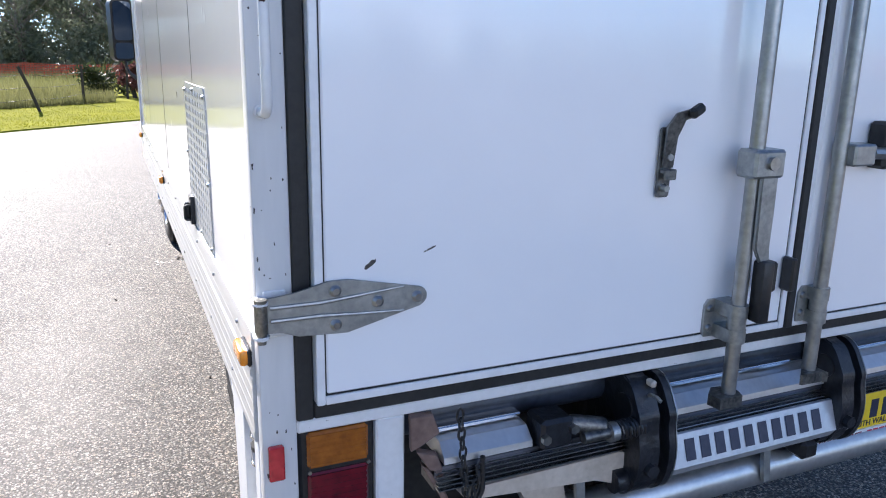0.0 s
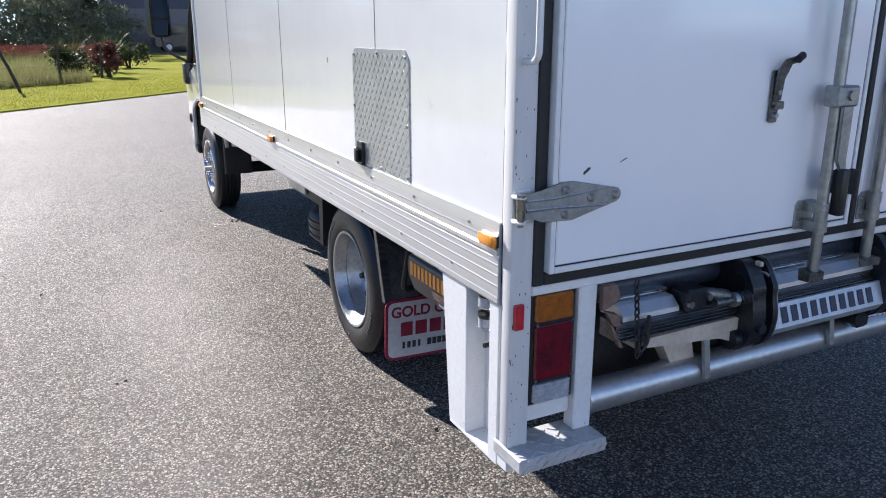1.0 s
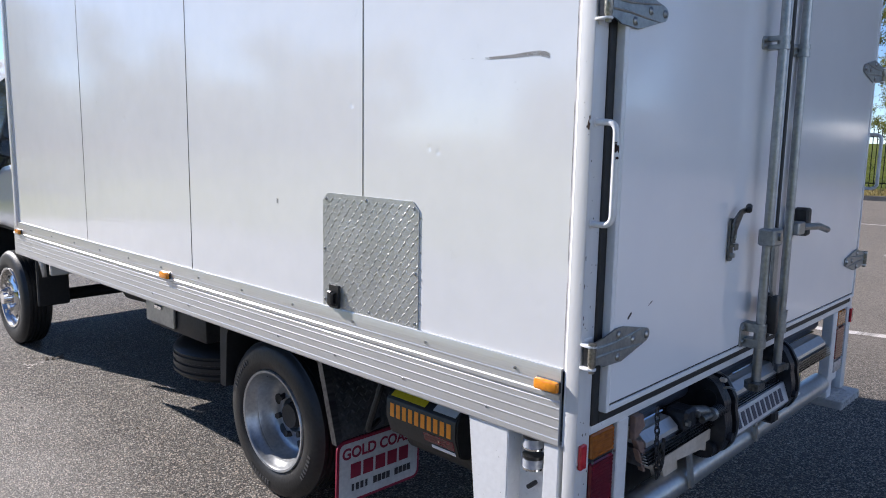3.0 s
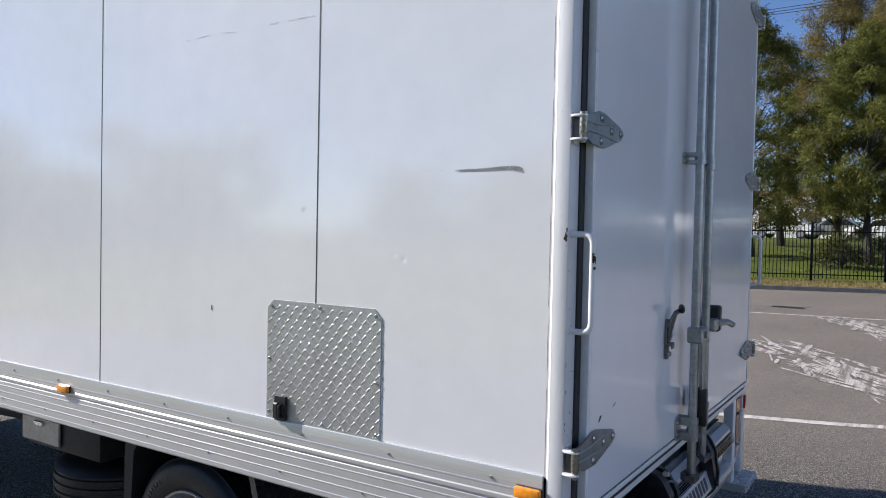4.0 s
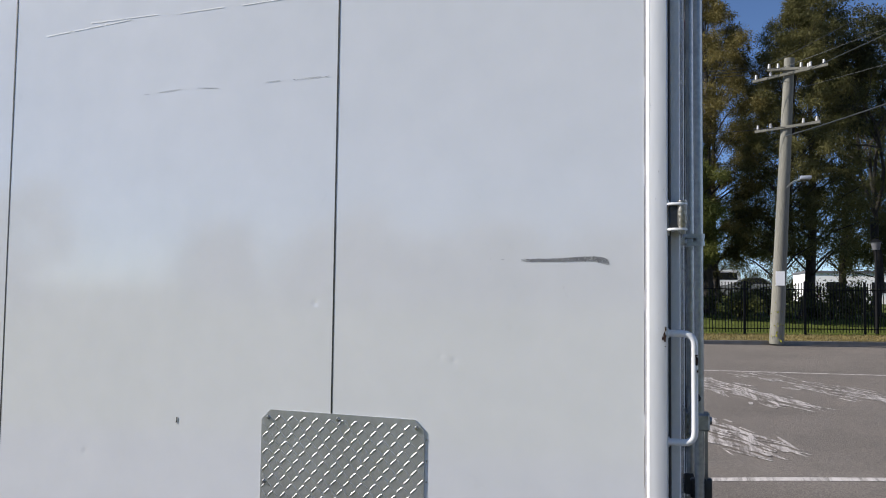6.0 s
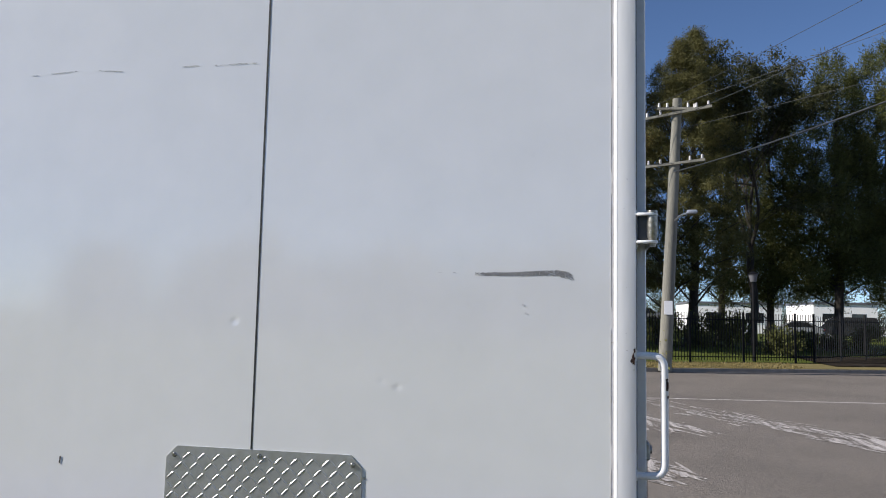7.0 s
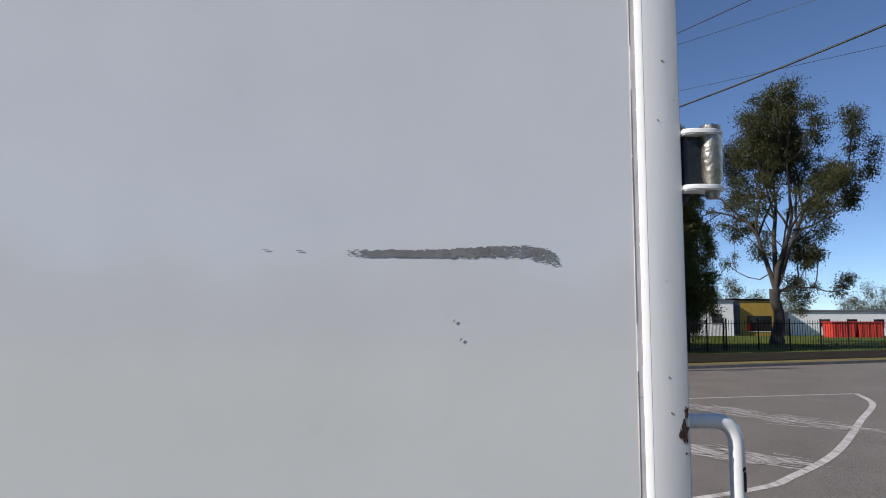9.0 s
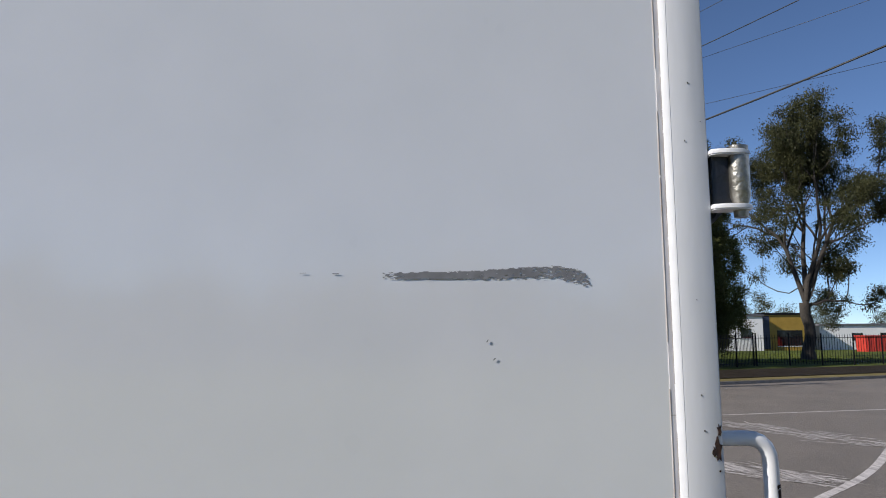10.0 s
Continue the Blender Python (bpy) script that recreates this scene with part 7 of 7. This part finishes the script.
def wire(name, label, a, b, sag, r):
    a, b = Vector(a), Vector(b)
    t = thing(name, a, label, "cable")
    pts = [a.lerp(b, k / 24) + Vector((0, 0, -sag * 4 * (k / 24) * (1 - k / 24))) for k in range(25)]
    part("strand", tube(bmesh.new(), pts, r, 6), M_WIRE, t, "", 60)


top = on_pole(9.15)
wire("overhead_cable", "thick twisted black service cable", on_pole(6.95) + Vector((-0.2, 0, 0)), (-6, -18, 10.9), 1.25, 0.024)
wire("overhead_wire", "thin overhead power wire", top + Vector((-0.2, 0.9, 0.1)), (-6, -18, 11.6), 0.55, 0.007)
wire("overhead_wire", "thin overhead power wire", top + Vector((-0.2, -0.5, -0.05)), (-6.4, -18.4, 11.4), 0.75, 0.012)
wire("overhead_wire", "thin overhead power wire", top + Vector((-0.2, 0.4, 0.05)), (-4, -32, 14.2), 0.6, 0.007)
wire("overhead_wire", "thin overhead power wire", on_pole(8.5) + Vector((-0.2, -0.2, 0.0)), (2, -40, 13.5), 0.4, 0.007)
for dy, dz in ((0.9, 0.2), (0.3, 0.1), (-0.6, 0.0), (0.0, -1.9)):
    wire("overhead_wire", "thin overhead power wire", top + Vector((-0.2, dy, dz)), (16 + dy, 52, 9.4 + dz), 1.1, 0.009)

# park lamp post behind the fence
lp = thing("park_lamp", (31.2, -6.9, ground_z(31.2, -6.9)), "dark park lamp post with lantern head", "lamp post")
z0 = lp.location.z
part("post", cyl(bmesh.new(), (31.2, -6.9, z0 - 0.05), (31.2, -6.9, z0 + 3.3), 0.07, 12, 0.055), M_FENCE, lp)
part("lantern", cyl(bmesh.new(), (31.2, -6.9, z0 + 3.3), (31.2, -6.9, z0 + 3.6), 0.12, 12, 0.19), M_GREYTRIM, lp)
part("lid", cyl(bmesh.new(), (31.2, -6.9, z0 + 3.6), (31.2, -6.9, z0 + 3.72), 0.24, 12, 0.06), M_FENCE, lp)

# painted lines
def stripe(pts, w, mat, z=0.004):
    pts = [Vector((x, y, z)) for x, y in pts]
    bm = bmesh.new()
    prev = None
    for i, p in enumerate(pts):
        d = (pts[min(i + 1, len(pts) - 1)] - pts[max(i - 1, 0)]).normalized()
        s = Vector((-d.y, d.x, 0)) * w / 2
        pair = (bm.verts.new(p + s), bm.verts.new(p - s))
        if prev:
            bm.faces.new((prev[0], prev[1], pair[1], pair[0]))
        prev = pair
    return bm


def smooth_line(pts, n=6):
    pts = [Vector((*p, 0)) for p in pts]
    out = []
    for i in range(len(pts) - 1):
        p0, p1, p2, p3 = pts[max(i - 1, 0)], pts[i], pts[i + 1], pts[min(i + 2, len(pts) - 1)]
        for k in range(n):
            t = k / n
            q = 0.5 * ((2 * p1) + (p2 - p0) * t + (2 * p0 - 5 * p1 + 4 * p2 - p3) * t * t + (3 * p1 - p0 - 3 * p2 + p3) * t ** 3)
            out.append((q.x, q.y))
    out.append((pts[-1].x, pts[-1].y))
    return out


setting("road_line", stripe([(13.3, 17.0), (15.7, 1.9), (16.1, -0.6), (16.9, -5.5), (18.0, -12.8)], 0.13, M_LINE), M_LINE, "worn white line along the painted island", "road marking")
setting("road_line", stripe(smooth_line([(4.6, 4.5), (5.6, 0.4), (6.1, -1.0), (7.2, -3.9), (7.95, -4.95), (9.55, -6.6), (12.8, -9.3), (15.6, -11.6), (18.0, -12.9)]), 0.13, M_LINE), M_LINE, "worn white curved line of the painted island", "road marking")
for k, (a, b, w) in enumerate((((15.6, -1.1), (9.6, -4.9), 0.95), ((16.3, -6.9), (11.6, -8.4), 0.9), ((15.6, 0.6), (11.0, -1.6), 0.8), ((11.0, 1.4), (7.2, -1.0), 0.95), ((10.9, -3.9), (8.7, -5.4), 0.7), ((15.3, 4.0), (9.0, 2.8), 0.9))):
    rr = random.Random(k)
    a, b = Vector((*a, 0.004)), Vector((*b, 0.004))
    along = (b - a).normalized()
    side = Vector((-along.y, along.x, 0))
    bm = bmesh.new()
    for i in range(150):
        c = a.lerp(b, rr.random() ** 0.9) + side * rr.triangular(-w * 0.75, w * 0.75, rr.choice((-0.3, 0.3)) * w) + Vector((0, 0, 0.00005 * i))
        turn = Matrix.Rotation(rr.gauss(0, 0.22), 3, "Z")
        ln, wd = rr.uniform(0.2, 0.6) * rr.choice((1, 1, 2.6)), rr.uniform(0.02, 0.09)
        u, v = turn @ along, turn @ side
        ring = [(-0.5, 0.1), (-0.44, 0.46), (-0.1, 0.5), (0.2, 0.44), (0.46, 0.42), (0.5, -0.1), (0.4, -0.46), (0.05, -0.5), (-0.42, -0.42)]
        bm.faces.new([bm.verts.new(c + u * ln * p * rr.uniform(0.85, 1.1) + v * wd * q * rr.uniform(0.6, 1.2)) for p, q in reversed(ring)])
    setting("hatch_marking", bm, M_HATCH, "badly worn white hatching on the asphalt", "road marking")
setting("drain_cover", box(bmesh.new(), 17.3, 17.7, 1.5, 2.2, 0.0, 0.006), M_STEEL_BLK, "dark road drain cover", "drain")
setting("driveway", prism(bmesh.new(), [(29.3, -13.0, 0.02), (31.2, -18.4, 0.02), (34.4, -18.4, 0.15), (32.4, -13.0, 0.15)], (0, 0, 0.012)), M_CONCRETE, "pale concrete driveway crossing", "driveway")

# loose grit and leaf litter on the asphalt
rng = np.random.default_rng(77)
bm = bmesh.new()
for k in range(260):
    x, y = rng.uniform(-4.5, 0.2), rng.uniform(-1.5, 14)
    s = rng.uniform(0.004, 0.013)
    obox(bm, pose(x, y, s * 0.3, rng.uniform(0, 40), rng.uniform(0, 40), rng.uniform(0, 360)), s, s * rng.uniform(0.7, 1.8), s * 0.6)
ob = part("grit", bm, M_GRIT, None, smooth=None)
tagged(ob, "scattered grit and dry leaf crumbs on asphalt", "debris", kind="stuff")
rr = random.Random(4)
bm = bmesh.new()
for k in range(26):
    x, y, r = 0.05 + rr.gauss(0, 0.035), 4.57 + rr.gauss(0, 0.030), rr.uniform(0.004, 0.011)
    sheet(bm, [(x + r * rr.uniform(0.5, 1.2) * math.cos(a), y + r * rr.uniform(0.5, 1.2) * math.sin(a)) for a in [2 * math.pi * i / 6 for i in range(6)]], 0.0025)
setting("pale_stain", bm, M_LINE, "flecks of a pale dried spill on the asphalt", "stain")
bm = bmesh.new()
for k in range(16):
    obox(bm, pose(0.22 + rr.gauss(0, 0.04), 4.63 + rr.gauss(0, 0.02), 0.006, rr.uniform(0, 30), rr.uniform(0, 30), rr.uniform(0, 360)), 0.016, 0.012, 0.004)
tagged(part("leaf_litter", bm, M_GRIT, None, smooth=None), "small clump of dead leaves on the asphalt", "debris", kind="stuff")


# ---- vehicles and buildings far off ----
def car(name, label, x, y, turn, paint, van=False):
    z = ground_z(x, y)
    t = thing(name, (x, y, z), label, "car")
    m = pose(x, y, z, 0, 0, turn)
    if van:
        side = [(-2.2, 0.35), (-2.25, 0.9), (-2.15, 1.75), (-1.9, 1.86), (0.9, 1.86), (1.35, 1.7), (1.75, 1.08), (2.25, 0.9), (2.3, 0.35)]
        glass = [(-2.0, 1.12), (-1.95, 1.66), (0.85, 1.68), (1.2, 1.6), (1.55, 1.12)]
    else:
        side = [(-2.15, 0.30), (-2.2, 0.75), (-2.1, 0.95), (-1.6, 1.02), (-1.1, 1.42), (-0.5, 1.48), (0.2, 1.44), (0.95, 0.98), (1.9, 0.86), (2.15, 0.7), (2.15, 0.30)]
        glass = [(-1.5, 1.0), (-1.05, 1.37), (-0.5, 1.42), (0.15, 1.38), (0.75, 1.0)]
    bm = prism(bmesh.new(), [m @ Vector((u, -0.86, v)) for u, v in side], m.to_3x3() @ Vector((0, 1.72, 0)))
    bmesh.ops.bevel(bm, geom=list(bm.edges), offset=0.07, segments=2, affect="EDGES")
    body = part("body", bm, paint, t, "", 40)
    for s in (-1, 1):
        part("side_glass", prism(bmesh.new(), [m @ Vector((u, s * 0.865, v)) for u, v in glass], m.to_3x3() @ Vector((0, -s * 0.01, 0))), M_GLASS_DARK, body)
    a, b = (glass[-1], glass[-2]) if not van else ((1.72, 1.1), (1.38, 1.66))
    part("windscreen", prism(bmesh.new(), [m @ Vector((a[0] + 0.14, -0.7, a[1])), m @ Vector((a[0] + 0.14, 0.7, a[1])), m @ Vector((b[0] + 0.08, 0.62, b[1])), m @ Vector((b[0] + 0.08, -0.62, b[1]))], m.to_3x3() @ Vector((0.01, 0, 0.01))), M_GLASS_DARK, body)
    for u in (-1.35, 1.35):
        for s in (-1, 1):
            w = part("wheel", cyl(bmesh.new(), m @ Vector((u, s * 0.70, 0.32)), m @ Vector((u, s * 0.88, 0.32)), 0.32, 20), M_TYRE, t)
            part("rim", cyl(bmesh.new(), m @ Vector((u, s * 0.80, 0.32)), m @ Vector((u, s * 0.885, 0.32)), 0.20, 16), M_RIM, w)
    for s in (-1, 1):
        part("headlight", obox(bmesh.new(), m @ pose(2.12, s * 0.62, 0.72), 0.12, 0.3, 0.12, 0.02), M_CLEARLENS, t)
        part("tail_light", obox(bmesh.new(), m @ pose(-2.14, s * 0.66, 0.82), 0.12, 0.26, 0.14, 0.02), M_REDLENS, t)
    return t


for x, y, turn, paint, van, lab in ((57, 7.6, 80, M_CABWHITE, False, "white sedan parked nose-in under the trees"), (58, 4.6, 84, M_SILVERCAR, False, "silver hatchback parked under the trees"), (57, 1.6, 80, M_CABWHITE, False, "white hatchback parked under the trees"),
                                    (58, -1.2, 96, M_CABWHITE, True, "white van parked under the trees"), (57.5, -4.0, 85, M_SILVERCAR, False, "silver sedan parked under the trees"), (62, -16.5, 70, M_SILVERCAR, False, "silver sedan parked beyond the lawn"),
                                    (64, -21, 75, M_DARKCAR, True, "dark van parked beyond the lawn"), (67, -27.0, 60, M_CABWHITE, False, "white sedan parked beyond the lawn"), (11.6, 60, 15, M_SILVERCAR, False, "silver sedan parked beyond the verge"), (7.8, 57.6, 4, M_DARKCAR, True, "dark van parked beyond the verge")):
    car("parked_car", lab, x, y, turn, paint, van)


def building(label, x0, x1, y0, y1, h, wall, windows, roof=M_GREYTRIM, band=None):
    """A flat-roofed block that faces the road, with windows on its near face."""
    z = ground_z(x0, (y0 + y1) / 2)
    t = thing("industrial_building", (x0, (y0 + y1) / 2, z), label, "building")
    part("wall", box(bmesh.new(), x0, x1, y0, y1, z - 0.2, z + h), wall, t)
    part("roof_edge", box(bmesh.new(), x0 - 0.15, x1 + 0.1, y0 - 0.12, y1 + 0.12, z + h, z + h + 0.25), roof, t)
    for u, v, w, hh in windows:
        win = part("window", box(bmesh.new(), x0 - 0.02, x0 + 0.1, y0 + u, y0 + u + w, z + v, z + v + hh), M_GLASS_DARK, t)
        part("window_frame", box(bmesh.new(), x0 - 0.05, x0 - 0.02, y0 + u - 0.08, y0 + u + w + 0.08, z + v - 0.10, z + v - 0.02), M_WHITE_PRINT, win)
    if band:
        part("coloured_band", box(bmesh.new(), x0 - 0.03, x0, y0 + band[0], y0 + band[1], z + band[2], z + band[3]), band[4], t)
    return t


building("white rendered office block with small windows", 92, 104, -48.6, -43.0, 4.4, M_RENDER, [(1.6, 1.6, 1.4, 1.2)])
building("yellow and black industrial unit", 93, 106, -55.2, -48.7, 4.6, M_YELLOWWALL, [(0.8, 0.6, 3.4, 2.0)], M_FENCE, (5.2, 6.2, 0.2, 4.5, M_NAVYWALL))
building("long low white industrial shed", 95, 108, -74.0, -58.0, 3.2, M_RENDER, [(2, 1.2, 1.5, 1), (6, 1.2, 1.5, 1), (10, 1.2, 1.5, 1)])
building("white industrial shed behind the trees", 94, 106, -34.0, -27.0, 3.6, M_RENDER, [(1.2, 1.4, 1.6, 1.1), (4.4, 1.4, 1.6, 1.1)])
building("white industrial shed with grey roof", 92, 104, -23.0, -12.5, 3.4, M_RENDER, [(2, 1.2, 2, 1.2), (6.5, 1.2, 2, 1.2)])
building("pale low building beyond the car park", 78, 90, 6.4, 14.0, 4.2, M_RENDER, [(1, 1.4, 2, 1.2), (4.6, 1.4, 2, 1.2)], M_REDROOF)
building("low pale building reflected behind the yard", -30, -10, -92, -84, 3.4, M_RENDER, [])


def stand_in_shed(x0, x1, y0, y1, h):
    """A made-up dark shed that stands in for a shaded mass: ribbed wall sheets, roller doors, gutter."""
    t = thing("steel_shed", ((x0 + x1) / 2, y0, 0.03), "made-up tall dark shed in place of a deeply shaded mass", "building")
    part("wall", box(bmesh.new(), x0, x1, y0, y1, 0.0, h), M_NAVYWALL, t)
    part("gutter", box(bmesh.new(), x0 - 0.1, x1 + 0.1, y0 - 0.16, y0 - 0.01, h - 0.1, h + 0.06, 0.02), M_GREYTRIM, t)
    for k in range(int((x1 - x0) / 0.38)):
        u = x0 + 0.19 + k * 0.38
        part("wall_rib", box(bmesh.new(), u - 0.03, u + 0.03, y0 - 0.04, y0 - 0.002, 0.05, h - 0.12), M_NAVYWALL, t)
    for u in (x0 + 1.0, x0 + 4.2):
        door = part("roller_door", box(bmesh.new(), u, u + 2.6, y0 - 0.07, y0 - 0.042, 0.04, 3.2), M_GREYTRIM, t)
        for k in range(8):
            part("slat", box(bmesh.new(), u + 0.02, u + 2.58, y0 - 0.085, y0 - 0.068, 0.10 + k * 0.39, 0.44 + k * 0.39, 0.006), M_GREYTRIM, door)


# invented shed, added to fill a dark mass of deep shade
stand_in_shed(3.0, 10.6, 61.0, 72.0, 8.5)


def skip_bin(x, y, l):
    z = ground_z(x, y)
    t = thing("skip_bin", (x, y, z), "red steel skip bin", "skip bin", "red skip bins")
    part("body", prism(bmesh.new(), [(x, y - l / 2 + 0.2, z), (x, y + l / 2 - 0.2, z), (x, y + l / 2, z + 1.7), (x, y - l / 2, z + 1.7)], (1.8, 0, 0)), M_REDSKIP, t)
    part("rim", box(bmesh.new(), x - 0.06, x + 1.86, y - l / 2 - 0.06, y + l / 2 + 0.06, z + 1.66, z + 1.78, 0.02), M_REDSKIP, t)
    for k in range(4):
        part("rib", box(bmesh.new(), x - 0.05, x, y - l / 2 + 0.35 + k * (l - 0.7) / 3 - 0.04, y - l / 2 + 0.35 + k * (l - 0.7) / 3 + 0.04, z + 0.1, z + 1.66), M_REDSKIP, t)


skip_bin(78, -54.3, 3.0)
skip_bin(78, -57.6, 3.2)
skip_bin(80.5, -58.9, 3.2)

# ---- in front of the truck: wire fence, barrier mesh, chevron sign, path ----
fence = thing("wire_fence", (-1.77, 20.4, 0.03), "leaning old timber and wire paddock fence", "fence")
FP = [(-7.8, 14.6, 0.2, 0.1), (-5.6, 17.2, -0.1, 0.0), (-3.7, 19.0, 0.15, 0.1), (-1.77, 20.5, -0.42, 0.05), (-0.85, 23.6, 0.0, 0.05), (0.4, 26.2, 0.05, 0.0)]
for x, y, lx, ly in FP:
    part("post", tube(bmesh.new(), [(x, y, -0.1), (x + lx * 0.5, y + ly * 0.5, 0.6), (x + lx, y + ly, 1.15)], 0.04, 7), M_BARK, fence)
for h in (0.35, 0.65, 0.95):
    pts = []
    for (xa, ya, la, ma), (xb, yb, lb, mb) in zip(FP, FP[1:]):
        for k in range(4):
            u = k / 4
            f = h / 1.15
            pts.append((xa + (xb - xa) * u + f * (la + (lb - la) * u), ya + (yb - ya) * u + f * (ma + (mb - ma) * u), h - 0.05 * math.sin(math.pi * u)))
    part("wire_strand", tube(bmesh.new(), pts, 0.006, 4), M_WIRE, fence)
net = thing("barrier_mesh", (-4, 49, 0.05), "sagging orange-red plastic barrier mesh", "barrier")
rr = random.Random(8)
px = [-22 + 2.2 * k for k in range(12)]
tops = [0.85 + rr.uniform(-0.2, 0.15) for _ in px]
for k, x in enumerate(px):
    part("stake", cyl(bmesh.new(), (x, 49 + 0.3 * x * 0.2, 0), (x + rr.uniform(-0.1, 0.1), 49 + 0.06 * x, 1.1), 0.02, 6), M_BARK, net)
for row in range(9):
    pts = [(x, 48.97 + 0.06 * x, 0.08 + (tops[i] - 0.08) * row / 8 - 0.06 * (i % 2) * row / 8) for i, x in enumerate(px)]
    part("mesh_strand", tube(bmesh.new(), pts, 0.028, 4), M_BARRIER, net)
bm = bmesh.new()
for i in range(len(px) - 1):
    for k in range(16):
        u = k / 16
        x = px[i] + (px[i + 1] - px[i]) * u
        tp = tops[i] + (tops[i + 1] - tops[i]) * u
        tube(bm, [(x, 48.96 + 0.06 * x, 0.08), (x + 0.05, 48.96 + 0.06 * x, tp)], 0.022, 4)
part("mesh_strand", bm, M_BARRIER, net)
sign = thing("chevron_sign", (3.05, 22.0, 0.03), "yellow-green chevron sign on a short post", "road sign")
part("post", cyl(bmesh.new(), (3.05, 22.0, -0.05), (3.02, 22.0, 1.25), 0.03, 10), M_GALV, sign)
part("panel", obox(bmesh.new(), pose(3.02, 21.95, 0.98, 0, 3, 8), 0.36, 0.012, 0.62, 0.01), M_SIGNYELLOW, sign)
part("chevron", prism(bmesh.new(), [(2.90, 21.925, 1.22), (3.02, 21.94, 1.22), (3.13, 21.955, 0.98), (3.02, 21.94, 0.74), (2.90, 21.925, 0.74), (3.01, 21.94, 0.98)], (0, -0.004, 0)), M_FENCE, sign)
setting("footpath", prism(bmesh.new(), [(1.0, 43, 0.035), (13.4, 41.5, 0.035), (14.0, 45.8, 0.035), (2.0, 48.2, 0.035)], (0, 0, 0.012)), M_CONCRETE, "pale concrete footpath across the grass", "footpath")
